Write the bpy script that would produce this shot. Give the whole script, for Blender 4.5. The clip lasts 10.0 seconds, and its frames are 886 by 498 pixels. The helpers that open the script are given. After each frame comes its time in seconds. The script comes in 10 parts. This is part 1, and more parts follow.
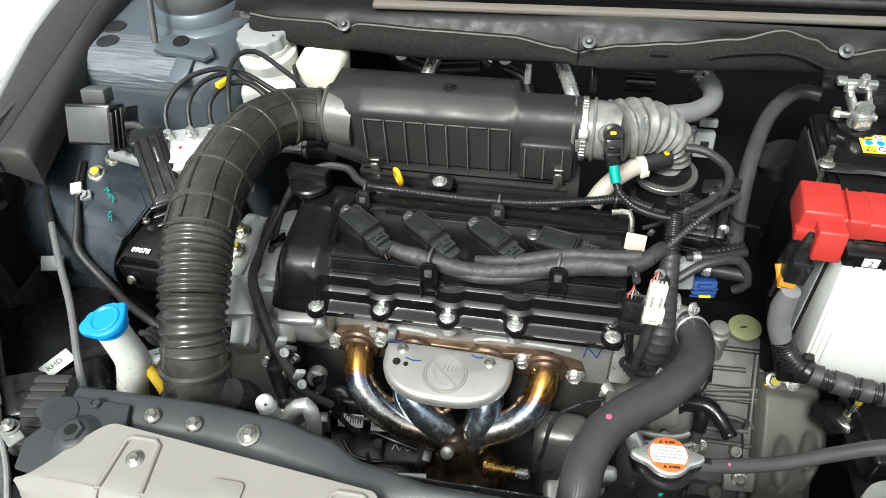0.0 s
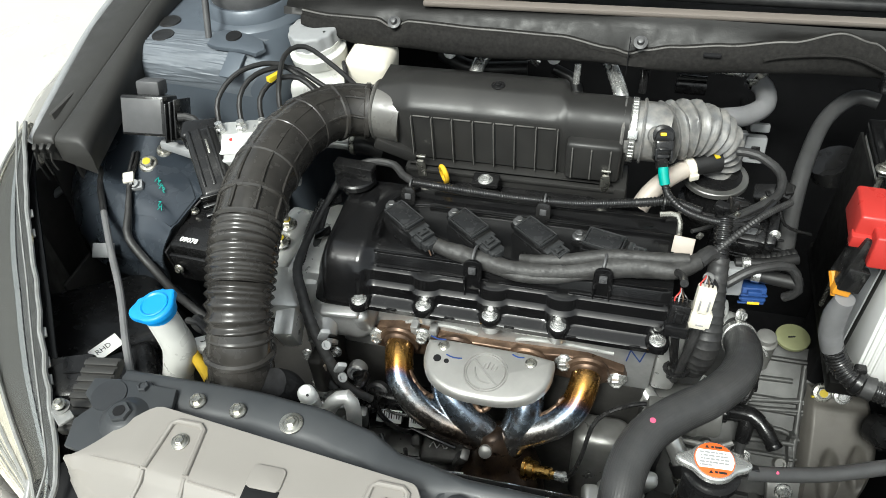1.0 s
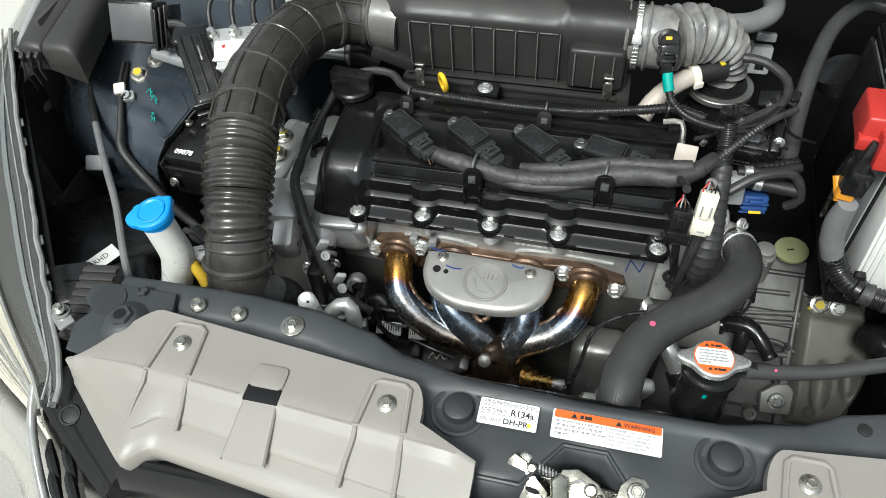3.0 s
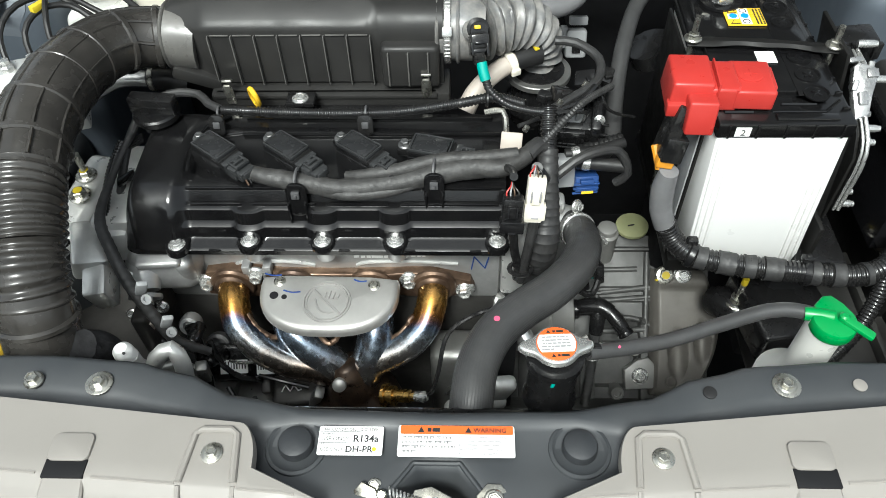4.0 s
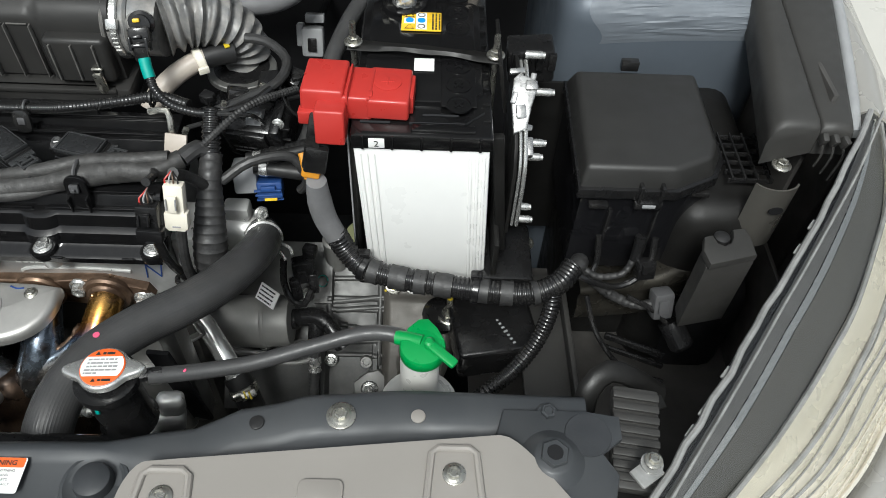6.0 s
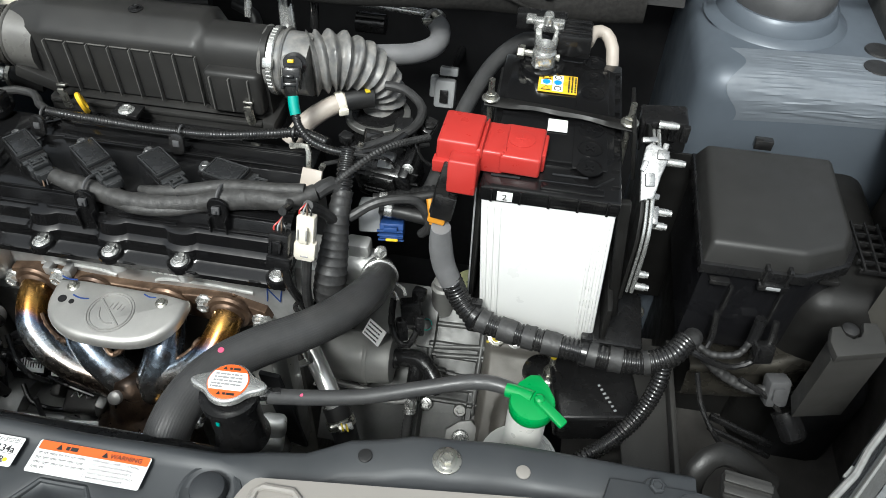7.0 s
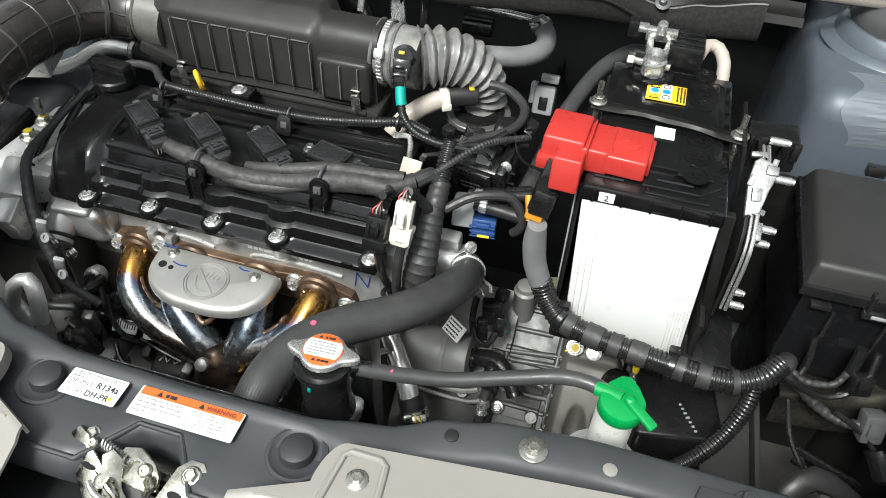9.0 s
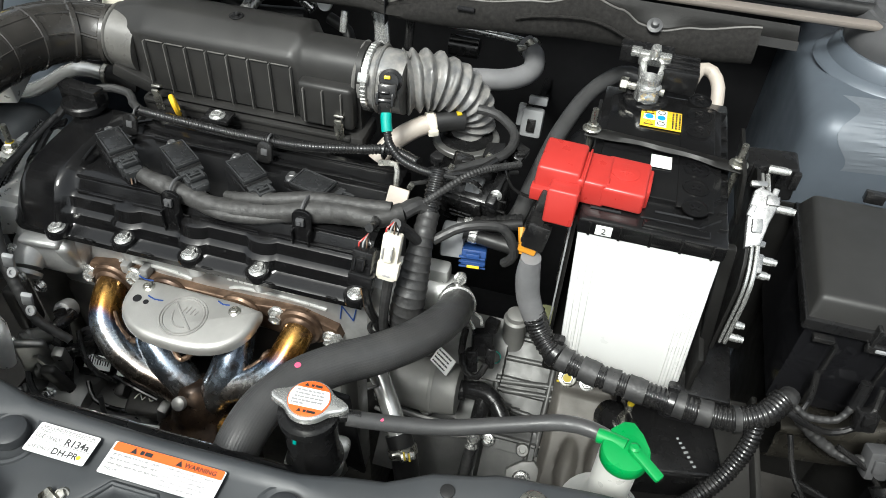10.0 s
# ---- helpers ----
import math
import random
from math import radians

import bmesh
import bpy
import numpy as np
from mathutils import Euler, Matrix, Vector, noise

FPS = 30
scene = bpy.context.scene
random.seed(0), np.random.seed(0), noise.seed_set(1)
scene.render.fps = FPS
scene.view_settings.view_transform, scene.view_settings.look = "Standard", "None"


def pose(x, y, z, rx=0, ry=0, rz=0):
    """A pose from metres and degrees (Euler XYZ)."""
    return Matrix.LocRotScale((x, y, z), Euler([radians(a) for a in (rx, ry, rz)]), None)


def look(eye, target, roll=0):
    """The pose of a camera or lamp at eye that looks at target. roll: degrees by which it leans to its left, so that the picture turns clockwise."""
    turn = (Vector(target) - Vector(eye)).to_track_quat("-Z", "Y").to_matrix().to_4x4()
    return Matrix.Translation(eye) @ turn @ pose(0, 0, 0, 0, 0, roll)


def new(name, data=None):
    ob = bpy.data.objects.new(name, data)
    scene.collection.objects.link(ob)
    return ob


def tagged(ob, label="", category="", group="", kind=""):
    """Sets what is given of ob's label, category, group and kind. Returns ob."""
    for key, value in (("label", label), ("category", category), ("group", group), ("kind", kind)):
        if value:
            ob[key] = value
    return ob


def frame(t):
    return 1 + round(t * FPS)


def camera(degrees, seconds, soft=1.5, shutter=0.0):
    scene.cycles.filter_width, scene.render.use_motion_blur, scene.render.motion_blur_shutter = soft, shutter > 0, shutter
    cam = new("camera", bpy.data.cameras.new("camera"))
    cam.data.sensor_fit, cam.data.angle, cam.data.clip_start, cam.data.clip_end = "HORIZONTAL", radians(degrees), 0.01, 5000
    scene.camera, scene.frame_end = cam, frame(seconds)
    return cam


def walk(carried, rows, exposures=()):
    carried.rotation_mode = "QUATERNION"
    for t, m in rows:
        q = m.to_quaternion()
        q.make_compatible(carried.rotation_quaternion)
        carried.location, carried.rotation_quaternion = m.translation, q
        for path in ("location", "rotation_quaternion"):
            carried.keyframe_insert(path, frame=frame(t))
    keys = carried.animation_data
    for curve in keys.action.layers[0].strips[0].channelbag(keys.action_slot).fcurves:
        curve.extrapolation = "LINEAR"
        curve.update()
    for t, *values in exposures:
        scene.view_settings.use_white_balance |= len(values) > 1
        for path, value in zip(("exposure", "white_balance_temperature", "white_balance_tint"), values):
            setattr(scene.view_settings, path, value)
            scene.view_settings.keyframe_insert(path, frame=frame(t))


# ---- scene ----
cam = camera(61.5, 10.0, soft=0.8)
PATH = [
    (0, (0.126, 0.003, 1.456), (-0.188, 1.356, 0.016), -3.5),
    (0.5, (0.12, -0.001, 1.456), (-0.262, 1.365, 0.046), -4.4),
    (1, (0.117, -0.005, 1.449), (-0.292, 1.337, 0.024), -4.6),
    (1.5, (0.102, -0.025, 1.428), (-0.376, 1.181, -0.094), -6.8),
    (2, (0.098, -0.029, 1.422), (-0.413, 1.12, -0.132), -7.6),
    (2.2, (0.102, -0.028, 1.424), (-0.42, 1.119, -0.129), -7.8),
    (3.3, (0.125, -0.017, 1.421), (-0.175, 1.238, -0.107), -4.1),
    (3.5, (0.136, -0.008, 1.403), (-0.125, 1.267, -0.116), -4.3),
    (4, (0.16, 0.007, 1.38), (0.097, 1.304, -0.141), -1.9),
    (4.5, (0.233, 0.008, 1.378), (0.365, 1.303, -0.14), 2.8),
    (5, (0.386, 0.034, 1.355), (0.463, 1.328, -0.168), 1.7),
    (5.2, (0.43, 0.042, 1.351), (0.527, 1.321, -0.184), 3.1),
    (6.3, (0.475, 0.053, 1.37), (0.474, 1.343, -0.158), 3.3),
    (6.5, (0.469, 0.05, 1.372), (0.386, 1.367, -0.131), 1.9),
    (7, (0.445, 0.043, 1.371), (0.253, 1.411, -0.076), 2.2),
    (7.5, (0.44, 0.036, 1.369), (0.19, 1.419, -0.054), 2.6),
    (8, (0.42, 0.017, 1.35), (0.086, 1.38, -0.075), 2.6),
    (8.5, (0.416, 0.013, 1.35), (0.051, 1.374, -0.069), 2.3),
    (9, (0.42, 0.013, 1.352), (0.053, 1.384, -0.058), 2.5),
    (9.5, (0.416, 0.026, 1.351), (0.091, 1.409, -0.056), 3.4),
    (10, (0.399, 0.049, 1.347), (0.08, 1.45, -0.043), 3.5),
]
EXPOSURES = [(0, 0.82, 6380, 2), (1, 0.65, 6380, 2), (2, -0.15, 6380, 5), (3.5, 0.65, 6250, 2), (4, 0.65, 6250, 2), (5, 0.45, 6250, 4), (6.5, 0.15, 6280, 5), (7, 0.48, 6250, 4), (7.5, 0.76, 6300, 4), (8, 0.74, 6380, 4), (10, 0.73, 6380, 4)]
walk(cam, [(t, look(eye, target, roll)) for t, eye, target, roll in PATH], EXPOSURES)

# ---- world and light ----
world = bpy.data.worlds.new("overcast_sky")
world.use_nodes = True
scene.world = world
wn, wl = world.node_tree.nodes, world.node_tree.links
sky = wn.new("ShaderNodeTexSky")
sky.sky_type, sky.sun_disc = "NISHITA", False
sky.sun_elevation, sky.sun_rotation = radians(62), radians(195)
sky.air_density, sky.dust_density, sky.ozone_density = 1.0, 4.0, 1.0
soft_sky = wn.new("ShaderNodeHueSaturation")
soft_sky.inputs["Saturation"].default_value = 0.25
wl.new(sky.outputs[0], soft_sky.inputs["Color"])
wl.new(soft_sky.outputs[0], wn["Background"].inputs[0])
wn["Background"].inputs[1].default_value = 0.125
sun_data = bpy.data.lights.new("sun", "SUN")
sun_data.energy, sun_data.angle, sun_data.color = 2.9, radians(16), (1.0, 0.98, 0.95)
sun = new("sun", sun_data)
sun.matrix_world = look((-0.4, -1.9, 4.2), (0.2, 0.6, 0.8))


# ---- materials ----
def mat(name, base, rough=0.5, metal=0.0, var=0.15, scale=30.0, bump=0.0, bscale=400.0, coat=0.0, spec=0.5,
        dust=0.0, trans=0.0, two=None, rvar=0.12, random_tone=0.0):
    """A surface with broad stains, fine grain and, where dust > 0, patches of pale dust."""
    m = bpy.data.materials.new(name)
    m.use_nodes = True
    n, l = m.node_tree.nodes, m.node_tree.links
    b = n["Principled BSDF"]
    co = n.new("ShaderNodeTexCoord").outputs["Object"]

    def noise_tex(s, detail=4.0):
        t = n.new("ShaderNodeTexNoise")
        t.inputs["Scale"].default_value, t.inputs["Detail"].default_value = s, detail
        l.new(co, t.inputs["Vector"])
        return t.outputs["Fac"]

    def mix(fac, a, c):
        x = n.new("ShaderNodeMix")
        x.data_type = "RGBA"
        for sock, v in ((x.inputs[0], fac), (x.inputs[6], a), (x.inputs[7], c)):
            if hasattr(v, "is_linked"):
                l.new(v, sock)
            else:
                sock.default_value = v if not isinstance(v, tuple) else (*v[:3], 1)
        return x.outputs[2]

    def ramp(fac, a, c):
        r = n.new("ShaderNodeMapRange")
        r.inputs[1].default_value, r.inputs[2].default_value = 0.3, 0.7
        r.inputs[3].default_value, r.inputs[4].default_value = a, c
        l.new(fac, r.inputs[0])
        return r.outputs[0]

    dark = tuple(c * (1 - var) for c in base)
    light = two or tuple(min(1, c * (1 + var)) for c in base)
    big, fine = noise_tex(scale), noise_tex(scale * 9, 6)
    col = mix(ramp(big, 0, 1), dark, light)
    col = mix(ramp(fine, 0.0, 0.35), col, tuple(c * (1 - var * 0.8) for c in base))
    if dust:
        col = mix(ramp(noise_tex(scale * 2.3, 8), 0.0, dust), col, (0.32, 0.3, 0.27))
    l.new(col, b.inputs["Base Color"])
    l.new(ramp(noise_tex(scale * 3), max(0.03, rough - rvar), min(1, rough + rvar)), b.inputs["Roughness"])
    b.inputs["Metallic"].default_value = metal
    b.inputs["Coat Weight"].default_value = coat
    b.inputs["Coat Roughness"].default_value = 0.08
    b.inputs["Specular IOR Level"].default_value = spec
    b.inputs["Transmission Weight"].default_value = trans
    if bump:
        bn = n.new("ShaderNodeBump")
        bn.inputs["Strength"].default_value, bn.inputs["Distance"].default_value = bump, 0.0004
        l.new(noise_tex(bscale, 3), bn.inputs["Height"])
        l.new(bn.outputs[0], b.inputs["Normal"])
    return m


FLOOR = mat("pale_floor", (0.52, 0.505, 0.46), 0.35, var=0.05, scale=1.5)
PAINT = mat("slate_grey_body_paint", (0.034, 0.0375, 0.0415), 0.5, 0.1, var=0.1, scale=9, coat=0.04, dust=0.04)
SEALER = mat("brushed_seam_sealer", (0.13, 0.146, 0.165), 0.5, 0.1, var=0.1, scale=25, bump=0.5, bscale=90)
TAUPE = mat("taupe_moulded_plastic", (0.252, 0.235, 0.214), 0.45, var=0.04, scale=8, bump=0.12, bscale=1500)
SILVER_PAINT = mat("silver_body_paint", (0.42, 0.405, 0.37), 0.25, 0.4, var=0.04, scale=5, coat=0.6)
BLACK = mat("grained_black_plastic", (0.008, 0.008, 0.0085), 0.24, var=0.2, scale=20, bump=0.25, bscale=900, dust=0.015, spec=0.4)
COVER_BLACK = mat("satin_black_cover", (0.005, 0.005, 0.0055), 0.14, var=0.2, scale=14, bump=0.12, bscale=700, dust=0.012, spec=0.5)
GLOSS_BLACK = mat("gloss_black_plastic", (0.008, 0.008, 0.009), 0.12, var=0.2, scale=10, spec=0.35)
BOX_BLACK = mat("air_box_plastic", (0.02, 0.0196, 0.019), 0.4, var=0.15, scale=9, bump=0.15, bscale=1100, dust=0.025, spec=0.28)
RUBBER = mat("black_rubber", (0.013, 0.013, 0.0135), 0.42, var=0.3, scale=25, bump=0.3, bscale=500, dust=0.03, spec=0.38)
HOSE = mat("braided_rubber_hose", (0.042, 0.0422, 0.043), 0.4, var=0.2, scale=30, bump=0.4, bscale=600, dust=0.04, spec=0.42)
DUCT = mat("worn_duct_rubber", (0.030, 0.0278, 0.0255), 0.22, var=0.45, scale=16, bump=0.2, bscale=300, dust=0.05, spec=0.6)
GREY_RUBBER = mat("grey_bellows_rubber", (0.12, 0.123, 0.126), 0.4, var=0.55, scale=38, bump=0.5, bscale=240, dust=0.55)
GREY_HOSE = mat("grey_hose", (0.16, 0.16, 0.165), 0.5, var=0.15, scale=30, dust=0.1)
BEIGE_HOSE = mat("cream_hose", (0.42, 0.37, 0.32), 0.5, var=0.1, scale=30)
TAPE = mat("cloth_tape", (0.024, 0.024, 0.0245), 0.52, var=0.35, scale=60, bump=0.7, bscale=350, dust=0.04, spec=0.5)
LOOM = mat("corrugated_loom_plastic", (0.009, 0.009, 0.0095), 0.17, var=0.2, scale=30, dust=0.03)
ALU = mat("cast_aluminium", (0.66, 0.66, 0.64), 0.38, 0.6, var=0.18, scale=22, bump=0.35, bscale=350)
ALU_DARK = mat("rough_gearbox_casting", (0.25, 0.248, 0.236), 0.38, 0.7, var=0.3, scale=15, bump=0.5, bscale=220)
STEEL = mat("bright_steel", (0.62, 0.62, 0.6), 0.26, 0.8, var=0.05, scale=25, rvar=0.04)
ZINC = mat("zinc_plated_steel", (0.45, 0.44, 0.395), 0.3, 0.92, var=0.15, scale=60)
SHIELD = mat("pressed_heat_shield", (0.40, 0.392, 0.375), 0.44, 0.6, var=0.14, scale=18, bump=0.25, bscale=500)
RUSTY = mat("heat_browned_steel", (0.1, 0.06, 0.04), 0.45, 0.6, var=0.5, scale=35, bump=0.3, bscale=200, two=(0.2, 0.13, 0.085))
WHITE = mat("white_plastic", (0.8, 0.8, 0.78), 0.35, var=0.03, scale=8)
CREAM = mat("cream_plastic", (0.72, 0.68, 0.58), 0.4, var=0.06, scale=20)
MILKY = mat("milky_plastic", (0.72, 0.72, 0.68), 0.35, var=0.06, scale=20, trans=0.15)
GREY_PLASTIC = mat("grey_plastic", (0.28, 0.285, 0.29), 0.5, var=0.12, scale=30)
DARK_GREY = mat("dark_grey_plastic", (0.07, 0.07, 0.072), 0.45, var=0.2, scale=40)
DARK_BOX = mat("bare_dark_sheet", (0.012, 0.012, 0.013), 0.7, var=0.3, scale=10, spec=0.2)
RED = mat("red_plastic", (0.44, 0.034, 0.028), 0.36, var=0.06, scale=15)
BLUE = mat("blue_plastic", (0.012, 0.27, 0.68), 0.4, var=0.05, scale=20)
DEEP_BLUE = mat("deep_blue_plastic", (0.02, 0.06, 0.2), 0.4, var=0.1, scale=40)
GREEN = mat("green_plastic", (0.005, 0.25, 0.055), 0.35, var=0.06, scale=20)
TEAL = mat("teal_tape", (0.0, 0.3, 0.25), 0.5, scale=40)
AMBER = mat("amber_plastic", (0.6, 0.25, 0.02), 0.4, scale=40)
YELLOW = mat("yellow_plastic", (0.85, 0.52, 0.03), 0.35, scale=30)
YELLOW_MARK = mat("yellow_paint_mark", (0.6, 0.45, 0.02), 0.5, scale=60)
ORANGE = mat("orange_print", (0.8, 0.13, 0.025), 0.4, var=0.03)
INK = mat("black_print", (0.02, 0.02, 0.02), 0.5)
GREY_INK = mat("grey_print", (0.3, 0.3, 0.3), 0.5)
PAPER = mat("white_label", (0.82, 0.82, 0.8), 0.4, var=0.03, scale=10)
BLUE_INK = mat("blue_marker", (0.012, 0.05, 0.22), 0.5)
FOAM = mat("black_foam", (0.015, 0.015, 0.016), 0.95, var=0.4, scale=90, bump=1.0, bscale=300, spec=0.2)
FELT = mat("black_felt", (0.011, 0.0105, 0.010), 0.9, var=0.12, scale=90, bump=0.8, bscale=500, dust=0.03, spec=0.2)
CHROME = mat("chrome", (0.86, 0.86, 0.86), 0.14, 1.0, var=0.05)
PALE_TRIM = mat("pale_windscreen_trim", (0.17, 0.148, 0.13), 0.4, var=0.04, scale=6)
CHAMPAGNE = mat("champagne_lamp_bezel", (0.66, 0.62, 0.54), 0.28, 0.35, var=0.05, scale=12, rvar=0.03)
BEZEL_GREY = mat("textured_grey_bezel", (0.3, 0.285, 0.26), 0.4, 0.3, var=0.08, scale=12, bump=0.5, bscale=700)
LENS_EDGE = mat("clear_lens_edge", (0.3, 0.3, 0.29), 0.12, 0.3, var=0.25, scale=60)
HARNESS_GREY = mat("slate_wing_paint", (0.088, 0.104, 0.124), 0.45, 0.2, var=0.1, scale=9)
GUTTER = mat("weathered_grey_black_plastic", (0.036, 0.035, 0.033), 0.5, var=0.12, scale=14, bump=0.3, bscale=900, spec=0.35)
COIL_LID = mat("satin_coil_lid", (0.02, 0.0205, 0.0215), 0.24, var=0.1, scale=30, bump=0.15, bscale=900)
LID_BLACK = mat("matt_black_lid", (0.024, 0.0235, 0.0225), 0.44, var=0.1, scale=12, bump=0.3, bscale=1200, spec=0.4)
# Paler than the air box: the light caught on its rib edges, as colour.
RIB_LIT = mat("rib_edge_highlight", (0.11, 0.107, 0.10), 0.4, var=0.3, scale=60)
# Casting colour darkened to hold the shadow behind the exhaust branches.
SHADED_CASTING = mat("shade_darkened_casting", (0.05, 0.048, 0.045), 0.5, 0.4, var=0.4, scale=18, bump=0.5, bscale=220)
CUFF = mat("worn_cuff_and_edge_highlight", (0.11, 0.107, 0.10), 0.35, var=0.4, scale=22, dust=0.1)
SHEET_BLACK = mat("dull_black_sheet", (0.010, 0.0097, 0.0092), 0.45, var=0.25, scale=18, bump=0.3, bscale=500, spec=0.25)
BUFFER = mat("grey_black_buffer_rubber", (0.024, 0.026, 0.029), 0.55, var=0.15, scale=30, bump=0.2, bscale=500)
CASE = mat("weathered_gearbox_skin", (0.095, 0.095, 0.092), 0.5, 0.45, var=0.35, scale=22, bump=0.25, bscale=220)
GAP_SHEET = mat("dusty_dark_gap_sheet", (0.036, 0.034, 0.032), 0.6, var=0.4, scale=14, bump=0.3, bscale=160, dust=0.06)
HEAD_ALU = mat("dull_cast_head", (0.45, 0.45, 0.445), 0.42, 0.6, var=0.22, scale=25, bump=0.45, bscale=300)
DARK_BROWN_STEEL = mat("dark_brown_catalyst_shell", (0.05, 0.037, 0.03), 0.36, 0.8, var=0.5, scale=60, bump=0.4, bscale=200, two=(0.11, 0.07, 0.045))
STARTER = mat("machined_grey_casting", (0.24, 0.237, 0.226), 0.5, 0.35, var=0.12, scale=18, bump=0.2, bscale=300)
POLISHED = mat("polished_pipe", (0.7, 0.7, 0.68), 0.2, 0.7, var=0.04, scale=15, rvar=0.04)
LATCH_STEEL = mat("yellowed_zinc_latch", (0.50, 0.48, 0.41), 0.24, 1.0, var=0.35, scale=70, bump=0.5, bscale=160)
LAMP_DARK = mat("dark_gloss_lamp_bezel", (0.06, 0.058, 0.055), 0.5, var=0.05, scale=6, rvar=0.03)
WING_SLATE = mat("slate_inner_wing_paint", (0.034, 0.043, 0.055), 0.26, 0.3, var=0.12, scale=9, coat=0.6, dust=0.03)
PINK = mat("pink_paint_dot", (0.7, 0.1, 0.2), 0.5)


def lens_mat(name):
    """Thin clear plastic: see-through, with a glossy skin."""
    m = bpy.data.materials.new(name)
    m.use_nodes = True
    n, l = m.node_tree.nodes, m.node_tree.links
    n.remove(n["Principled BSDF"])
    clear, gloss, mixer = n.new("ShaderNodeBsdfTransparent"), n.new("ShaderNodeBsdfGlossy"), n.new("ShaderNodeMixShader")
    clear.inputs[0].default_value = (0.94, 0.94, 0.92, 1)
    gloss.inputs["Roughness"].default_value = 0.06
    mixer.inputs[0].default_value = 0.05
    l.new(clear.outputs[0], mixer.inputs[1])
    l.new(gloss.outputs[0], mixer.inputs[2])
    l.new(mixer.outputs[0], n["Material Output"].inputs[0])
    return m


LENS = lens_mat("clear_lamp_lens")


def tinted_steel(name, lo, hi, stops, axis=2):
    """Polished exhaust tube: straw and bronze near the head, blue below, bare steel at the collector."""
    m = mat(name, (0.5, 0.48, 0.45), 0.25, 0.94, var=0.04, scale=40, rvar=0.08)
    n, l = m.node_tree.nodes, m.node_tree.links
    b = n["Principled BSDF"]
    geo = n.new("ShaderNodeNewGeometry")
    sep = n.new("ShaderNodeSeparateXYZ")
    l.new(geo.outputs["Position"], sep.inputs[0])
    wob = n.new("ShaderNodeTexNoise")
    wob.inputs["Scale"].default_value = 28
    l.new(geo.outputs["Position"], wob.inputs["Vector"])
    add = n.new("ShaderNodeMath")
    add.operation = "MULTIPLY_ADD"
    add.inputs[1].default_value = 0.02
    l.new(wob.outputs["Fac"], add.inputs[0])
    l.new(sep.outputs[axis], add.inputs[2])
    rng = n.new("ShaderNodeMapRange")
    rng.inputs[1].default_value, rng.inputs[2].default_value = lo, hi
    l.new(add.outputs[0], rng.inputs[0])
    r = n.new("ShaderNodeValToRGB")
    r.color_ramp.elements[0].position, r.color_ramp.elements[0].color = stops[0][0], (*stops[0][1], 1)
    r.color_ramp.elements[1].position, r.color_ramp.elements[1].color = stops[-1][0], (*stops[-1][1], 1)
    for p, c in stops[1:-1]:
        r.color_ramp.elements.new(p).color = (*c, 1)
    l.new(rng.outputs[0], r.inputs[0])
    # brown scale and soot in patches
    spot = n.new("ShaderNodeTexNoise")
    spot.inputs["Scale"].default_value, spot.inputs["Detail"].default_value = 70, 8
    l.new(geo.outputs["Position"], spot.inputs["Vector"])
    cut = n.new("ShaderNodeMapRange")
    cut.inputs[1].default_value, cut.inputs[2].default_value, cut.inputs[4].default_value = 0.52, 0.72, 0.75
    l.new(spot.outputs["Fac"], cut.inputs[0])
    stain = n.new("ShaderNodeMix")
    stain.data_type = "RGBA"
    stain.inputs[7].default_value = (0.12, 0.075, 0.05, 1)
    l.new(cut.outputs[0], stain.inputs[0])
    l.new(r.outputs[0], stain.inputs[6])
    l.new(stain.outputs[2], b.inputs["Base Color"])
    return m


TINTED = tinted_steel("heat_tinted_steel", 0.46, 0.56, [(0.0, (0.10, 0.065, 0.05)), (0.12, (0.22, 0.18, 0.15)), (0.28, (0.36, 0.35, 0.34)), (0.42, (0.36, 0.42, 0.48)), (0.50, (0.16, 0.21, 0.31)), (0.545, (0.20, 0.13, 0.15)),
                                                        (0.60, (0.33, 0.15, 0.04)), (0.75, (0.44, 0.24, 0.06)), (0.90, (0.36, 0.20, 0.07)), (1.0, (0.20, 0.13, 0.085))], axis=1)
BLUED = tinted_steel("blued_steel", 0.58, 0.70, [(0.0, (0.09, 0.06, 0.042)), (0.24, (0.18, 0.14, 0.11)), (0.42, (0.34, 0.32, 0.30)), (0.6, (0.30, 0.35, 0.41)), (0.75, (0.20, 0.25, 0.32)), (1.0, (0.18, 0.15, 0.13))])


# ---- building helpers ----
def thing(name, label, category, at, group="", kind=""):
    ob = new(name)
    ob.location = at
    return tagged(ob, label, category, group, kind)


def origin_of(ob):
    while ob.parent:
        ob = ob.parent
    return ob.location


def finish(bm, name, material, angle=35):
    me = bpy.data.meshes.new(name)
    bmesh.ops.recalc_face_normals(bm, faces=bm.faces)
    bm.to_mesh(me)
    bm.free()
    me.materials.append(material)
    me.polygons.foreach_set("use_smooth", [True] * len(me.polygons))
    me.set_sharp_from_angle(angle=radians(angle))
    return me


def part(name, bm, material, parent, label="", angle=35):
    """Links a bmesh, built in world places, as one mesh under a thing or under a part."""
    bmesh.ops.translate(bm, verts=bm.verts, vec=-Vector(origin_of(parent)))
    ob = new(name, finish(bm, name, material, angle))
    ob.parent = parent
    return tagged(ob, label)


def solo(name, bm, material, label, category, at=(0, 0, 0), group="", kind="", angle=35):
    bmesh.ops.translate(bm, verts=bm.verts, vec=-Vector(at))
    ob = new(name, finish(bm, name, material, angle))
    ob.location = at
    return tagged(ob, label, category, group, kind)


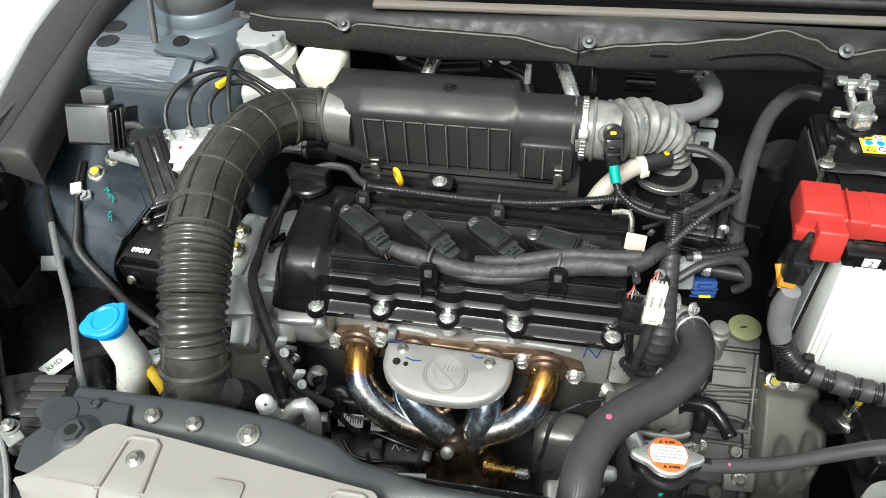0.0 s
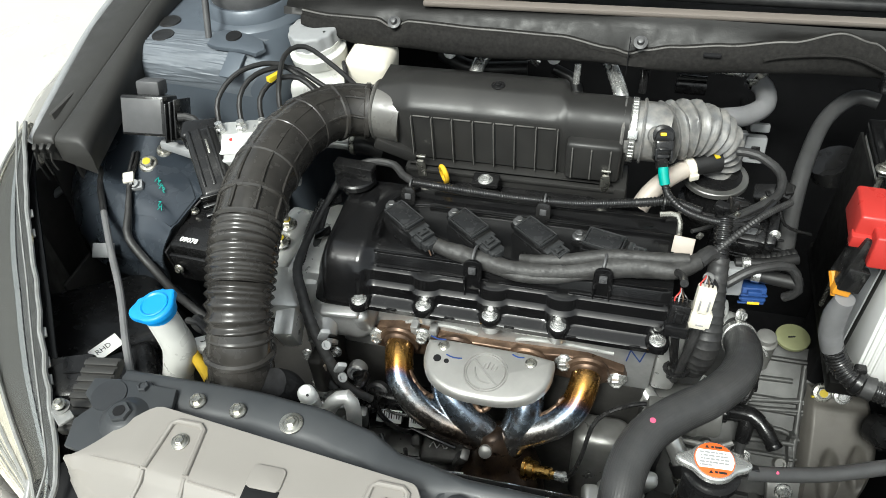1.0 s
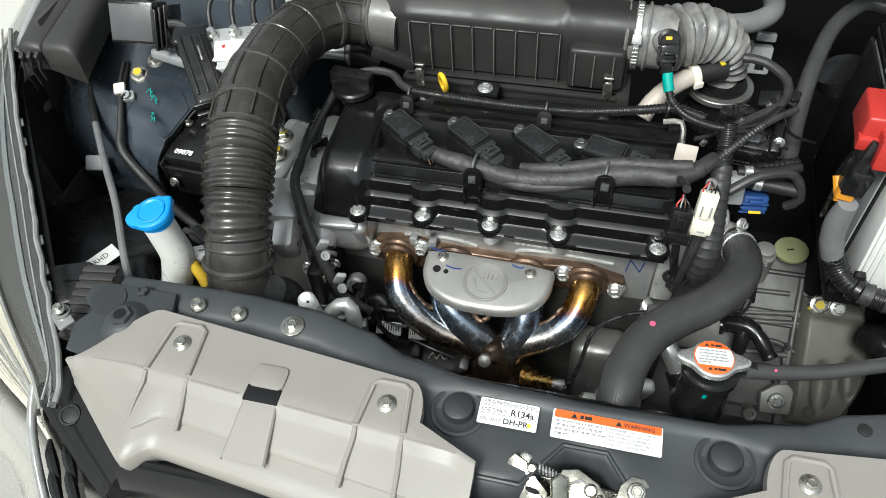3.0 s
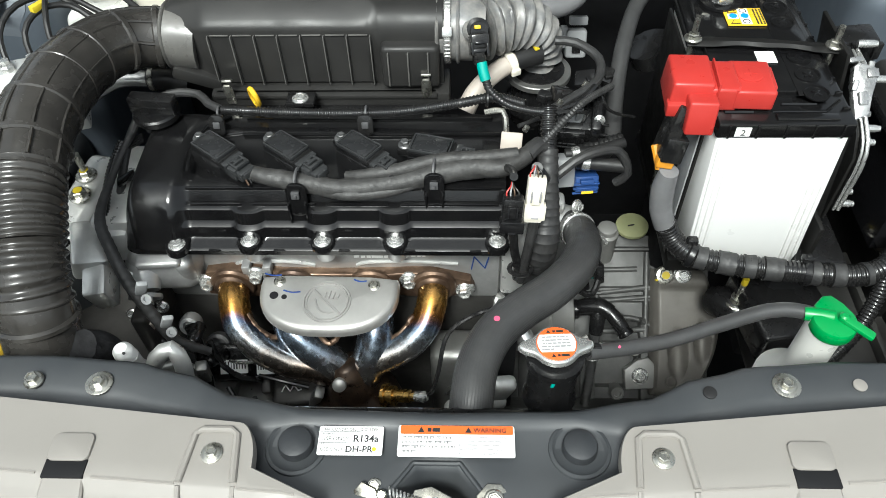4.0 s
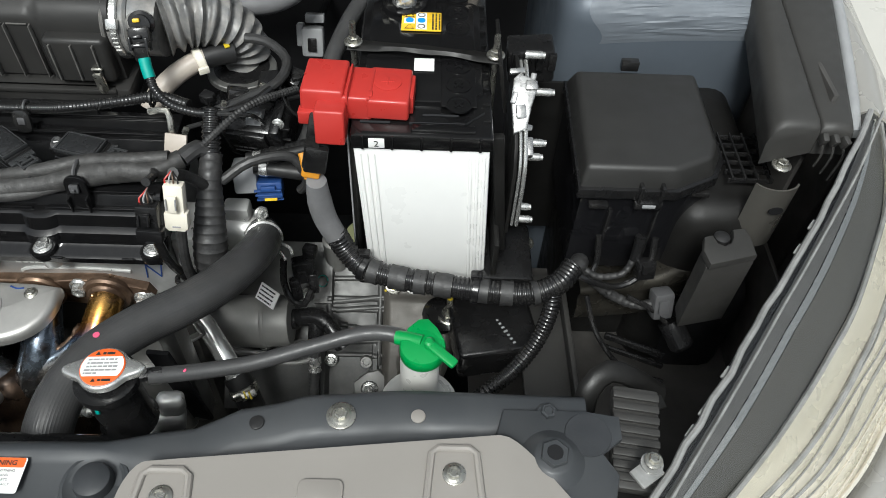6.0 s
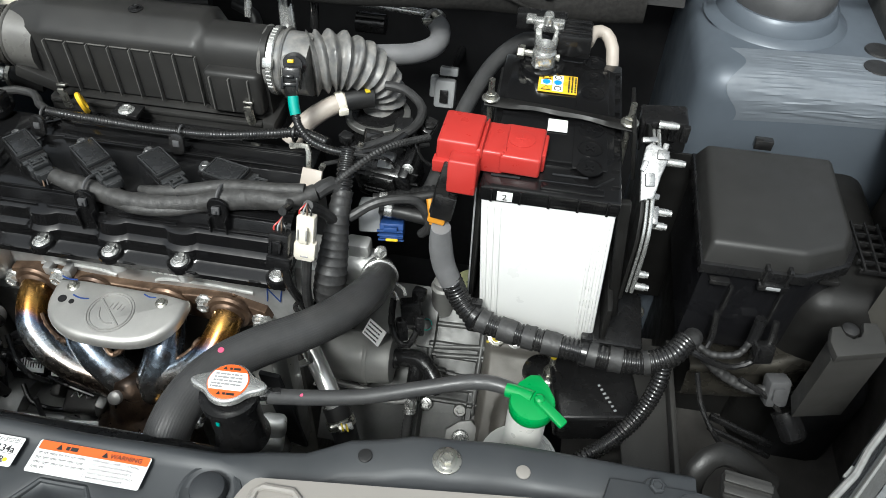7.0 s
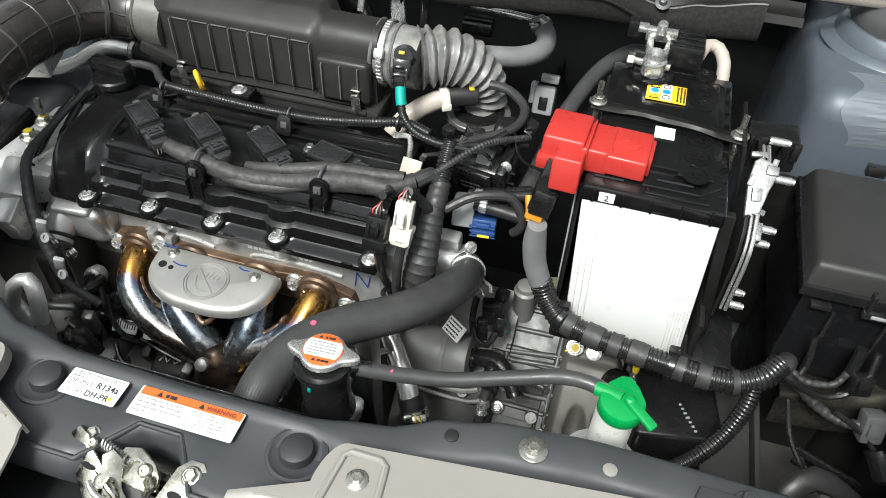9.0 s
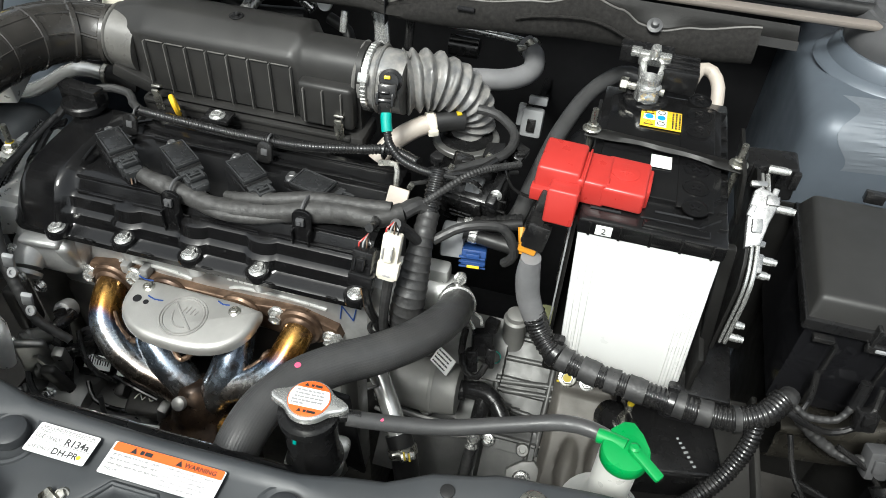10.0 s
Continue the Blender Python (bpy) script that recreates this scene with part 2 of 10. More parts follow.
def put(bm, geom_verts, m):
    bmesh.ops.transform(bm, matrix=m, verts=geom_verts)


def box(bm, at, size, bevel=0.002, rot=(0, 0, 0), seg=2, taper=None):
    """A bevelled block centred at a place; taper: scale of the top in x and y."""
    vs = bmesh.ops.create_cube(bm, size=1)["verts"]
    for v in vs:
        if taper and v.co.z > 0:
            v.co.x *= taper[0]
            v.co.y *= taper[1]
        v.co.x *= size[0]
        v.co.y *= size[1]
        v.co.z *= size[2]
    put(bm, vs, pose(*at, *rot))
    if bevel:
        es = list({e for v in vs for e in v.link_edges})
        bmesh.ops.bevel(bm, geom=es, offset=min(bevel, min(size) * 0.45), segments=seg, affect="EDGES", profile=0.5)
    return bm


def prism(bm, outline, depth, m, bevel=0.0, seg=2):
    """A plate: an outline in x, y, raised by depth along z, then placed by m."""
    vs = [bm.verts.new((x, y, 0)) for x, y in outline]
    f = bm.faces.new(vs)
    r = bmesh.ops.extrude_face_region(bm, geom=[f])
    top = [g for g in r["geom"] if isinstance(g, bmesh.types.BMVert)]
    for v in top:
        v.co.z += depth
    allv = vs + top
    if bevel:
        es = [e for e in {e for v in top for e in v.link_edges} if e.verts[0] in top and e.verts[1] in top]
        r = bmesh.ops.bevel(bm, geom=es, offset=bevel, segments=seg, affect="EDGES", profile=0.5)
        allv = list({v for v in allv if v.is_valid} | {v for v in r["verts"] if v.is_valid})
    put(bm, allv, m)
    return bm


def rounded(w, h, r, n=5, cx=0.0, cy=0.0):
    out = []
    for i, (sx, sy) in enumerate(((1, 1), (-1, 1), (-1, -1), (1, -1))):
        for k in range(n):
            a = math.pi / 2 * (i + k / (n - 1))
            out.append((cx + sx * (w / 2 - r) + r * math.cos(a), cy + sy * (h / 2 - r) + r * math.sin(a)))
    return out


def ring(r, n=24, rx=None, cx=0.0, cy=0.0):
    return [(cx + (rx or r) * math.cos(2 * math.pi * k / n), cy + r * math.sin(2 * math.pi * k / n)) for k in range(n)]


def lathe(bm, profile, m, n=24):
    """Turns (radius, height) pairs round z, then places by m."""
    rows = []
    made = []
    for r, z in profile:
        if r < 1e-6:
            row = [bm.verts.new((0, 0, z))]
        else:
            row = [bm.verts.new((r * math.cos(2 * math.pi * k / n), r * math.sin(2 * math.pi * k / n), z)) for k in range(n)]
        rows.append(row)
        made += row
    for a, b in zip(rows, rows[1:]):
        for k in range(n):
            q = [a[k % len(a)], a[(k + 1) % len(a)], b[(k + 1) % len(b)], b[k % len(b)]]
            q = [v for i, v in enumerate(q) if v not in q[:i]]
            if len(q) > 2:
                bm.faces.new(q)
    for row in (rows[0], rows[-1]):
        if len(row) > 2:
            bm.faces.new(row)
    put(bm, made, m)
    return bm


def smooth_path(pts, step):
    """A Catmull-Rom line through the points, in steps of about that length."""
    p = [Vector(q) for q in pts]
    p = [p[0] * 2 - p[1]] + p + [p[-1] * 2 - p[-2]]
    out = []
    for i in range(1, len(p) - 2):
        a, b, c, d = p[i - 1], p[i], p[i + 1], p[i + 2]
        k = max(2, int((c - b).length / step))
        for j in range(k):
            t = j / k
            out.append(0.5 * (2 * b + (c - a) * t + (2 * a - 5 * b + 4 * c - d) * t * t + (3 * b - a - 3 * c + d) * t ** 3))
    out.append(p[-2])
    return out


def tube(bm, pts, r, step=0.01, n=12, ridge=None, cap=True, flat=1.0, smooth=True, flute=0.0):
    """A round bar along a smooth line. r: radius, or radii spread along it. ridge: (pitch, depth) of corrugations."""
    line = smooth_path(pts, min(step, ridge[0] / (6.01 if len(ridge) > 2 else 4.01)) if ridge else step) if smooth else [Vector(p) for p in pts]
    total = sum((b - a).length for a, b in zip(line, line[1:]))
    radii = r if isinstance(r, (list, tuple)) else [r, r]
    up = Vector((0, 0, 1))
    d0 = (line[1] - line[0]).normalized()
    if abs(d0.dot(up)) > 0.9:
        up = Vector((0, 1, 0))
    side = d0.cross(up).normalized()
    rows, s = [], 0.0
    for i, p in enumerate(line):
        d = (line[min(i + 1, len(line) - 1)] - line[max(i - 1, 0)]).normalized()
        side = (side - d * side.dot(d)).normalized()
        other = d.cross(side)
        if i:
            s += (p - line[i - 1]).length
        u = s / total * (len(radii) - 1)
        k = min(int(u), len(radii) - 2)
        rad = radii[k] + (radii[k + 1] - radii[k]) * (u - k)
        if ridge:
            rad += ridge[1] * (0.5 + 0.5 * math.cos(2 * math.pi * s / ridge[0])) ** (ridge[2] if len(ridge) > 2 else 1)
        rows.append([bm.verts.new(p + (side * math.cos(2 * math.pi * j / n) + other * flat * math.sin(2 * math.pi * j / n)) * (rad + flute * (j % 2))) for j in range(n)])
    for a, b in zip(rows, rows[1:]):
        for j in range(n):
            bm.faces.new((a[j], a[(j + 1) % n], b[(j + 1) % n], b[j]))
    if cap:
        bm.faces.new(rows[0])
        bm.faces.new(rows[-1])
    return bm


def B():
    return bmesh.new()


def aim(at, axis=(0, 0, 1), turn=0.0):
    """A pose at a place whose z looks along axis."""
    return Matrix.Translation(at) @ Vector(axis).to_track_quat("Z", "Y").to_matrix().to_4x4() @ pose(0, 0, 0, 0, 0, turn)


def bolt_mesh(bm, m, r=0.006, h=0.006, flange=1.7, washer=0.0):
    lathe(bm, [(r * flange, 0), (r * flange, h * 0.2), (r * flange * 0.85, h * 0.38), (r, h * 0.42)], m, 20)
    if washer:
        lathe(bm, [(washer, -0.0005), (washer, h * 0.12), (washer * 0.9, h * 0.2), (r, h * 0.2)], m, 24)
    lathe(bm, [(r * 1.08, h * 0.3), (r * 1.08, h * 0.9), (r * 0.92, h), (r * 0.7, h), (r * 0.6, h * 0.85), (0, h * 0.85)], m @ pose(0, 0, 0, 0, 0, 15), 6)
    return bm


def bolt(at, axis=(0, 0, 1), r=0.006, h=0.006, material=None, label="zinc-plated hexagon flange bolt", parent=None, washer=0.0, turn=0.0, flange=1.7, name="bolt"):
    bm = bolt_mesh(B(), aim(at, axis, turn), r, h, flange, washer)
    if parent:
        return part(name, bm, material or ZINC, parent)
    return solo(name, bm, material or ZINC, label, "bolt", at, "bolts")


def dabbed_bolt(at, axis, r, h, parent, dab=None):
    ob = bolt(at, axis, r=r, h=h, parent=parent, material=ZINC)
    bm = lathe(B(), [(r * 0.75, 0), (r * 0.7, 0.0008), (0, 0.001)], aim(Vector(at) + Vector(axis).normalized() * (h - 0.0004), axis), 14)
    part("paint_dab", bm, dab or YELLOW_MARK, parent)
    return ob


def text_mesh(words, size, m, align="LEFT", bold=0.0):
    cu = bpy.data.curves.new("print", "FONT")
    cu.body, cu.size, cu.extrude, cu.align_x, cu.offset = words, size, 0.00008, align, bold
    cu.resolution_u = 2
    ob = bpy.data.objects.new("print", cu)
    scene.collection.objects.link(ob)
    bpy.context.view_layer.update()
    me = bpy.data.meshes.new_from_object(ob.evaluated_get(bpy.context.evaluated_depsgraph_get()))
    bpy.data.objects.remove(ob)
    bpy.data.curves.remove(cu)
    bm = B()
    bm.from_mesh(me)
    bpy.data.meshes.remove(me)
    put(bm, bm.verts, m)
    return bm


def bars(bm, m, x0, x1, y, h, rng, gap=0.25):
    """A line of unreadable print, as little bars."""
    x = x0
    while x < x1 - h:
        w = h * rng.uniform(0.9, 3.2)
        w = min(w, x1 - x)
        prism(bm, [(x, y), (x + w, y), (x + w, y + h), (x, y + h)], 0.0001, m)
        x += w + h * gap * rng.uniform(0.8, 2.2)
    return bm


# ---- ground and the car's body round the bay ----
MID = 0.138      # the car's middle line


def mirror_x(x):
    return 2 * MID - x


bm = B()
prism(bm, [(-40, -40), (40, -40), (40, 40), (-40, 40)], 0.02, pose(0, 0, -0.02))
solo("ground", bm, FLOOR, "pale cream polished showroom floor", "floor", kind="structure")


def grid_surface(bm, rows):
    """A sheet through rows of points, smoothed along each row."""
    grid = [[bm.verts.new(p) for p in r] for r in rows]
    for a, b in zip(grid, grid[1:]):
        for k in range(len(a) - 1):
            bm.faces.new((a[k], a[k + 1], b[k + 1], b[k]))
    return grid


def thicken(bm, d):
    bmesh.ops.recalc_face_normals(bm, faces=bm.faces)
    bmesh.ops.solidify(bm, geom=list(bm.faces), thickness=d)
    return bm


def shell(bm, d):
    """Gives a creased sheet its thickness by its corners' own normals."""
    bmesh.ops.recalc_face_normals(bm, faces=bm.faces)
    bm.normal_update()
    faces, rim = list(bm.faces), [e for e in bm.edges if e.is_boundary]
    twin = {v: bm.verts.new(v.co - v.normal * d) for v in list(bm.verts)}
    for f in faces:
        bm.faces.new([twin[v] for v in reversed(f.verts)])
    for e in rim:
        a, b = e.verts
        bm.faces.new((a, b, twin[b], twin[a]))
    return bm


def lerp(a, b, t):
    return a + (b - a) * t


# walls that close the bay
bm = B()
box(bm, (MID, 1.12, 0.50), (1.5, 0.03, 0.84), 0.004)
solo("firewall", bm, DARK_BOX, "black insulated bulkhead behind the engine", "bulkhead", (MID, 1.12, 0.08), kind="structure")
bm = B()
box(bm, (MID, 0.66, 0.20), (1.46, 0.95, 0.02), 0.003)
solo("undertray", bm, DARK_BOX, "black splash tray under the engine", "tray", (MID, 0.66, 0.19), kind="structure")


WING_RIM = [(-0.677, 0.75, 0.735), (-0.676, 0.712, 0.735), (-0.648, 0.653, 0.735), (-0.602, 0.604, 0.735), (-0.552, 0.581, 0.735), (-0.510, 0.573, 0.735), (-0.482, 0.570, 0.735), (-0.452, 0.568, 0.735)]
WING_BACK = [(-0.600, 0.712, 0.85), (-0.595, 0.74, 0.85), (-0.583, 0.756, 0.848), (-0.563, 0.766, 0.845), (-0.532, 0.764, 0.84), (-0.496, 0.755, 0.825), (-0.452, 0.728, 0.805), (-0.425, 0.668, 0.785)]


def along(points, u):
    k = min(int(u * (len(points) - 1)), len(points) - 2)
    f = u * (len(points) - 1) - k
    p = [Vector(q) for q in points]
    p = [p[0] * 2 - p[1]] + p + [p[-1] * 2 - p[-2]]
    a, b, c, d = p[k:k + 4]
    return 0.5 * (2 * b + (c - a) * f + (2 * a - 5 * b + 4 * c - d) * f * f + (3 * b - a - 3 * c + d) * f ** 3)


def wing_top(u, v):
    """The pressed top of the inner wing: u along its rim, v from the rim to the tower."""
    a, b = along(WING_RIM, u), along(WING_BACK, u)
    p = a.lerp(b, v)
    swell = 0.028 * (1 - (1 - min(1.0, v / 0.34)) ** 2) ** 0.5
    p.z += swell * (1 - v) ** 0.8 + 0.004 * math.exp(-((v - 0.33) / 0.05) ** 2)
    return tuple(p)


def wing_up(u, v):
    a, b, c = (Vector(wing_top(*q)) for q in ((u, v), (min(1, u + 0.02), v), (u, min(1, v + 0.02))))
    n_ = (b - a).cross(c - a).normalized()
    return n_ if n_.z > 0 else -n_


def inner_fender(sign, label):
    fx = lambda d: MID + sign * d
    th = thing("inner_fender", label, "car body", (fx(0.62), 0.8, 0.3))
    bm = B()
    box(bm, (fx(0.625), 0.985, 0.60), (0.27, 0.35, 0.615), 0.035, seg=5)
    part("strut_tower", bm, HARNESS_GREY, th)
    bm = B()
    top = 0.06 if sign < 0 else 0.0
    box(bm, (fx(0.665), 0.72, 0.54 - top / 2), (0.115, 0.26, 0.50 - top), 0.035, seg=5)
    box(bm, (fx(0.60), 0.73, 0.53 - top / 2), (0.16, 0.2, 0.47 - top), 0.03, seg=4)
    # Fuse-box side is coloured black for the darkness below the box.
    part("apron", bm, PAINT if sign < 0 else SHEET_BLACK, th)
    if sign < 0:
        # rounded pressing over the wheel arch
        bm = B()
        rows = []
        for i in range(41):
            u = i / 40
            row = [Vector(wing_top(u, 0.0)) + Vector(d) for d in ((0.012, 0.03, -0.16), (0.006, 0.018, -0.09), (0.002, 0.006, -0.050), (0.0, -0.001, -0.036), (0.0, -0.003, -0.030), (0.0, 0.0, -0.022), (0.0, 0.001, -0.006))]
            for v in (0.0, 0.02, 0.05, 0.09, 0.13, 0.17, 0.21, 0.26, 0.3, 0.35, 0.4, 0.45, 0.5, 0.55, 0.6, 0.65, 0.7, 0.76, 0.82, 0.88, 0.94, 1.0):
                row.append(wing_top(u, v))
            rows.append(row)
        grid_surface(bm, rows)
        thicken(bm, 0.003)
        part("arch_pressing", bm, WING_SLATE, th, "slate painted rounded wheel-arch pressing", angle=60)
        for line_, r in (([(0.30, 0.62), (0.34, 0.48), (0.40, 0.36), (0.50, 0.27)], 0.0035), ([(0.33, 0.60), (0.37, 0.47), (0.43, 0.37), (0.52, 0.30)], 0.0025), ([(0.46, 0.66), (0.42, 0.56), (0.44, 0.46), (0.52, 0.38)], 0.003)):
            part("pressed_bead", tube(B(), [Vector(wing_top(a, b)) + Vector((0, 0, 0.0005)) for a, b in line_], r, n=10), WING_SLATE, th)
        for a, b, r, rx in ((0.13, 0.62, 0.007, 0.0045), (0.20, 0.50, 0.0035, 0.006), (0.80, 0.05, 0.004, 0.007)):
            bm = B()
            prism(bm, ring(r, 20, rx), 0.0008, aim(Vector(wing_top(a, b)) + Vector((0, -0.0012, 0.0016)), wing_up(a, b)))
            part("hole", bm, DARK_BOX, th)
    # sealer brushed on the tower's front edge, in crossing strokes
    bm = B()
    rows = []
    n1, n2 = 70, 44
    for i in range(n1 + 1):
        a = i / n1
        row = []
        for k in range(n2 + 1):
            u = k / n2
            x = lerp(0.53, 0.755, u) + 0.010 * math.sin(a * 9 + 1) * (1 - u) * (1 - u)
            s_ = -0.012 + 0.105 * a - 0.012 * (1 - u) ** 2
            stroke = noise.noise(Vector((x * 16 + a * 1.5, a * 30 + u * 3, 1.3))) + 0.7 * noise.noise(Vector((x * 30, a * 62 - u * 5, 7.1)))
            h = 0.0004 + 0.0013 * max(-0.3, stroke)
            edge_fade = min(1.0, 6 * u, 6 * (1 - u) + 0.3, 7 * a, 7 * (1 - a))
            rr = 0.0352 + h * edge_fade
            if s_ < 0:
                y, z = 0.845 - rr, 0.8725 + s_
            elif s_ < 0.055:
                ang = s_ / 0.035
                y, z = 0.845 - rr * math.cos(ang), 0.8725 + rr * math.sin(ang)
            else:
                y, z = 0.845 + s_ - 0.055, 0.8725 + rr
            row.append((fx(x), y, z))
        rows.append(row)
    grid_surface(bm, rows)
    thicken(bm, 0.001)
    part("seam_sealer", bm, SEALER, th, "streaky brushed seam sealer", angle=18)
    # plate with the rubber strut cap
    bm = B()
    lathe(bm, [(0.088, 0.0), (0.086, 0.003), (0.074, 0.008), (0.070, 0.022), (0.066, 0.026)], pose(fx(0.588), 0.965, 0.906), 40)
    part("strut_ring", bm, HARNESS_GREY, th)
    bm = B()
    lathe(bm, [(0.062, 0), (0.064, 0.010), (0.061, 0.024), (0.05, 0.040), (0.046, 0.041), (0.043, 0.046), (0.022, 0.052), (0.018, 0.060), (0, 0.062)], pose(fx(0.588), 0.965, 0.93), 40)
    part("strut_cap", bm, DARK_GREY, th, "domed dark grey strut cap")
    for dd, yy in ((0.69, 0.86), (0.70, 0.90)):
        bm = B()
        lathe(bm, [(0.017, 0), (0.016, 0.002), (0, 0.0024)], pose(fx(dd), yy, 0.9075), 24)
        part("grommet", bm, RUBBER, th, "round black rubber plug")
    return th


inner_fender(-1, "slate-grey painted inner wing with strut tower, brake side")
inner_fender(1, "slate-grey painted inner wing with strut tower beside the fuse box")


def outer_wing(sign, label):
    fx = lambda d: MID + sign * d
    th = thing("front_wing", label, "car body", (fx(0.78), 1.0, 0.3))
    bm = B()
    prof = [(0.790, 0.846), (0.804, 0.868), (0.824, 0.874), (0.86, 0.848), (0.885, 0.78), (0.893, 0.66), (0.893, 0.45), (0.885, 0.3)]
    rows = []
    for i in range(14):
        y = 0.665 + i * 0.085
        pull = 0.0 if y > 0.75 else (0.75 - y) * 0.2
        rows.append([(fx(d - pull * (1 if k else 0)), y + (0.03 * k / 7 if i == 0 else 0), z + max(0, y - 0.7) * 0.12) for k, (d, z) in enumerate(prof)])
    grid_surface(bm, rows)
    thicken(bm, 0.003)
    part("wing_panel", bm, SILVER_PAINT, th, "silver painted outer wing panel", angle=60)
    # black gutter cover along the wing's inner edge: a raised inner rail and a flat outer plate

    def cover_top(y):
        return 0.887 + 0.16 * min(y - 0.627, 0.30) + 0.08 * max(0.0, y - 0.927)

    ys = [0.627, 0.630, 0.636] + [0.65 + 0.05 * k for k in range(16)]
    bm = B()
    rows = []
    for k, y in enumerate(ys):
        z = cover_top(y) - (0.006, 0.002, 0.0)[min(k, 2)]
        di = lerp(0.684, 0.713, min(1.0, (y - 0.627) / 0.258))
        rows.append([(fx(d), y, z + h) for d, h in ((di + 0.002, -0.048), (di, -0.020), (di + 0.001, -0.012), (di + 0.004, -0.006), (di + 0.009, -0.002), (di + 0.014, 0.0), (0.728, 0.001), (0.7315, -0.0005), (0.7330, -0.004), (0.7335, -0.03))])
    g = grid_surface(bm, rows)
    bm.faces.new(g[0])
    part("gutter_cover", bm, GUTTER, th, "grained black gutter cover", angle=50)
    bm = B()
    rows = []
    for k, y in enumerate(ys):
        z = cover_top(y) - 0.002 - (0.005, 0.001, 0.0)[min(k, 2)]
        do = lerp(0.768, 0.800, min(1.0, (y - 0.627) / 0.22))
        rows.append([(fx(d), y, z + h) for d, h in ((0.734, -0.03), (0.7345, -0.003), (0.737, 0.0), (lerp(0.737, do, 0.5), 0.001), (do - 0.006, 0.0), (do - 0.002, -0.002), (do, -0.006), (do, -0.030))])
    g = grid_surface(bm, rows)
    bm.faces.new(g[0])
    part("cover_rail", bm, GUTTER, th, angle=50)
    for k in range(3):
        bm = B()
        x0, y0 = 0.737 + 0.010 * k, 0.622 - 0.002 * k
        box(bm, (fx(x0), y0, 0.874), (0.006, 0.010, 0.012), 0.0015, (20, 0, 10 * k))
        tube(bm, [(fx(x0), y0 - 0.002, 0.870), (fx(x0 + 0.002), y0 - 0.006, 0.858), (fx(x0 + 0.001), y0 - 0.005, 0.842 - 0.008 * k)], 0.0014, n=6)
        part("fixing_tab", bm, GUTTER, th)
    bm = B()
    tube(bm, [(fx(0.772), 0.632, 0.874), (fx(0.786), 0.70, 0.886), (fx(0.806), 0.85, 0.911), (fx(0.806), 1.0, 0.932), (fx(0.806), 1.45, 0.968)], 0.0065)
    part("edge_strip", bm, GREY_PLASTIC, th, "grey strip along the wing edge")
    bm = B()
    tube(bm, [(fx(0.695), 0.640, 0.862), (fx(0.74), 0.632, 0.860)], 0.005)
    part("hinge_pin", bm, STEEL, th)
    bm = B()
    box(bm, (fx(0.69), 0.66, 0.56), (0.1, 0.16, 0.2), 0.03, seg=3)
    part("arch_liner", bm, DARK_BOX, th)
    # Added dark sheets: they hide the bright floor where the depths are unlit.
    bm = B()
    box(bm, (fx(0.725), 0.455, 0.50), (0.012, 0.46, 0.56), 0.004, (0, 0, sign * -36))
    part("gap_wall", bm, DARK_BOX, th, "added dark wall closing the gap behind the headlamp")
    bm = B()
    prism(bm, [(fx(d), y) for d, y in ((0.40, 0.25), (0.55, 0.25), (0.69, 0.34), (0.79, 0.43), (0.84, 0.52), (0.84, 0.74), (0.40, 0.74))][::sign], 0.006, pose(0, 0, 0.50))
    part("lower_gap_sheet", bm, GAP_SHEET, th, "added dark sheet closing the gap below the headlamp")
    for at_, size in (((0.752, 1.04, 0.72), (0.006, 0.76, 0.36)), ((0.752, 0.60, 0.57), (0.006, 0.12, 0.24)), ((0.800, 0.735, 0.66), (0.006, 0.15, 0.40)), ((0.845, 0.70, 0.62), (0.006, 0.26, 0.32))):
        part("side_gap_sheet", box(B(), (fx(at_[0]), at_[1], at_[2]), size, 0.002), GAP_SHEET, th, "added dark sheet closing the gap under the wing's edge")
    return th


outer_wing(-1, "silver front wing with black gutter cover")
outer_wing(1, "silver front wing with black gutter cover and headlamp bracket")


LAMP_OUTER = [(0.862, 0.690), (0.882, 0.584), (0.862, 0.489), (0.830, 0.427), (0.797, 0.388), (0.754, 0.338), (0.714, 0.302), (0.650, 0.264), (0.600, 0.240), (0.560, 0.214)]


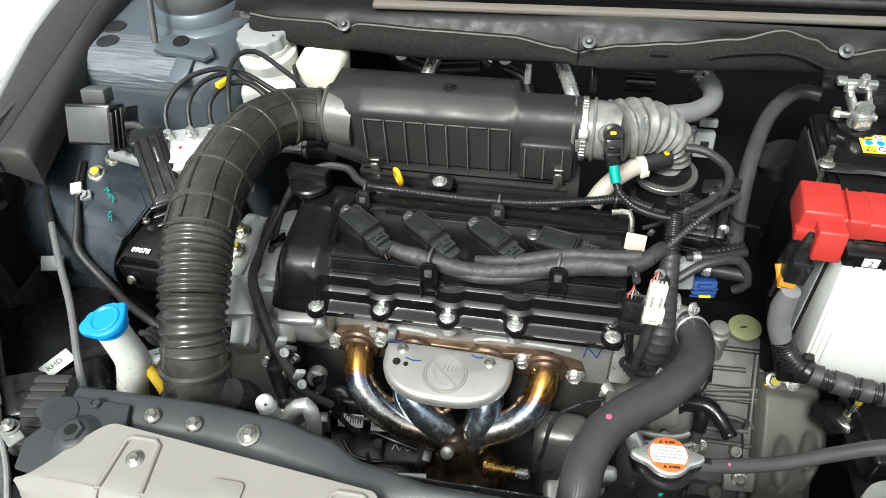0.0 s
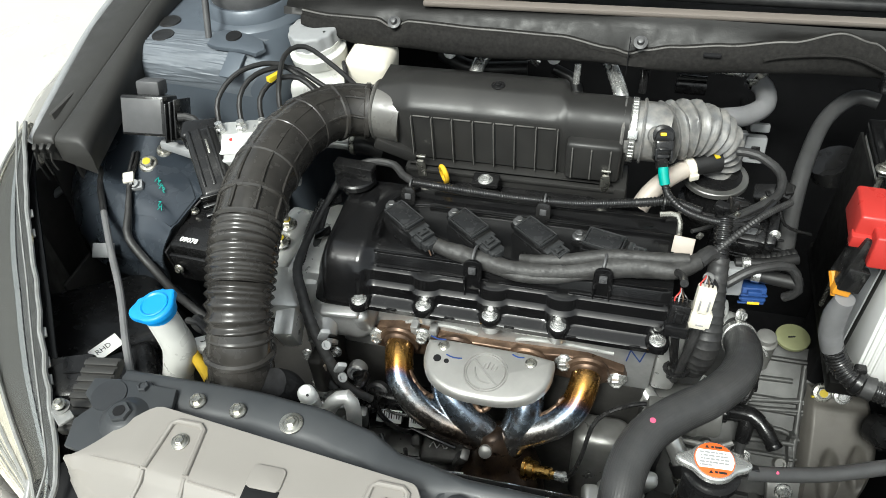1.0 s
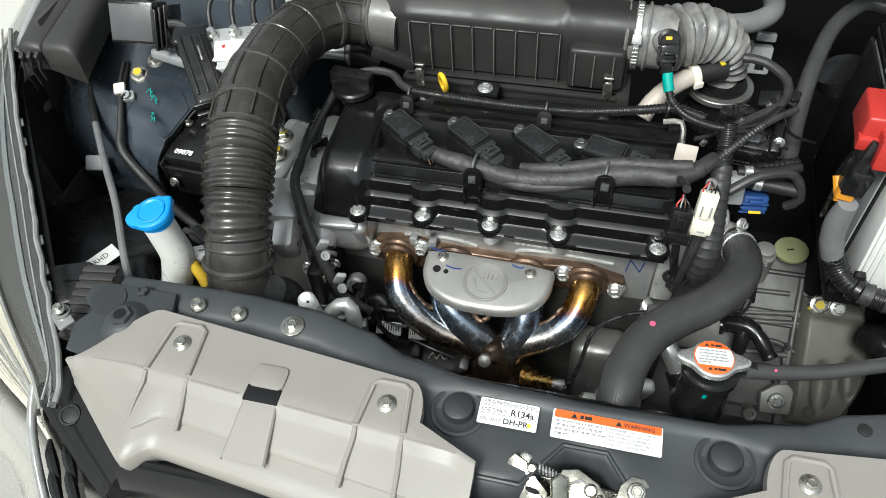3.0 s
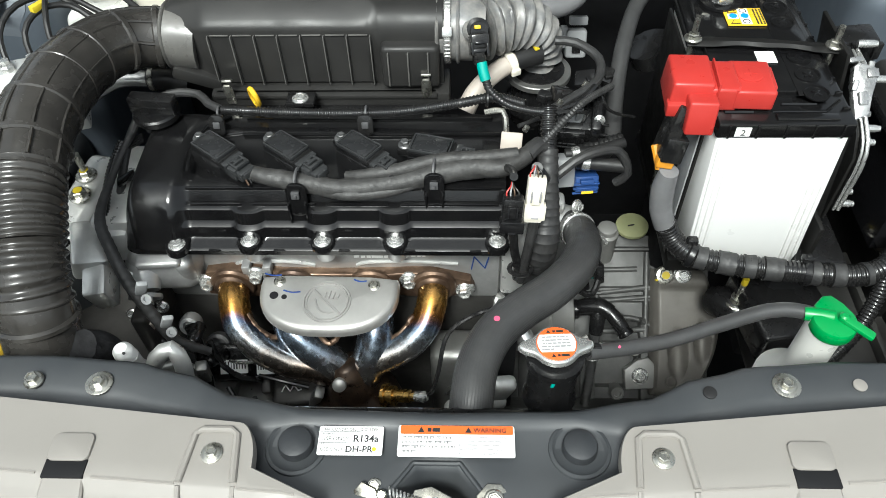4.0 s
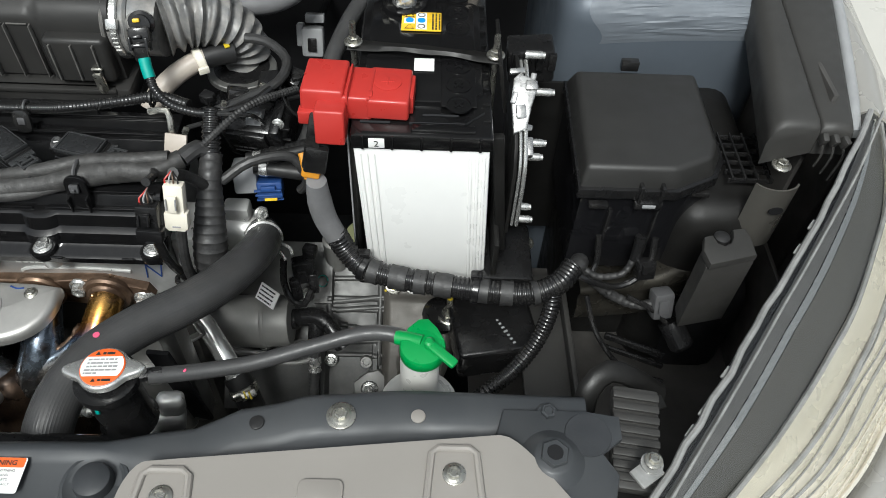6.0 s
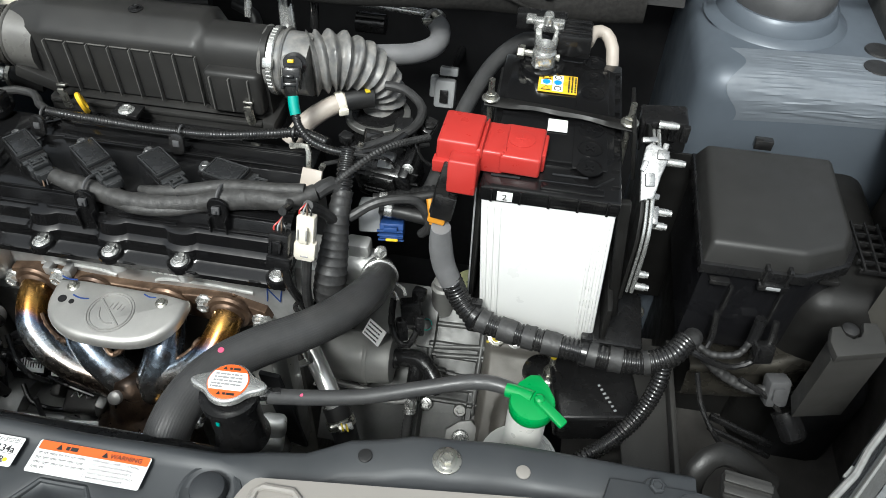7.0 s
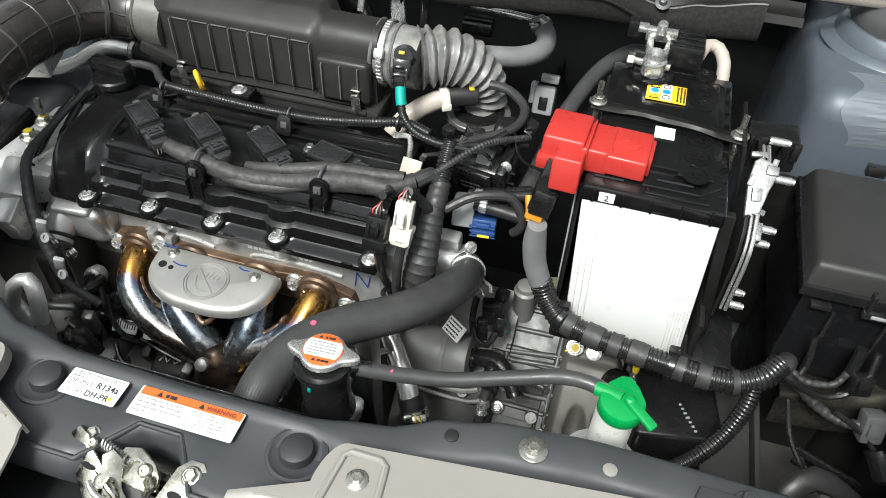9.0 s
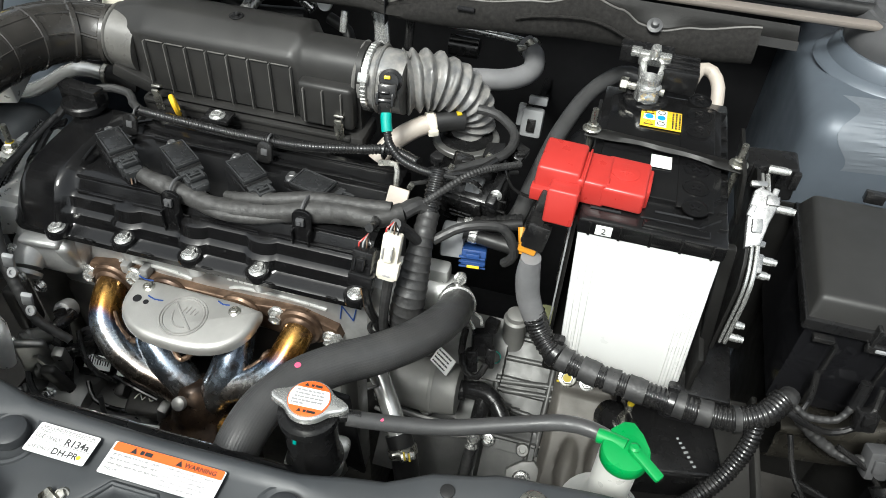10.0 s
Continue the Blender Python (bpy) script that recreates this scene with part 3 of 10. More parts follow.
def headlight(sign):
    fx = lambda d: MID + sign * d
    th = thing("headlight", "large swept-back headlamp with clear lens and dark reflector", "headlight", (fx(0.6), 0.4, 0.7), "headlights")
    inner = [(0.792, 0.650), (0.742, 0.570), (0.672, 0.473), (0.629, 0.416), (0.597, 0.372), (0.562, 0.326), (0.524, 0.276), (0.494, 0.236), (0.486, 0.206)]
    outer = LAMP_OUTER

    def line(pts, n=16):
        return [p for p in (smooth_path([(a, b, 0) for a, b in pts], 0.02))]

    li, lo = line(inner), line(outer)
    n = 20

    def at(l, t):
        u = t * (len(l) - 1)
        k = min(int(u), len(l) - 2)
        return l[k].lerp(l[k + 1], u - k)

    def sheet(bm, v0, v1, drop, bulge, cols=9, rows=26, zoff=0.0):
        rws = []
        for i in range(rows):
            t = i / (rows - 1)
            a, b = at(li, t), at(lo, t)
            zz = lerp(0.885, 0.815, t)
            row = []
            for k in range(cols):
                v = lerp(v0, v1, k / (cols - 1))
                p = a.lerp(b, v)
                row.append((fx(p.x), p.y, zz + zoff - drop * max(0.0, v) ** 1.8 + bulge * math.sin(math.pi * min(1, v)) * math.sin(math.pi * (0.1 + 0.85 * t))))
            rws.append(row)
        grid_surface(bm, rws)
        return bm

    part("housing", thicken(sheet(B(), -0.04, 1.02, 0.13, 0.010, zoff=-0.024), 0.004), GLOSS_BLACK, th, "black lamp housing", angle=60)
    ribs = sheet(B(), 0.128, 0.165, 0.13, 0.012, cols=5, rows=220, zoff=-0.008)
    for v in ribs.verts:
        v.co.z += 0.0004 * math.sin(v.co.y * 1500 + v.co.x * 900)
    part("reflector", thicken(ribs, 0.0015), CHROME, th, "ribbed chrome reflector strip", angle=60)
    part("inner_bezel", thicken(sheet(B(), 0.03, 0.123, 0.13, 0.012, cols=5, zoff=-0.010), 0.0015), DARK_GREY, th, angle=60)
    part("textured_bezel", thicken(sheet(B(), 0.170, 0.375, 0.13, 0.012, cols=6, zoff=-0.009), 0.0015), LAMP_DARK, th, "dark gloss inner bezel", angle=60)
    part("outer_bezel", thicken(sheet(B(), 0.382, 0.985, 0.13, 0.013, cols=12, zoff=-0.007), 0.0015), CHAMPAGNE, th, "pale champagne bezel", angle=60)
    for v in (0.385, 0.56, 0.58, 0.63, 0.70, 0.78, 0.84, 0.90, 0.95):
        bm = B()
        rail = []
        for t in range(25):
            a, b = at(li, t / 24), at(lo, t / 24)
            p = a.lerp(b, v + 0.01 * math.sin(t * 0.7 + v * 30))
            rail.append((fx(p.x), p.y, lerp(0.885, 0.815, t / 24) - 0.0035 - 0.13 * v ** 1.8 + 0.013 * math.sin(math.pi * v) * math.sin(math.pi * (0.1 + 0.85 * t / 24))))
        tube(bm, rail, 0.0008 + 0.0008 * (int(v * 100) % 3), n=6)
        part("bezel_line", bm, LENS_EDGE if v < 0.8 else CHAMPAGNE, th)
    lens = part("lens", thicken(sheet(B(), -0.02, 1.03, 0.13, 0.012), 0.003), LENS, th, "clear plastic lens", angle=60)
    lens.visible_shadow = False
    rng = random.Random(12)
    rail = [(fx(at(li, t / 24).x - 0.004 + rng.uniform(-0.0018, 0.0018)), at(li, t / 24).y, lerp(0.888, 0.818, t / 24) + 0.002) for t in range(25)]
    part("lens_rim", tube(B(), rail, 0.003, n=8), LENS_EDGE, th, "clear moulded lens edge")
    rail = [(fx(at(li, t / 12).x + 0.010), at(li, t / 12).y + 0.001, lerp(0.886, 0.816, t / 12) + 0.002) for t in range(13)]
    part("lens_rib", tube(B(), rail, 0.0014, n=6), LENS_EDGE, th)
    for f in (0.30, 0.36, 0.62, 0.68, 0.72):
        p = at(li, f)
        bm = B()
        box(bm, (fx(p.x - 0.006), p.y, lerp(0.886, 0.816, f)), (0.006, 0.014, 0.003), 0.001, (0, 0, sign * -40))
        part("rim_lug", bm, LENS_EDGE, th)
    bm = B()
    box(bm, (fx(0.506), 0.280, 0.842), (0.022, 0.016, 0.004), 0.0015, (0, 0, sign * 35))
    lathe(bm, [(0.0085, 0), (0.0085, 0.004), (0.005, 0.004), (0.005, 0.002)], pose(fx(0.510), 0.286, 0.842), 20)
    part("mounting_tab", bm, LENS_EDGE, th)
    bolt((fx(0.510), 0.286, 0.85), r=0.004, h=0.006, parent=th)
    return th


headlight(-1)
headlight(1)

# ---- front end ----
th = thing("front_bumper", "silver front bumper with black mesh grille", "bumper", (MID, 0.1, 0.3))
for sign in (-1, 1):
    fx = lambda d: MID + sign * d
    bm = B()
    rows = []
    edge = smooth_path([(d, y, 0) for d, y in LAMP_OUTER + [(0.525, 0.175), (0.485, 0.115), (0.42, 0.05)]], 0.02)
    for i, p in enumerate(edge):
        t = min(1.0, i / 30)
        d, y = p.x, p.y
        f = max(0.0, min(1.0, (0.40 - y) / 0.10))
        zl = lerp(0.745, 0.672, min(1.0, max(0.0, (0.65 - y) / 0.45)))
        rows.append([(fx(d - 0.004), y + 0.006, zl - 0.035), (fx(d + 0.006), y - 0.004, zl - 0.012), (fx(d + 0.020), y - 0.012, zl - 0.010), (fx(d + 0.035), y - 0.020, zl - 0.022), (fx(d + 0.048 + 0.012 * f), y - 0.027, zl - 0.05), (fx(d + 0.052 + 0.02 * f), y - 0.030, zl - 0.085),
                     (fx(d + 0.048 + 0.02 * f), y - 0.026, 0.595), (fx(d + 0.046 + 0.072 * f), y - 0.030 - 0.006 * f, 0.590), (fx(d + 0.044 + 0.084 * f), y - 0.036, 0.578), (fx(d + 0.03 + 0.07 * f), y - 0.03, 0.45), (fx(d), y - 0.02, 0.25)])
    grid_surface(bm, rows)
    shell(bm, 0.003)
    part("bumper_corner", bm, SILVER_PAINT, th, "silver painted bumper corner", angle=60)
bm = B()
rows = []
for i in range(31):
    x = lerp(-0.392, 0.392, i / 30)
    d = abs(x)
    back = 0.012 * max(0.0, (d - 0.3) / 0.065)
    mid_pull = 0.034 * max(0.0, 1 - d / 0.30)
    rows.append([(MID + x, 0.168 - mid_pull, 0.828), (MID + x, 0.157 - mid_pull, 0.815), (MID + x, 0.151 - mid_pull, 0.795), (MID + x, 0.147 - mid_pull, 0.768), (MID + x, 0.145 - mid_pull, 0.735)])
grid_surface(bm, rows)
thicken(bm, 0.003)
part("upper_grille_panel", bm, GLOSS_BLACK, th, "gloss black upper grille panel", angle=60)
bm = B()
rows = []
for i in range(25):
    x = lerp(-0.392, 0.392, i / 24)
    d = abs(x) / 0.392
    y = 0.140 + 0.006 * d - 0.034 * (1 - d)
    drop = 0.03 * d ** 10
    rows.append([(MID + x, y + 0.010, 0.760 - drop), (MID + x, y + 0.002, 0.763 - drop), (MID + x, y - 0.012, 0.756 - drop), (MID + x, y - 0.024, 0.736 - drop), (MID + x, y - 0.024, 0.70 - drop)])
grid_surface(bm, rows)
thicken(bm, 0.003)
# The cream floor's reflection is put into the chrome's base colour.
part("chrome_bar", bm, mat("chrome_tinted_by_floor", (0.66, 0.61, 0.50), 0.2, 0.6, var=0.08, scale=20), th, "chrome grille bar coloured with the floor's cream reflection", angle=60)
bm = B()
box(bm, (MID, 0.20, 0.55), (1.02, 0.02, 0.36), 0.004)
part("grille_backing", bm, DARK_BOX, th)
for sign in (-1, 1):
    fx = lambda d: MID + sign * d
    bm = B()
    inner_e = [(0.500, 0.250, 0.808), (0.470, 0.226, 0.808), (0.440, 0.201, 0.806), (0.415, 0.181, 0.803), (0.397, 0.165, 0.798)]
    outer_e = [(0.522, 0.224, 0.798), (0.502, 0.204, 0.795), (0.472, 0.182, 0.788), (0.435, 0.157, 0.780), (0.396, 0.133, 0.772)]
    rows = []
    for a, b in zip(smooth_path(inner_e, 0.006), smooth_path(outer_e, 0.006)):
        row = []
        for k in range(13):
            u = k / 12
            p = a.lerp(b, u)
            row.append((fx(p.x), p.y, p.z + (0.0025 if 0.50 < u < 0.60 or u > 0.82 else 0.0) + 0.004 * math.sin(u * math.pi)))
        rows.append(row)
    grid_surface(bm, rows)
    thicken(bm, 0.002)
    part("grille_shoulder", bm, DARK_BOX, th, "satin black shoulder panel", angle=40)
    bm = B()
    lathe(bm, [(0.0105, 0), (0.0098, 0.002), (0.0080, 0.002), (0.0072, 0.001), (0, 0.0014)], aim((fx(0.470), 0.203, 0.8045), (sign * -0.1, -0.3, 1)), 28)
    part("push_clip", bm, BLACK, th)
    bm = B()
    tube(bm, [(fx(0.535), 0.232, 0.79), (fx(0.528), 0.203, 0.775), (fx(0.516), 0.172, 0.75), (fx(0.49), 0.130, 0.72), (fx(0.46), 0.09, 0.69)], 0.0045, n=10)
    part("chrome_strip", bm, LENS_EDGE, th, "ribbed chrome grille edge", angle=60)
    for k in range(12):
        i_, j_ = k // 2, k % 2
        c = Vector((fx(0.503 - 0.012 * i_ - 0.016 * j_), 0.178 - 0.021 * i_ + 0.004 * j_, 0.745 - 0.008 * i_))
        bm = B()
        tube(bm, [c + Vector((sign * 0.010, 0.016, 0.008)), c + Vector((sign * 0.004, 0.004, 0.004)), c + Vector((sign * -0.008, -0.012, -0.004)), c + Vector((sign * -0.014, -0.020, -0.010))], [0.002, 0.006, 0.006, 0.002], n=8)
        part("grille_slat", bm, BLACK, th)

# slam panel over the radiator
slam = thing("radiator_support", "slate-grey painted pressed-steel slam panel over the radiator", "car body", (MID, 0.3, 0.78))
half_rear = [(0.0, 0.288), (0.10, 0.290), (0.16, 0.300), (0.215, 0.322), (0.26, 0.333), (0.33, 0.338), (0.465, 0.336)]


def slam_edge(d):
    for (a, ya), (b, yb) in zip(half_rear, half_rear[1:]):
        if a <= d <= b:
            t = (d - a) / (b - a)
            return lerp(ya, yb, t * t * (3 - 2 * t))
    return half_rear[-1][1]


bm = B()
rows = []
N = 60
for i in range(N + 1):
    x = lerp(-0.465, 0.465, i / N)
    d = abs(x)
    yr = slam_edge(d)
    step = yr - lerp(0.010, 0.029, min(1.0, max(0.0, (d - 0.11) / 0.05)))
    notch = max(0.0, 1 - max(0.0, (d - 0.018)) / 0.03)
    notch = min(1.0, notch)
    yf = lerp(0.205, 0.246, notch) + 0.06 * max(0.0, (d - 0.40) / 0.065)
    row = [(yr + 0.004, 0.835), (yr + 0.0035, 0.846), (yr, 0.8495), (yr - 0.003, 0.850), (step + 0.004, 0.850), (step, 0.8475), (step - 0.004, 0.8455),
           (lerp(step, yf, 0.5), 0.8450), (yf + 0.012, 0.8445), (yf + 0.004, 0.842), (yf - 0.001, 0.836), (yf - 0.005, lerp(0.829, 0.815, notch)), (yf - 0.005 - 0.003 * notch, lerp(0.820, 0.775, notch))]
    rows.append([(MID + x, y, z) for y, z in row])
grid_surface(bm, rows)
thicken(bm, 0.0025)
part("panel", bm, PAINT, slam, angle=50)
lip = []
for i in range(61):
    x = lerp(-0.09, 0.09, i / 60)
    lip.append((MID + x, lerp(0.205, 0.246, min(1.0, max(0.0, 1 - max(0.0, abs(x) - 0.018) / 0.03))) + 0.0045, 0.8425))
part("front_lip", tube(B(), lip, 0.0022, n=8), PAINT, slam, "rolled edge round the latch recess")
# corner plates with the bonnet-stop sockets
for sign in (-1, 1):
    fx = lambda d: MID + sign * d
    bm = B()
    pts = [(0.40, 0.322), (0.463, 0.322), (0.488, 0.318), (0.488, 0.300), (0.472, 0.288), (0.482, 0.272), (0.475, 0.245), (0.41, 0.235), (0.385, 0.27)]
    prism(bm, [(sign * a, b) for a, b in (pts if sign > 0 else pts[::-1])], 0.005, pose(MID, 0, 0.8515), 0.002)
    part("corner_plate", bm, PAINT, slam)
    bm = B()
    lathe(bm, [(0.026, 0), (0.021, 0.003), (0.015, 0.009), (0.0125, 0.0105)], pose(fx(0.434), 0.282, 0.855), 28)
    lathe(bm, [(0.0108, 0.009), (0.0108, 0.0135), (0.0100, 0.0145), (0.0062, 0.0145), (0.0058, 0.004), (0, 0.004)], pose(fx(0.434), 0.282, 0.855, 0, 0, 20), 6)
    part("threaded_socket", bm, PAINT, slam)
    bm = B()
    lathe(bm, [(0.0058, 0), (0.0055, 0.0004), (0, 0.0004)], pose(fx(0.434), 0.282, 0.8697), 20)
    part("socket_hole", bm, DARK_BOX, slam)
    bm = B()
    lathe(bm, [(0.0175, 0), (0.017, 0.001), (0, 0.0012)], pose(fx(0.462), 0.302, 0.8568), 28)
    part("plug", bm, BUFFER, slam, "round plastic plug")
    bm = B()
    box(bm, (fx(0.508), 0.318, 0.818), (0.038, 0.085, 0.012), 0.003, (6, 0, sign * -8))
    part("side_bracket", bm, GUTTER, slam)
    for k in range(8):
        bm = B()
        box(bm, (fx(0.504 + 0.0012 * k), 0.284 + 0.0095 * k, 0.822 + 0.001 * k), (0.037, 0.0062, 0.0032), 0.0009, (6, 0, sign * -8))
        part("bracket_rib", bm, GUTTER, slam)
    # rubber bonnet buffers
    bm = B()
    lathe(bm, [(0.0245, 0.0), (0.0235, 0.002), (0.021, 0.0024), (0.0185, 0.0008), (0.012, 0.0008)], pose(fx(0.109), 0.2615, 0.8445), 32)
    part("buffer_seat", bm, PAINT, slam)
    bm = B()
    lathe(bm, [(0.0138, 0), (0.0135, 0.005), (0.0125, 0.0075), (0.0095, 0.009), (0, 0.0096)], pose(fx(0.109), 0.2625, 0.846), 32)
    part("rubber_buffer", bm, BUFFER, slam, "round grey-black rubber buffer")
for x, y, r in ((0.354, 0.309, 0.0055), (0.474, 0.317, 0.0055)):
    bm = B()
    lathe(bm, [(r, 0), (r, 0.0012), (r * 0.9, 0.0015), (0, 0.0013)], pose(x, y, 0.8505), 20)
    part("hole_plug", bm, RUBBER if x < 0.4 else TAUPE, slam)

for x, y, big in ((-0.295, 0.317, 0), (-0.238, 0.316, 1), (-0.195, 0.314, 1), (-0.140, 0.312, 2), (0.416, 0.316, 2), (0.572, 0.320, 0)):
    if big == 0:
        bolt((x, y, 0.851), r=0.0055, h=0.010, material=PAINT, label="slate-grey painted hexagon bolt on the slam panel")
    elif big == 1:
        bolt((x, y, 0.851), r=0.0048, h=0.008, label="small zinc flange nut on the slam panel")
    else:
        bolt((x, y, 0.851), r=0.0047, h=0.006, label="zinc bolt with broad washer on the slam panel", washer=0.0112)


# moulded covers over the front panel
def front_cover(sign):
    fx = lambda d: MID + sign * d
    th = thing("front_cover", "taupe moulded plastic radiator cover with ribs and screw recesses", "cover panel", (fx(0.26), 0.24, 0.84), "front covers")

    def rear(d):
        # rounded inner and outer shoulders
        if d < 0.134:
            return lerp(0.213, 0.236, max(0.0, (d - 0.083) / 0.051))
        if d < 0.150:
            t = (d - 0.134) / 0.016
            return lerp(0.236, 0.272, (1 - (1 - t) ** 2) ** 0.5)
        if d > 0.395:
            t = min(1, (d - 0.395) / 0.075)
            return lerp(0.297, 0.238, t * t * (3 - 2 * t))
        return lerp(0.272, 0.297, (d - 0.150) / 0.245)

    def front(d):
        if d < 0.355:
            return lerp(0.146, 0.176, max(0.0, d - 0.083) / 0.272)
        if d < 0.381:
            t = (d - 0.355) / 0.026
            return lerp(0.176, 0.160, t * t * (3 - 2 * t))
        return lerp(0.160, 0.226, (d - 0.381) / 0.087)

    def brk(d):
        return min(lerp(0.2155, 0.2416, (d - 0.083) / 0.385), rear(d) - 0.005)

    bm = B()
    rows = []
    ds = sorted({0.083 + 0.385 * i / 64 for i in range(65)} | {0.134, 0.1345, 0.1355, 0.137, 0.140, 0.143, 0.146, 0.150})
    for d in ds:
        yr, yb = rear(d), brk(d)
        tip = max(0.0, (d - 0.40) / 0.068)
        edge = front(d)
        z1 = 0.868 - 0.012 * tip
        slope = [(yr, z1 - 0.012), (yr - 0.0005, z1 - 0.003), (yr - 0.002, z1)]
        for k in range(1, 5):
            slope.append((lerp(yr - 0.002, yb, k / 4), z1))
        yg = lerp(edge + 0.026, edge + 0.004, tip)
        yc = min(yb - 0.001, max(yg + 0.002, yb - 0.012))
        slope += [(lerp(yb, yc, 0.3), z1 - 0.0015), (lerp(yb, yc, 0.75), z1 - 0.006), (yc, z1 - 0.0072)]
        for k in range(1, 6):
            slope.append((lerp(yc, yg, k / 5), lerp(z1 - 0.0072, z1 - 0.0165, k / 5)))
        slope += [(yg - 0.0012, z1 - 0.0185), (lerp(yg, edge, 0.45), z1 - 0.0215), (edge + 0.001, z1 - 0.0255), (edge - 0.001, z1 - 0.028), (edge - 0.002, z1 - 0.040), (edge + 0.002, z1 - 0.055)]
        rows.append([(fx(d), y, z) for y, z in slope])
    grid_surface(bm, rows)
    thicken(bm, 0.0025)
    part("moulding", bm, TAUPE, th, angle=40)
    # raised beads along the folds
    for d0, d1 in ((0.10, 0.142), (0.188, 0.250), (0.292, 0.338), (0.386, 0.440)):
        bm = B()
        tube(bm, [(fx(lerp(d0, d1, k / 6)), brk(lerp(d0, d1, k / 6)) - 0.001, 0.8672 - 0.012 * max(0.0, (lerp(d0, d1, k / 6) - 0.40) / 0.068)) for k in range(7)], 0.0013, n=6)
        part("fold_bead", bm, TAUPE, th)
    # raised frames round the screw recesses
    for d0 in (0.165, 0.362):
        yt = rear(d0) - 0.010
        bm = B()
        w0, w1 = 0.016, 0.020
        path = [(fx(d0 - w1), brk(d0) + 0.001, 0.8692), (fx(d0 - w0), yt - 0.004, 0.8692), (fx(d0 - w0 + 0.005), yt, 0.8692), (fx(d0 + w0 - 0.005), yt, 0.8692), (fx(d0 + w0), yt - 0.004, 0.8692), (fx(d0 + w1), brk(d0) + 0.001, 0.8692)]
        tube(bm, path, 0.0027, n=8, smooth=False, flat=0.8)
        part("recess_rim", bm, TAUPE, th)
        bolt((fx(d0), yt - 0.019, 0.8685), r=0.0042, h=0.005, label="zinc screw", parent=th, washer=0.0082)
        for e in (-1, 1):
            bm = B()
            yb = brk(d0)
            tube(bm, [(fx(d0 + e * w1), yb - 0.001, 0.8675), (fx(d0 + e * w1), yb - 0.010, 0.8625), (fx(d0 + e * (w1 + 0.002)), lerp(yb, front(d0) + 0.02, 0.6), 0.8572), (fx(d0 + e * (w1 + 0.003)), front(d0) + 0.019, 0.8508)], 0.0022, n=8, smooth=False)
            part("rib", bm, TAUPE, th)
    # slot with its lifted tongue
    yb = brk(0.271)
    bm = B()
    box(bm, (fx(0.271), yb + 0.003, 0.8672), (0.031, 0.014, 0.0040), 0.0004)
    part("slot", bm, DARK_BOX, th, "dark slot under the lifted tongue")
    bm = B()
    prism(bm, rounded(0.031, 0.022, 0.005), 0.0026, pose(fx(0.271), yb + 0.0195, 0.868), 0.001)
    part("tongue", bm, TAUPE, th)
    bm = B()
    rows = []
    for i in range(9):
        u = i / 8
        w = lerp(0.0155, 0.0195, u)
        y, z = lerp(yb - 0.003, 0.177, u), lerp(0.8662, 0.8525, u)
        rows.append([(fx(0.271 - w), y, z - 0.004), (fx(0.271 - w), y, z - 0.0005), (fx(0.271 - w + 0.0015), y, z + 0.001), (fx(0.271 + w - 0.0015), y, z + 0.001), (fx(0.271 + w), y, z - 0.0005), (fx(0.271 + w), y, z - 0.004)])
    grid_surface(bm, rows)
    part("raised_ramp", bm, TAUPE, th, angle=30)
    return th


front_cover(-1)
front_cover(1)
bm = B()
box(bm, (MID, 0.195, 0.79), (0.50, 0.06, 0.01), 0.003)
solo("latch_panel", bm, DARK_BOX, "dark sheet panel below the bonnet latch", "panel", (MID, 0.18, 0.78), kind="structure")

# cowl
cowl = thing("cowl_panel", "black cowl with felt-faced front flap and push clips", "cowl", (MID, 0.95, 0.85))
RIM = [(-0.36, 0.955), (-0.286, 0.946), (-0.222, 0.945), (-0.200, 0.934), (-0.176, 0.945), (-0.071, 0.941), (0.028, 0.939), (0.098, 0.927), (0.12, 0.921), (0.140, 0.928), (0.175, 0.935), (0.237, 0.942), (0.31, 0.953), (0.365, 0.969), (0.402, 0.959), (0.428, 0.945), (0.447, 0.941), (0.487, 0.951), (0.556, 0.964)]


def cowl_rim(x):
    for (a, za), (b, zb) in zip(RIM, RIM[1:]):
        if x <= b:
            t = max(0.0, (x - a) / (b - a))
            return lerp(za, zb, t * t * (3 - 2 * t))
    return RIM[-1][1]


bm = B()
rows = []
for i in range(141):
    x = lerp(-0.33, 0.556, i / 140)
    z = cowl_rim(x)
    low = 0.907 + 0.016 * max(0.0, x - 0.15) / 0.4 + 0.003 * math.sin(x * 23) + 0.03 * max(0.0, (-0.25 - x) / 0.08)
    fold = 0.003 * noise.noise(Vector((x * 18, 2.0, 0.3)))
    rows.append([(x, 0.874 + fold, low), (x, 0.872 + fold, low + 0.002), (x, 0.870 + fold, lerp(low, z, 0.25)), (x, 0.871, lerp(low, z, 0.55)), (x, 0.875, lerp(low, z, 0.85)), (x, 0.879, z - 0.003), (x, 0.8805, z), (x, 0.883, z + 0.0022), (x, 0.887, z + 0.002)])
grid_surface(bm, rows)
thicken(bm, 0.004)
part("felt_flap", bm, FELT, cowl, "dusty black felt flap", angle=50)
# Pale thread drawn along the flap's rim as its soft highlight.
bm = B()
tube(bm, [(lerp(-0.33, 0.556, i / 140), 0.8815, cowl_rim(lerp(-0.33, 0.556, i / 140)) + 0.0012) for i in range(141)], 0.0013, n=6, smooth=False)
part("flap_edge_highlight", bm, CUFF, cowl)
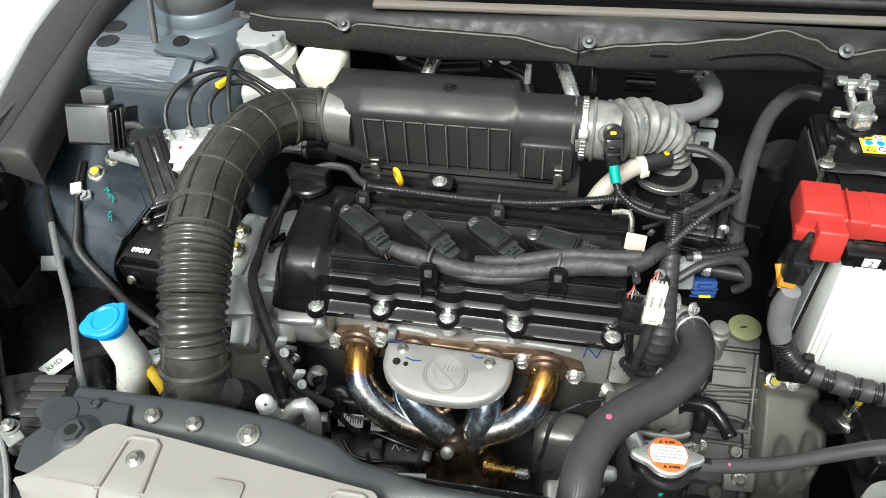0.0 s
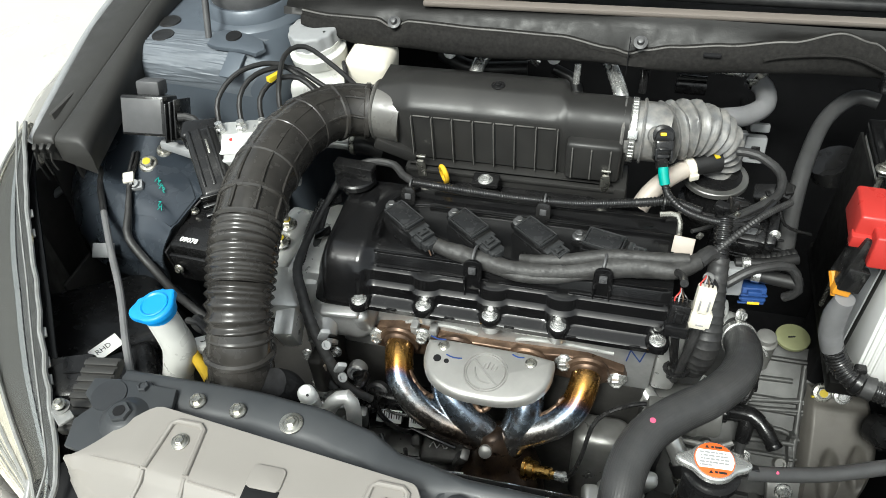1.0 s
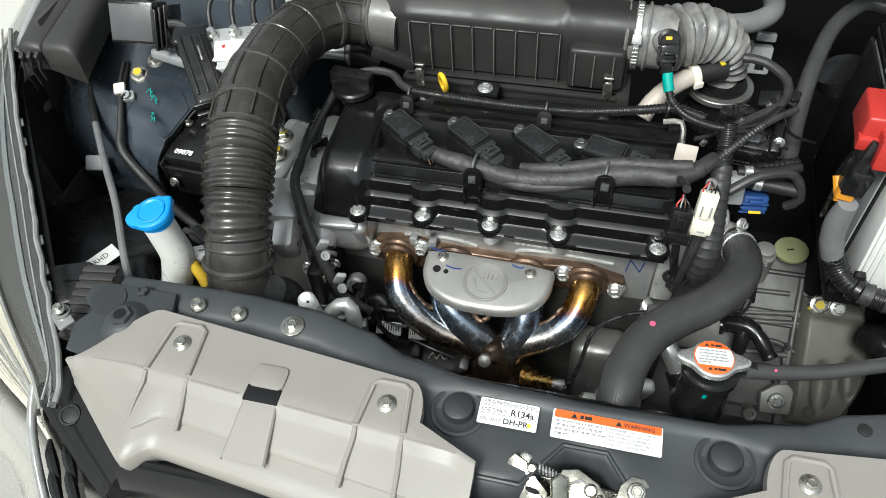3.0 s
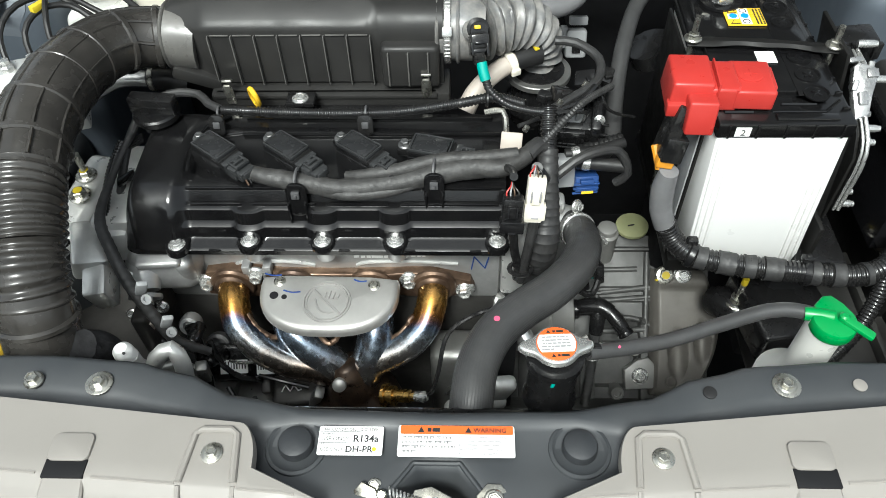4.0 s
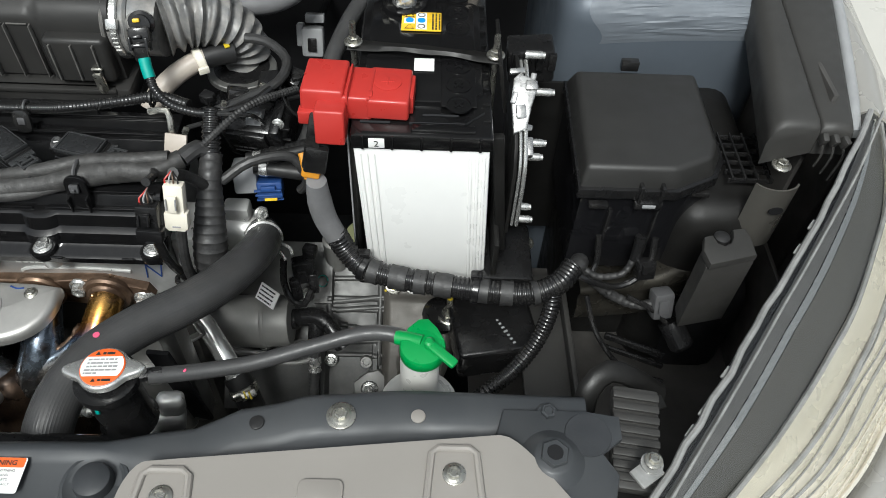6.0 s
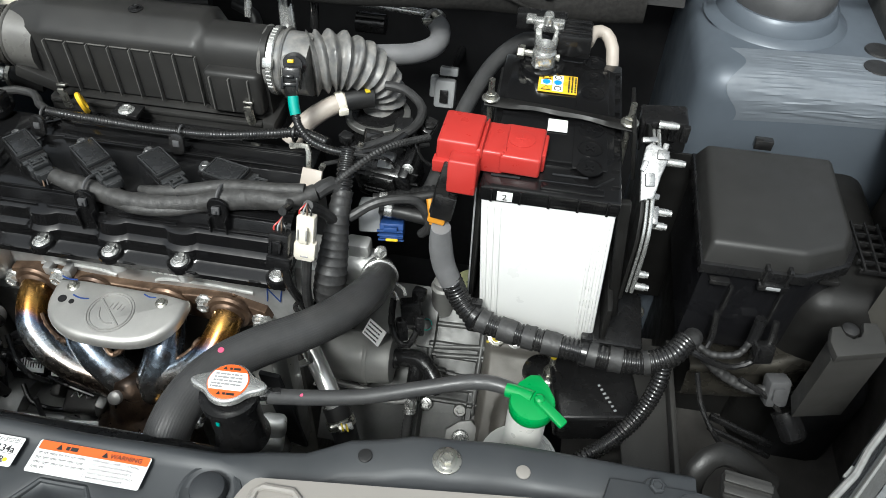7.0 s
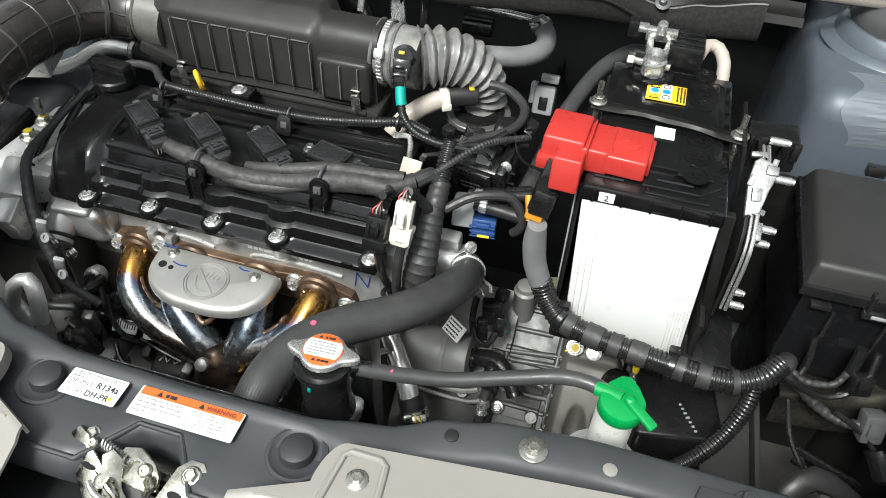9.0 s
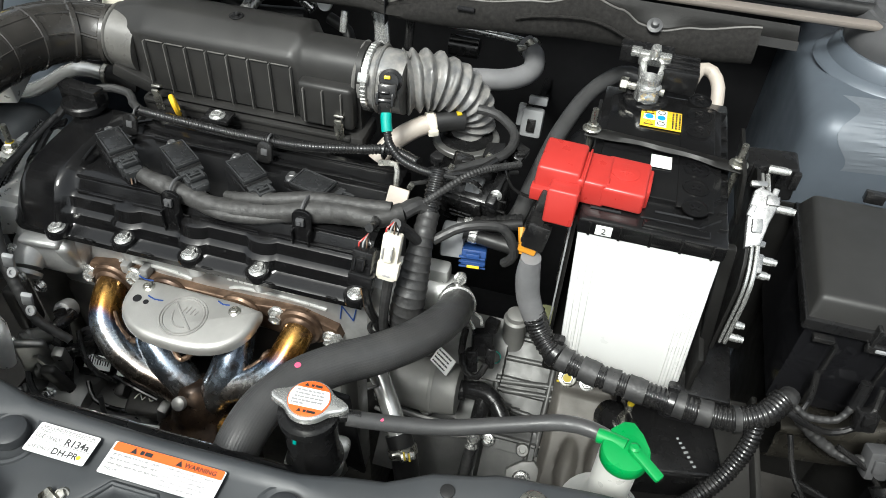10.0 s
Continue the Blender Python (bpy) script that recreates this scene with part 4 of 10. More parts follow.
# pressed arc in the felt
bm = B()
tube(bm, [(0.283, 0.869, 0.934), (0.30, 0.8685, 0.940), (0.335, 0.868, 0.946), (0.37, 0.868, 0.948), (0.395, 0.868, 0.942), (0.425, 0.868, 0.930), (0.455, 0.868, 0.928)], 0.002, n=8)
part("pressed_line", bm, FELT, cowl)
bm = B()
rows = []
for i in range(91):
    x = lerp(-0.36, 0.60, i / 90)
    z = cowl_rim(x)
    far = lerp(0.97, 0.916, min(1, max(0, x + 0.2) * 3))
    rows.append([(x, 0.883, min(z, 0.95) - 0.006), (x, 0.888, min(z, 0.955) - 0.002), (x, 0.896, 0.950), (x, 0.906, 0.957), (x, lerp(0.906, far, 0.5), 0.961), (x, far, 0.955)])
grid_surface(bm, rows)
thicken(bm, 0.003)
part("top_sheet", bm, SHEET_BLACK, cowl, angle=60)
bm = B()
box(bm, (0.32, 0.922, 0.964), (0.96, 0.014, 0.008), 0.003, (8, 0, 2.0))
part("pale_strip", bm, PALE_TRIM, cowl, "pale beige screen-edge strip")
bm = B()
tube(bm, [(-0.55, 0.975, 0.966), (MID, 0.958, 0.968), (0.9, 0.975, 0.966)], 0.008)
part("screen_seal", bm, RUBBER, cowl)
bm = B()
box(bm, (MID, 1.02, 0.955), (1.3, 0.09, 0.02), 0.004, (14, 0, 0))
part("wiper_shelf", bm, DARK_GREY, cowl)
for x, z in ((-0.196, 0.944), (0.133, 0.940), (0.442, 0.948)):
    bm = B()
    lathe(bm, [(0.009, 0), (0.009, 0.002), (0.005, 0.003), (0.0035, 0.008), (0, 0.009)], aim((x, 0.880, z), (0, -0.6, 0.8)), 20)
    part("push_clip", bm, DARK_GREY, cowl)
bm = B()
box(bm, (0.120, 0.8745, 0.922), (0.0012, 0.012, 0.05), 0.0004)
part("seam", bm, DARK_BOX, cowl)
bm = B()
box(bm, (0.222, 0.871, 0.935), (0.022, 0.006, 0.005), 0.002)
part("slot", bm, DARK_BOX, cowl)
glass_bm = B()
box(glass_bm, (MID, 1.42, 1.22), (1.3, 0.006, 0.95), 0.001, (-58, 0, 0))
solo("windscreen", glass_bm, GLOSS_BLACK, "dark tinted windscreen behind the cowl", "windscreen", (MID, 1.2, 1.0))
# the open bonnet, above and behind
bm = B()
prism(bm, rounded(1.36, 1.0, 0.15, cx=0, cy=0.5), 0.03, pose(MID, 1.06, 1.06, 108, 0, 0), 0.01)
solo("bonnet", bm, PAINT, "open bonnet standing over the engine bay", "bonnet", (MID, 1.06, 1.06))


# ---- engine ----
BOLT_X = (-0.162, -0.082, 0.0, 0.081, 0.194)

head = thing("cylinder_head", "bare cast aluminium cylinder head with stamped marks", "engine part", (0.0, 0.62, 0.45))
bm = B()
box(bm, (-0.005, 0.64, 0.69), (0.41, 0.15, 0.115), 0.006, seg=2)
box(bm, (-0.005, 0.556, 0.738), (0.405, 0.016, 0.012), 0.003)
for x in BOLT_X[1:4]:
    lathe(bm, [(0.011, -0.016), (0.011, 0.0)], pose(x, 0.553, 0.745), 16)
for x in (-0.100, -0.075):
    box(bm, (x, 0.558, 0.700), (0.010, 0.014, 0.014), 0.002)
part("casting", bm, HEAD_ALU, head)
bm = B()
box(bm, (-0.198, 0.575, 0.706), (0.085, 0.075, 0.072), 0.022, (0, 14, 10), seg=5)
box(bm, (-0.168, 0.553, 0.712), (0.020, 0.03, 0.05), 0.008, (20, 0, 12), seg=4)
tube(bm, [(-0.215, 0.575, 0.715), (-0.218, 0.548, 0.708), (-0.214, 0.525, 0.695)], [0.026, 0.022, 0.017], n=20)
lathe(bm, [(0.014, 0), (0.019, 0.001), (0.019, 0.006), (0.014, 0.007)], aim((-0.2135, 0.522, 0.693), (0.1, -0.85, -0.5)), 24)
box(bm, (-0.19, 0.540, 0.735), (0.05, 0.022, 0.010), 0.004, (8, 0, 5), seg=3)
part("coolant_outlet", bm, HEAD_ALU, head)
bm = B()
tube(bm, [(-0.118, 0.5640, 0.694), (-0.105, 0.5635, 0.703), (-0.07, 0.5635, 0.704), (-0.04, 0.5635, 0.702), (-0.02, 0.5640, 0.696)], 0.0022, n=8)
tube(bm, [(0.03, 0.5640, 0.697), (0.045, 0.5635, 0.703), (0.10, 0.5635, 0.704), (0.15, 0.5640, 0.700)], 0.0022, n=8)
part("cast_lip", bm, ALU, head)

for p in ((-0.205, 0.505, 0.702), (-0.228, 0.53, 0.715), (-0.20, 0.52, 0.672)):
    bolt(p, (0, -1, 0.3), r=0.005, h=0.007, parent=head, material=STEEL)
rng = random.Random(8)
bm = B()
face = pose(0.0, 0.5645, 0.706, 90, 0, 0)
bars(bm, face, 0.028, 0.068, 0.004, 0.0042, rng)
bars(bm, face, 0.085, 0.115, 0.006, 0.0042, rng)
box(bm, (0.05, 0.564, 0.722), (0.01, 0.001, 0.008), 0.0002)
part("cast_marks", bm, PAPER, head)["kind"] = "stuff"
bm = B()
for a, b in (((0.166, 0.690), (0.169, 0.713)), ((0.169, 0.713), (0.182, 0.692)), ((0.182, 0.692), (0.186, 0.712))):
    tube(bm, [(a[0], 0.5640, a[1]), (b[0], 0.5640, b[1])], 0.0008, n=5, smooth=False)
part("marker_scrawl", bm, BLUE_INK, head, "blue marker scrawl")

block = thing("engine_block", "dark engine block with pulley and accessories below the head", "engine part", (0.0, 0.62, 0.22))
bm = B()
box(bm, (-0.01, 0.66, 0.43), (0.42, 0.2, 0.42), 0.02)
part("block_casting", bm, SHADED_CASTING, block)
bm = B()
box(bm, (-0.235, 0.63, 0.60), (0.05, 0.16, 0.30), 0.012, seg=3)
part("lower_case", bm, SHADED_CASTING, block)
bm = B()
box(bm, (-0.238, 0.62, 0.755), (0.045, 0.13, 0.05), 0.006, seg=2)
box(bm, (-0.262, 0.54, 0.752), (0.04, 0.06, 0.035), 0.006, (10, 15, 20), seg=2)
box(bm, (-0.248, 0.508, 0.728), (0.026, 0.04, 0.05), 0.005, (20, 0, 10), seg=2)
box(bm, (-0.245, 0.59, 0.745), (0.04, 0.09, 0.045), 0.005, (0, 0, 8), seg=2)
part("timing_case", bm, ALU, block, "bare aluminium timing case")
for p in ((-0.253, 0.535, 0.715), (-0.247, 0.53, 0.64), (-0.243, 0.527, 0.58)):
    bolt(p, (0, -1, 0.2), r=0.006, h=0.008, parent=block, material=STEEL)
# accessories in the dark below
bm = B()
lathe(bm, [(0.045, 0), (0.05, 0.01), (0.05, 0.05), (0.03, 0.06)], aim((-0.13, 0.46, 0.52), (-1, 0, 0)), 28)
box(bm, (-0.09, 0.47, 0.50), (0.10, 0.09, 0.10), 0.025, seg=4)
part("compressor", bm, ALU_DARK, block)
# starter relay block, labels and leads in the dark under the branches
bm = B()
box(bm, (-0.10, 0.515, 0.575), (0.13, 0.05, 0.05), 0.006, (-35, 0, 4), seg=3)
part("relay_block", bm, BLACK, block, "black module with paper barcode labels")
for x, w in ((-0.126, 0.034), (-0.084, 0.028)):
    m = pose(x, 0.4865, 0.592, 38, 0, 4)
    lab_ = B()
    box(lab_, (0, 0, 0), (w, 0.017, 0.001), 0.0003)
    put(lab_, lab_.verts, m)
    lab_ = part("barcode_label", lab_, PAPER, block, "paper barcode label")
    for k in range(9):
        bar = B()
        box(bar, (-0.4 * w + 0.1 * w * k, 0.002, 0.0008), (0.0016 if k % 3 else 0.0008, 0.010, 0.0004))
        put(bar, bar.verts, m)
        part("bar", bar, INK, lab_)
bm = B()
box(bm, (-0.050, 0.475, 0.555), (0.062, 0.04, 0.03), 0.006, (22, 0, 6), seg=3)
box(bm, (-0.085, 0.47, 0.575), (0.012, 0.02, 0.022), 0.003, (22, 0, 6))
part("grey_cover", bm, SHADED_CASTING, block)
bm = B()
tube(bm, [(-0.066, 0.462, 0.5745), (-0.062, 0.470, 0.577), (-0.056, 0.463, 0.5748), (-0.052, 0.470, 0.577), (-0.046, 0.464, 0.5752), (-0.042, 0.466, 0.5758)], 0.0009, n=5)
part("pen_squiggle", bm, PAPER, block)
# tensioner, bosses and a bright sleeve beside the crank pulley
for at_, ax, prof, m_, nm in (((-0.236, 0.515, 0.577), (1, -0.15, 0.05), ((0.0165, 0), (0.0175, 0.002), (0.0175, 0.034), (0.0165, 0.036), (0.012, 0.036), (0.012, 0.030), (0, 0.030)), POLISHED, "sleeve"),
                              ((-0.173, 0.512, 0.644), (0.1, -0.8, 0.5), ((0.013, -0.012), (0.013, 0.0), (0.011, 0.004), (0.007, 0.005), (0.006, 0.002), (0, 0.002)), HEAD_ALU, "tensioner_boss"),
                              ((-0.187, 0.508, 0.545), (0, -0.5, 0.8), ((0.010, -0.03), (0.010, 0.0), (0.013, 0.001), (0.013, 0.008), (0.009, 0.010), (0.009, 0.022), (0.006, 0.024), (0, 0.024)), ALU, "stepped_stud"),
                              ((-0.150, 0.512, 0.600), (0.1, -0.7, 0.6), ((0.016, -0.01), (0.016, 0.004), (0.012, 0.006), (0.012, 0.002), (0.005, 0.002), (0.005, 0.008), (0, 0.009)), DARK_GREY, "guide_roller")):
    part(nm, lathe(B(), list(prof), aim(at_, ax), 26), m_, block)
for pts, r, m_ in (([(-0.222, 0.505, 0.640), (-0.200, 0.492, 0.628), (-0.170, 0.486, 0.612), (-0.150, 0.482, 0.600)], 0.0065, RUBBER), ([(-0.165, 0.50, 0.66), (-0.160, 0.49, 0.63), (-0.165, 0.485, 0.60), (-0.172, 0.482, 0.57)], 0.007, BLACK),
                   ([(-0.13, 0.49, 0.600), (-0.11, 0.48, 0.612), (-0.095, 0.478, 0.618)], 0.002, STEEL), ([(-0.135, 0.47, 0.572), (-0.12, 0.455, 0.560), (-0.09, 0.452, 0.556), (-0.06, 0.455, 0.560)], 0.003, LOOM)):
    part("lower_lead" if r < 0.005 else "lower_hose", tube(B(), pts, r, n=10), m_, block)
for pts, r in (([(-0.15, 0.50, 0.63), (-0.135, 0.48, 0.605), (-0.11, 0.468, 0.598), (-0.088, 0.47, 0.59)], 0.0035), ([(-0.155, 0.475, 0.60), (-0.15, 0.455, 0.57), (-0.14, 0.445, 0.54)], 0.005), ([(-0.09, 0.47, 0.60), (-0.06, 0.462, 0.60), (-0.03, 0.46, 0.59)], 0.0025),
               ([(-0.12, 0.51, 0.64), (-0.10, 0.50, 0.635), (-0.075, 0.50, 0.62)], 0.003)):
    bm = B()
    tube(bm, pts, r, n=8)
    part("lead", bm, LOOM, block)
for p, sz, rot in (((-0.158, 0.472, 0.585), (0.014, 0.014, 0.10), (12, 6, 12)), ((-0.172, 0.465, 0.605), (0.010, 0.02, 0.05), (12, -10, 0)), ((-0.022, 0.455, 0.575), (0.012, 0.016, 0.045), (10, 20, 0))):
    bm = B()
    box(bm, p, sz, 0.003, rot, seg=2)
    part("steel_tab", bm, ALU_DARK, block)
bm = B()
box(bm, (0.15, 0.52, 0.52), (0.07, 0.05, 0.16), 0.015, seg=3)
box(bm, (0.205, 0.50, 0.60), (0.022, 0.03, 0.2), 0.004, (0, 0, 0))
part("side_casting", bm, ALU_DARK, block)
for x, y, z, r, d in ((-0.185, 0.49, 0.62, 0.011, (-0.5, -0.7, 0.4)), (-0.165, 0.475, 0.585, 0.014, (-0.5, -0.7, 0.4)), (-0.19, 0.465, 0.55, 0.010, (-0.5, -0.7, 0.4)), (-0.14, 0.5, 0.60, 0.009, (-0.5, -0.7, 0.4)),
                      (-0.16, 0.51, 0.645, 0.008, (0, -1, 0.3))):
    bm = B()
    lathe(bm, [(r, 0), (r, 0.024), (r * 0.75, 0.027), (r * 0.75, 0.032), (r * 0.5, 0.034), (r * 0.45, 0.030), (0, 0.030)], aim((x, y, z), d), 18)
    part("casting_boss", bm, ALU_DARK if r > 0.0095 else BLACK, block)
for at_, size, rot in (((-0.215, 0.50, 0.655), (0.02, 0.03, 0.07), (0, 0, 0)), ((-0.19, 0.462, 0.60), (0.035, 0.012, 0.11), (14, 10, 25)), ((-0.155, 0.455, 0.575), (0.02, 0.012, 0.09), (10, -8, 10)), ((-0.205, 0.45, 0.53), (0.05, 0.03, 0.04), (20, 10, 30)),
                       ((-0.10, 0.435, 0.535), (0.09, 0.04, 0.03), (30, 0, 5)), ((-0.05, 0.43, 0.545), (0.04, 0.035, 0.035), (20, 10, 0))):
    bm = B()
    box(bm, at_, size, 0.006, rot, seg=3)
    part("bracket", bm, SHADED_CASTING if size[0] < 0.03 else ALU_DARK, block)
for p, d in (((-0.20, 0.452, 0.645), (-0.1, -0.9, 0.4)), ((-0.172, 0.445, 0.565), (0, -0.8, 0.6)), ((-0.075, 0.42, 0.552), (0, -0.6, 0.8)), ((-0.125, 0.425, 0.545), (0, -0.6, 0.8)), ((-0.03, 0.415, 0.56), (0, -0.5, 0.9))):
    bolt(p, d, r=0.0055, h=0.010, parent=block, material=STEEL)
for pts, r in (([(-0.225, 0.49, 0.60), (-0.19, 0.44, 0.575), (-0.13, 0.42, 0.56), (-0.08, 0.415, 0.545)], 0.004), ([(-0.10, 0.42, 0.575), (-0.06, 0.413, 0.58), (-0.02, 0.41, 0.57)], 0.0035), ([(-0.09, 0.44, 0.60), (-0.085, 0.43, 0.57), (-0.07, 0.42, 0.55)], 0.003)):
    bm = B()
    tube(bm, pts, r, n=8)
    part("lead", bm, TAPE, block)
bm = B()
box(bm, (-0.03, 0.425, 0.575), (0.035, 0.003, 0.018), 0.0005, (-35, 0, 8))
part("barcode_label", bm, PAPER, block)
for x, y, z, sz in ((0.18, 0.455, 0.57, (0.05, 0.03, 0.05)), (0.155, 0.44, 0.55, (0.04, 0.05, 0.02)), (0.20, 0.45, 0.61, (0.03, 0.02, 0.05)), (0.185, 0.47, 0.64, (0.025, 0.02, 0.03))):
    bm = B()
    box(bm, (x, y, z), sz, 0.008, (15, 10, 10), seg=3)
    part("casting_lug", bm, ALU, block)
bm = B()
box(bm, (0.205, 0.475, 0.60), (0.024, 0.006, 0.20), 0.002, (8, 0, -4))
part("stamped_strip", bm, DARK_BOX, block)

# valve cover
cover = thing("valve_cover", "satin black plastic valve cover with stepped ribbed front", "engine cover", (0.0, 0.62, 0.745))
bm = B()
rows = []
for i in range(111):
    x = lerp(-0.222, 0.203, i / 110)
    near = min(abs(x - b) for b in BOLT_X[1:4])
    hump = max(0.0, 1 - (near / 0.016) ** 2) ** 0.5 if near < 0.016 else 0.0
    dome = max(0.0, min(1.0, (-0.150 - x) / 0.012))
    prof = [(0.538, 0.746), (0.538, 0.753), (0.541, 0.755), (0.551, 0.756), (0.554 - 0.004 * hump, 0.758), (0.556 - 0.006 * hump, 0.772), (0.559 - 0.006 * hump, 0.774),
            (0.563 - 0.007 * hump, 0.7755), (0.566 - 0.006 * hump, 0.789), (0.569 - 0.004 * hump, 0.791), (0.576, 0.792), (0.582, 0.803), (0.588, 0.806), (0.600, 0.807), (0.612, 0.803), (0.655, 0.805),
            (0.668, 0.812), (0.70, 0.813), (0.715, 0.80), (0.718, 0.76)]
    dome_prof = [(0.538, 0.746), (0.538, 0.753), (0.539, 0.755), (0.541, 0.758), (0.543, 0.763), (0.546, 0.770), (0.549, 0.777), (0.553, 0.785), (0.558, 0.793), (0.563, 0.800), (0.570, 0.806),
                 (0.580, 0.811), (0.592, 0.8135), (0.607, 0.814), (0.625, 0.815), (0.655, 0.816), (0.67, 0.816), (0.70, 0.814), (0.715, 0.80), (0.718, 0.76)]
    end = max(0.0, (-0.205 - x) / 0.017)
    row = []
    for (ya, za), (yb, zb) in zip(prof, dome_prof):
        y, z = lerp(ya, yb, dome), lerp(za, zb, dome)
        row.append((x, y + 0.006 * end ** 2, lerp(z, 0.746, 0.45 * end ** 2)))
    rows.append(row)
g = grid_surface(bm, rows)
bm.faces.new(g[0])
bm.faces.new(g[-1])
part("shell", bm, COVER_BLACK, cover, angle=32)
for x in BOLT_X:
    bm = B()
    y = 0.541 if x < -0.1 else 0.547
    lathe(bm, [(0.0135, -0.008), (0.0135, 0.0), (0.0125, 0.0015), (0.0105, 0.0015), (0.0105, 0.0005), (0, 0.0005)], pose(x, y, 0.759), 28)
    box(bm, (x, y + 0.012, 0.753), (0.026, 0.02, 0.012), 0.003)
    part("bolt_boss", bm, COVER_BLACK, cover)
    bolt((x, y, 0.7595), r=0.0062, h=0.005, parent=cover, material=STEEL, flange=1.55, turn=x * 900)
# ribs and pads on the cover
for x0, x1, y, z, w in ((-0.145, -0.088, 0.5715, 0.7925, 0.003), (-0.076, -0.006, 0.5715, 0.7925, 0.003), (0.006, 0.075, 0.5715, 0.7925, 0.003), (0.087, 0.195, 0.5715, 0.7925, 0.003),
                        (-0.15, 0.198, 0.5835, 0.8055, 0.003), (-0.10, 0.198, 0.664, 0.813, 0.004), (-0.10, 0.19, 0.690, 0.8145, 0.003)):
    bm = B()
    box(bm, ((x0 + x1) / 2, y, z), (x1 - x0, w, 0.004), 0.0012)
    part("rib", bm, COVER_BLACK, cover)
bm = B()
tube(bm, [(-0.150, 0.60, 0.8145), (-0.152, 0.64, 0.817), (-0.142, 0.675, 0.817), (-0.12, 0.695, 0.815)], 0.0022, n=8)
tube(bm, [(-0.128, 0.612, 0.808), (-0.134, 0.64, 0.811), (-0.125, 0.662, 0.812), (-0.10, 0.668, 0.812)], 0.002, n=8)
part("rib", bm, COVER_BLACK, cover)
rng = random.Random(4)
for k in range(5):
    bm = B()
    box(bm, (-0.140 + 0.003 * (k % 2), 0.622 + 0.010 * k, 0.8185), (0.004, 0.003, 0.0008), 0.0003, (0, 0, 30 * k))
    part("cast_mark", bm, COVER_BLACK, cover)
for k in range(5):
    bm = B()
    box(bm, (lerp(-0.12, 0.17, k / 4), 0.5365, 0.7555), (0.012, 0.003, 0.003), 0.001)
    part("flange_tab", bm, COVER_BLACK, cover)

cap = thing("oil_filler_cap", "black plastic oil filler cap with raised grip bar", "cap", (-0.205, 0.69, 0.80))
bm = B()
lathe(bm, [(0.020, 0), (0.020, 0.012), (0.027, 0.013), (0.0275, 0.020), (0.025, 0.022), (0, 0.022)], pose(-0.205, 0.69, 0.808), 32)
part("cap_disc", bm, BLACK, cap)
bm = B()
box(bm, (-0.205, 0.690, 0.838), (0.054, 0.017, 0.021), 0.0016, (0, 0, -6), seg=2)
box(bm, (-0.205, 0.6812, 0.838), (0.052, 0.001, 0.002), 0.0003, (0, 0, -6))
part("grip", bm, BLACK, cap)


DULL_BOLT = mat("dull_phosphated_bolt", (0.20, 0.20, 0.20), 0.4, 0.8, var=0.2, scale=80)
# Black plastic lightened in colour to carry the highlights on its edges.
LID_EDGE = mat("highlit_black_plastic", (0.032, 0.033, 0.034), 0.16, var=0.1, scale=40)


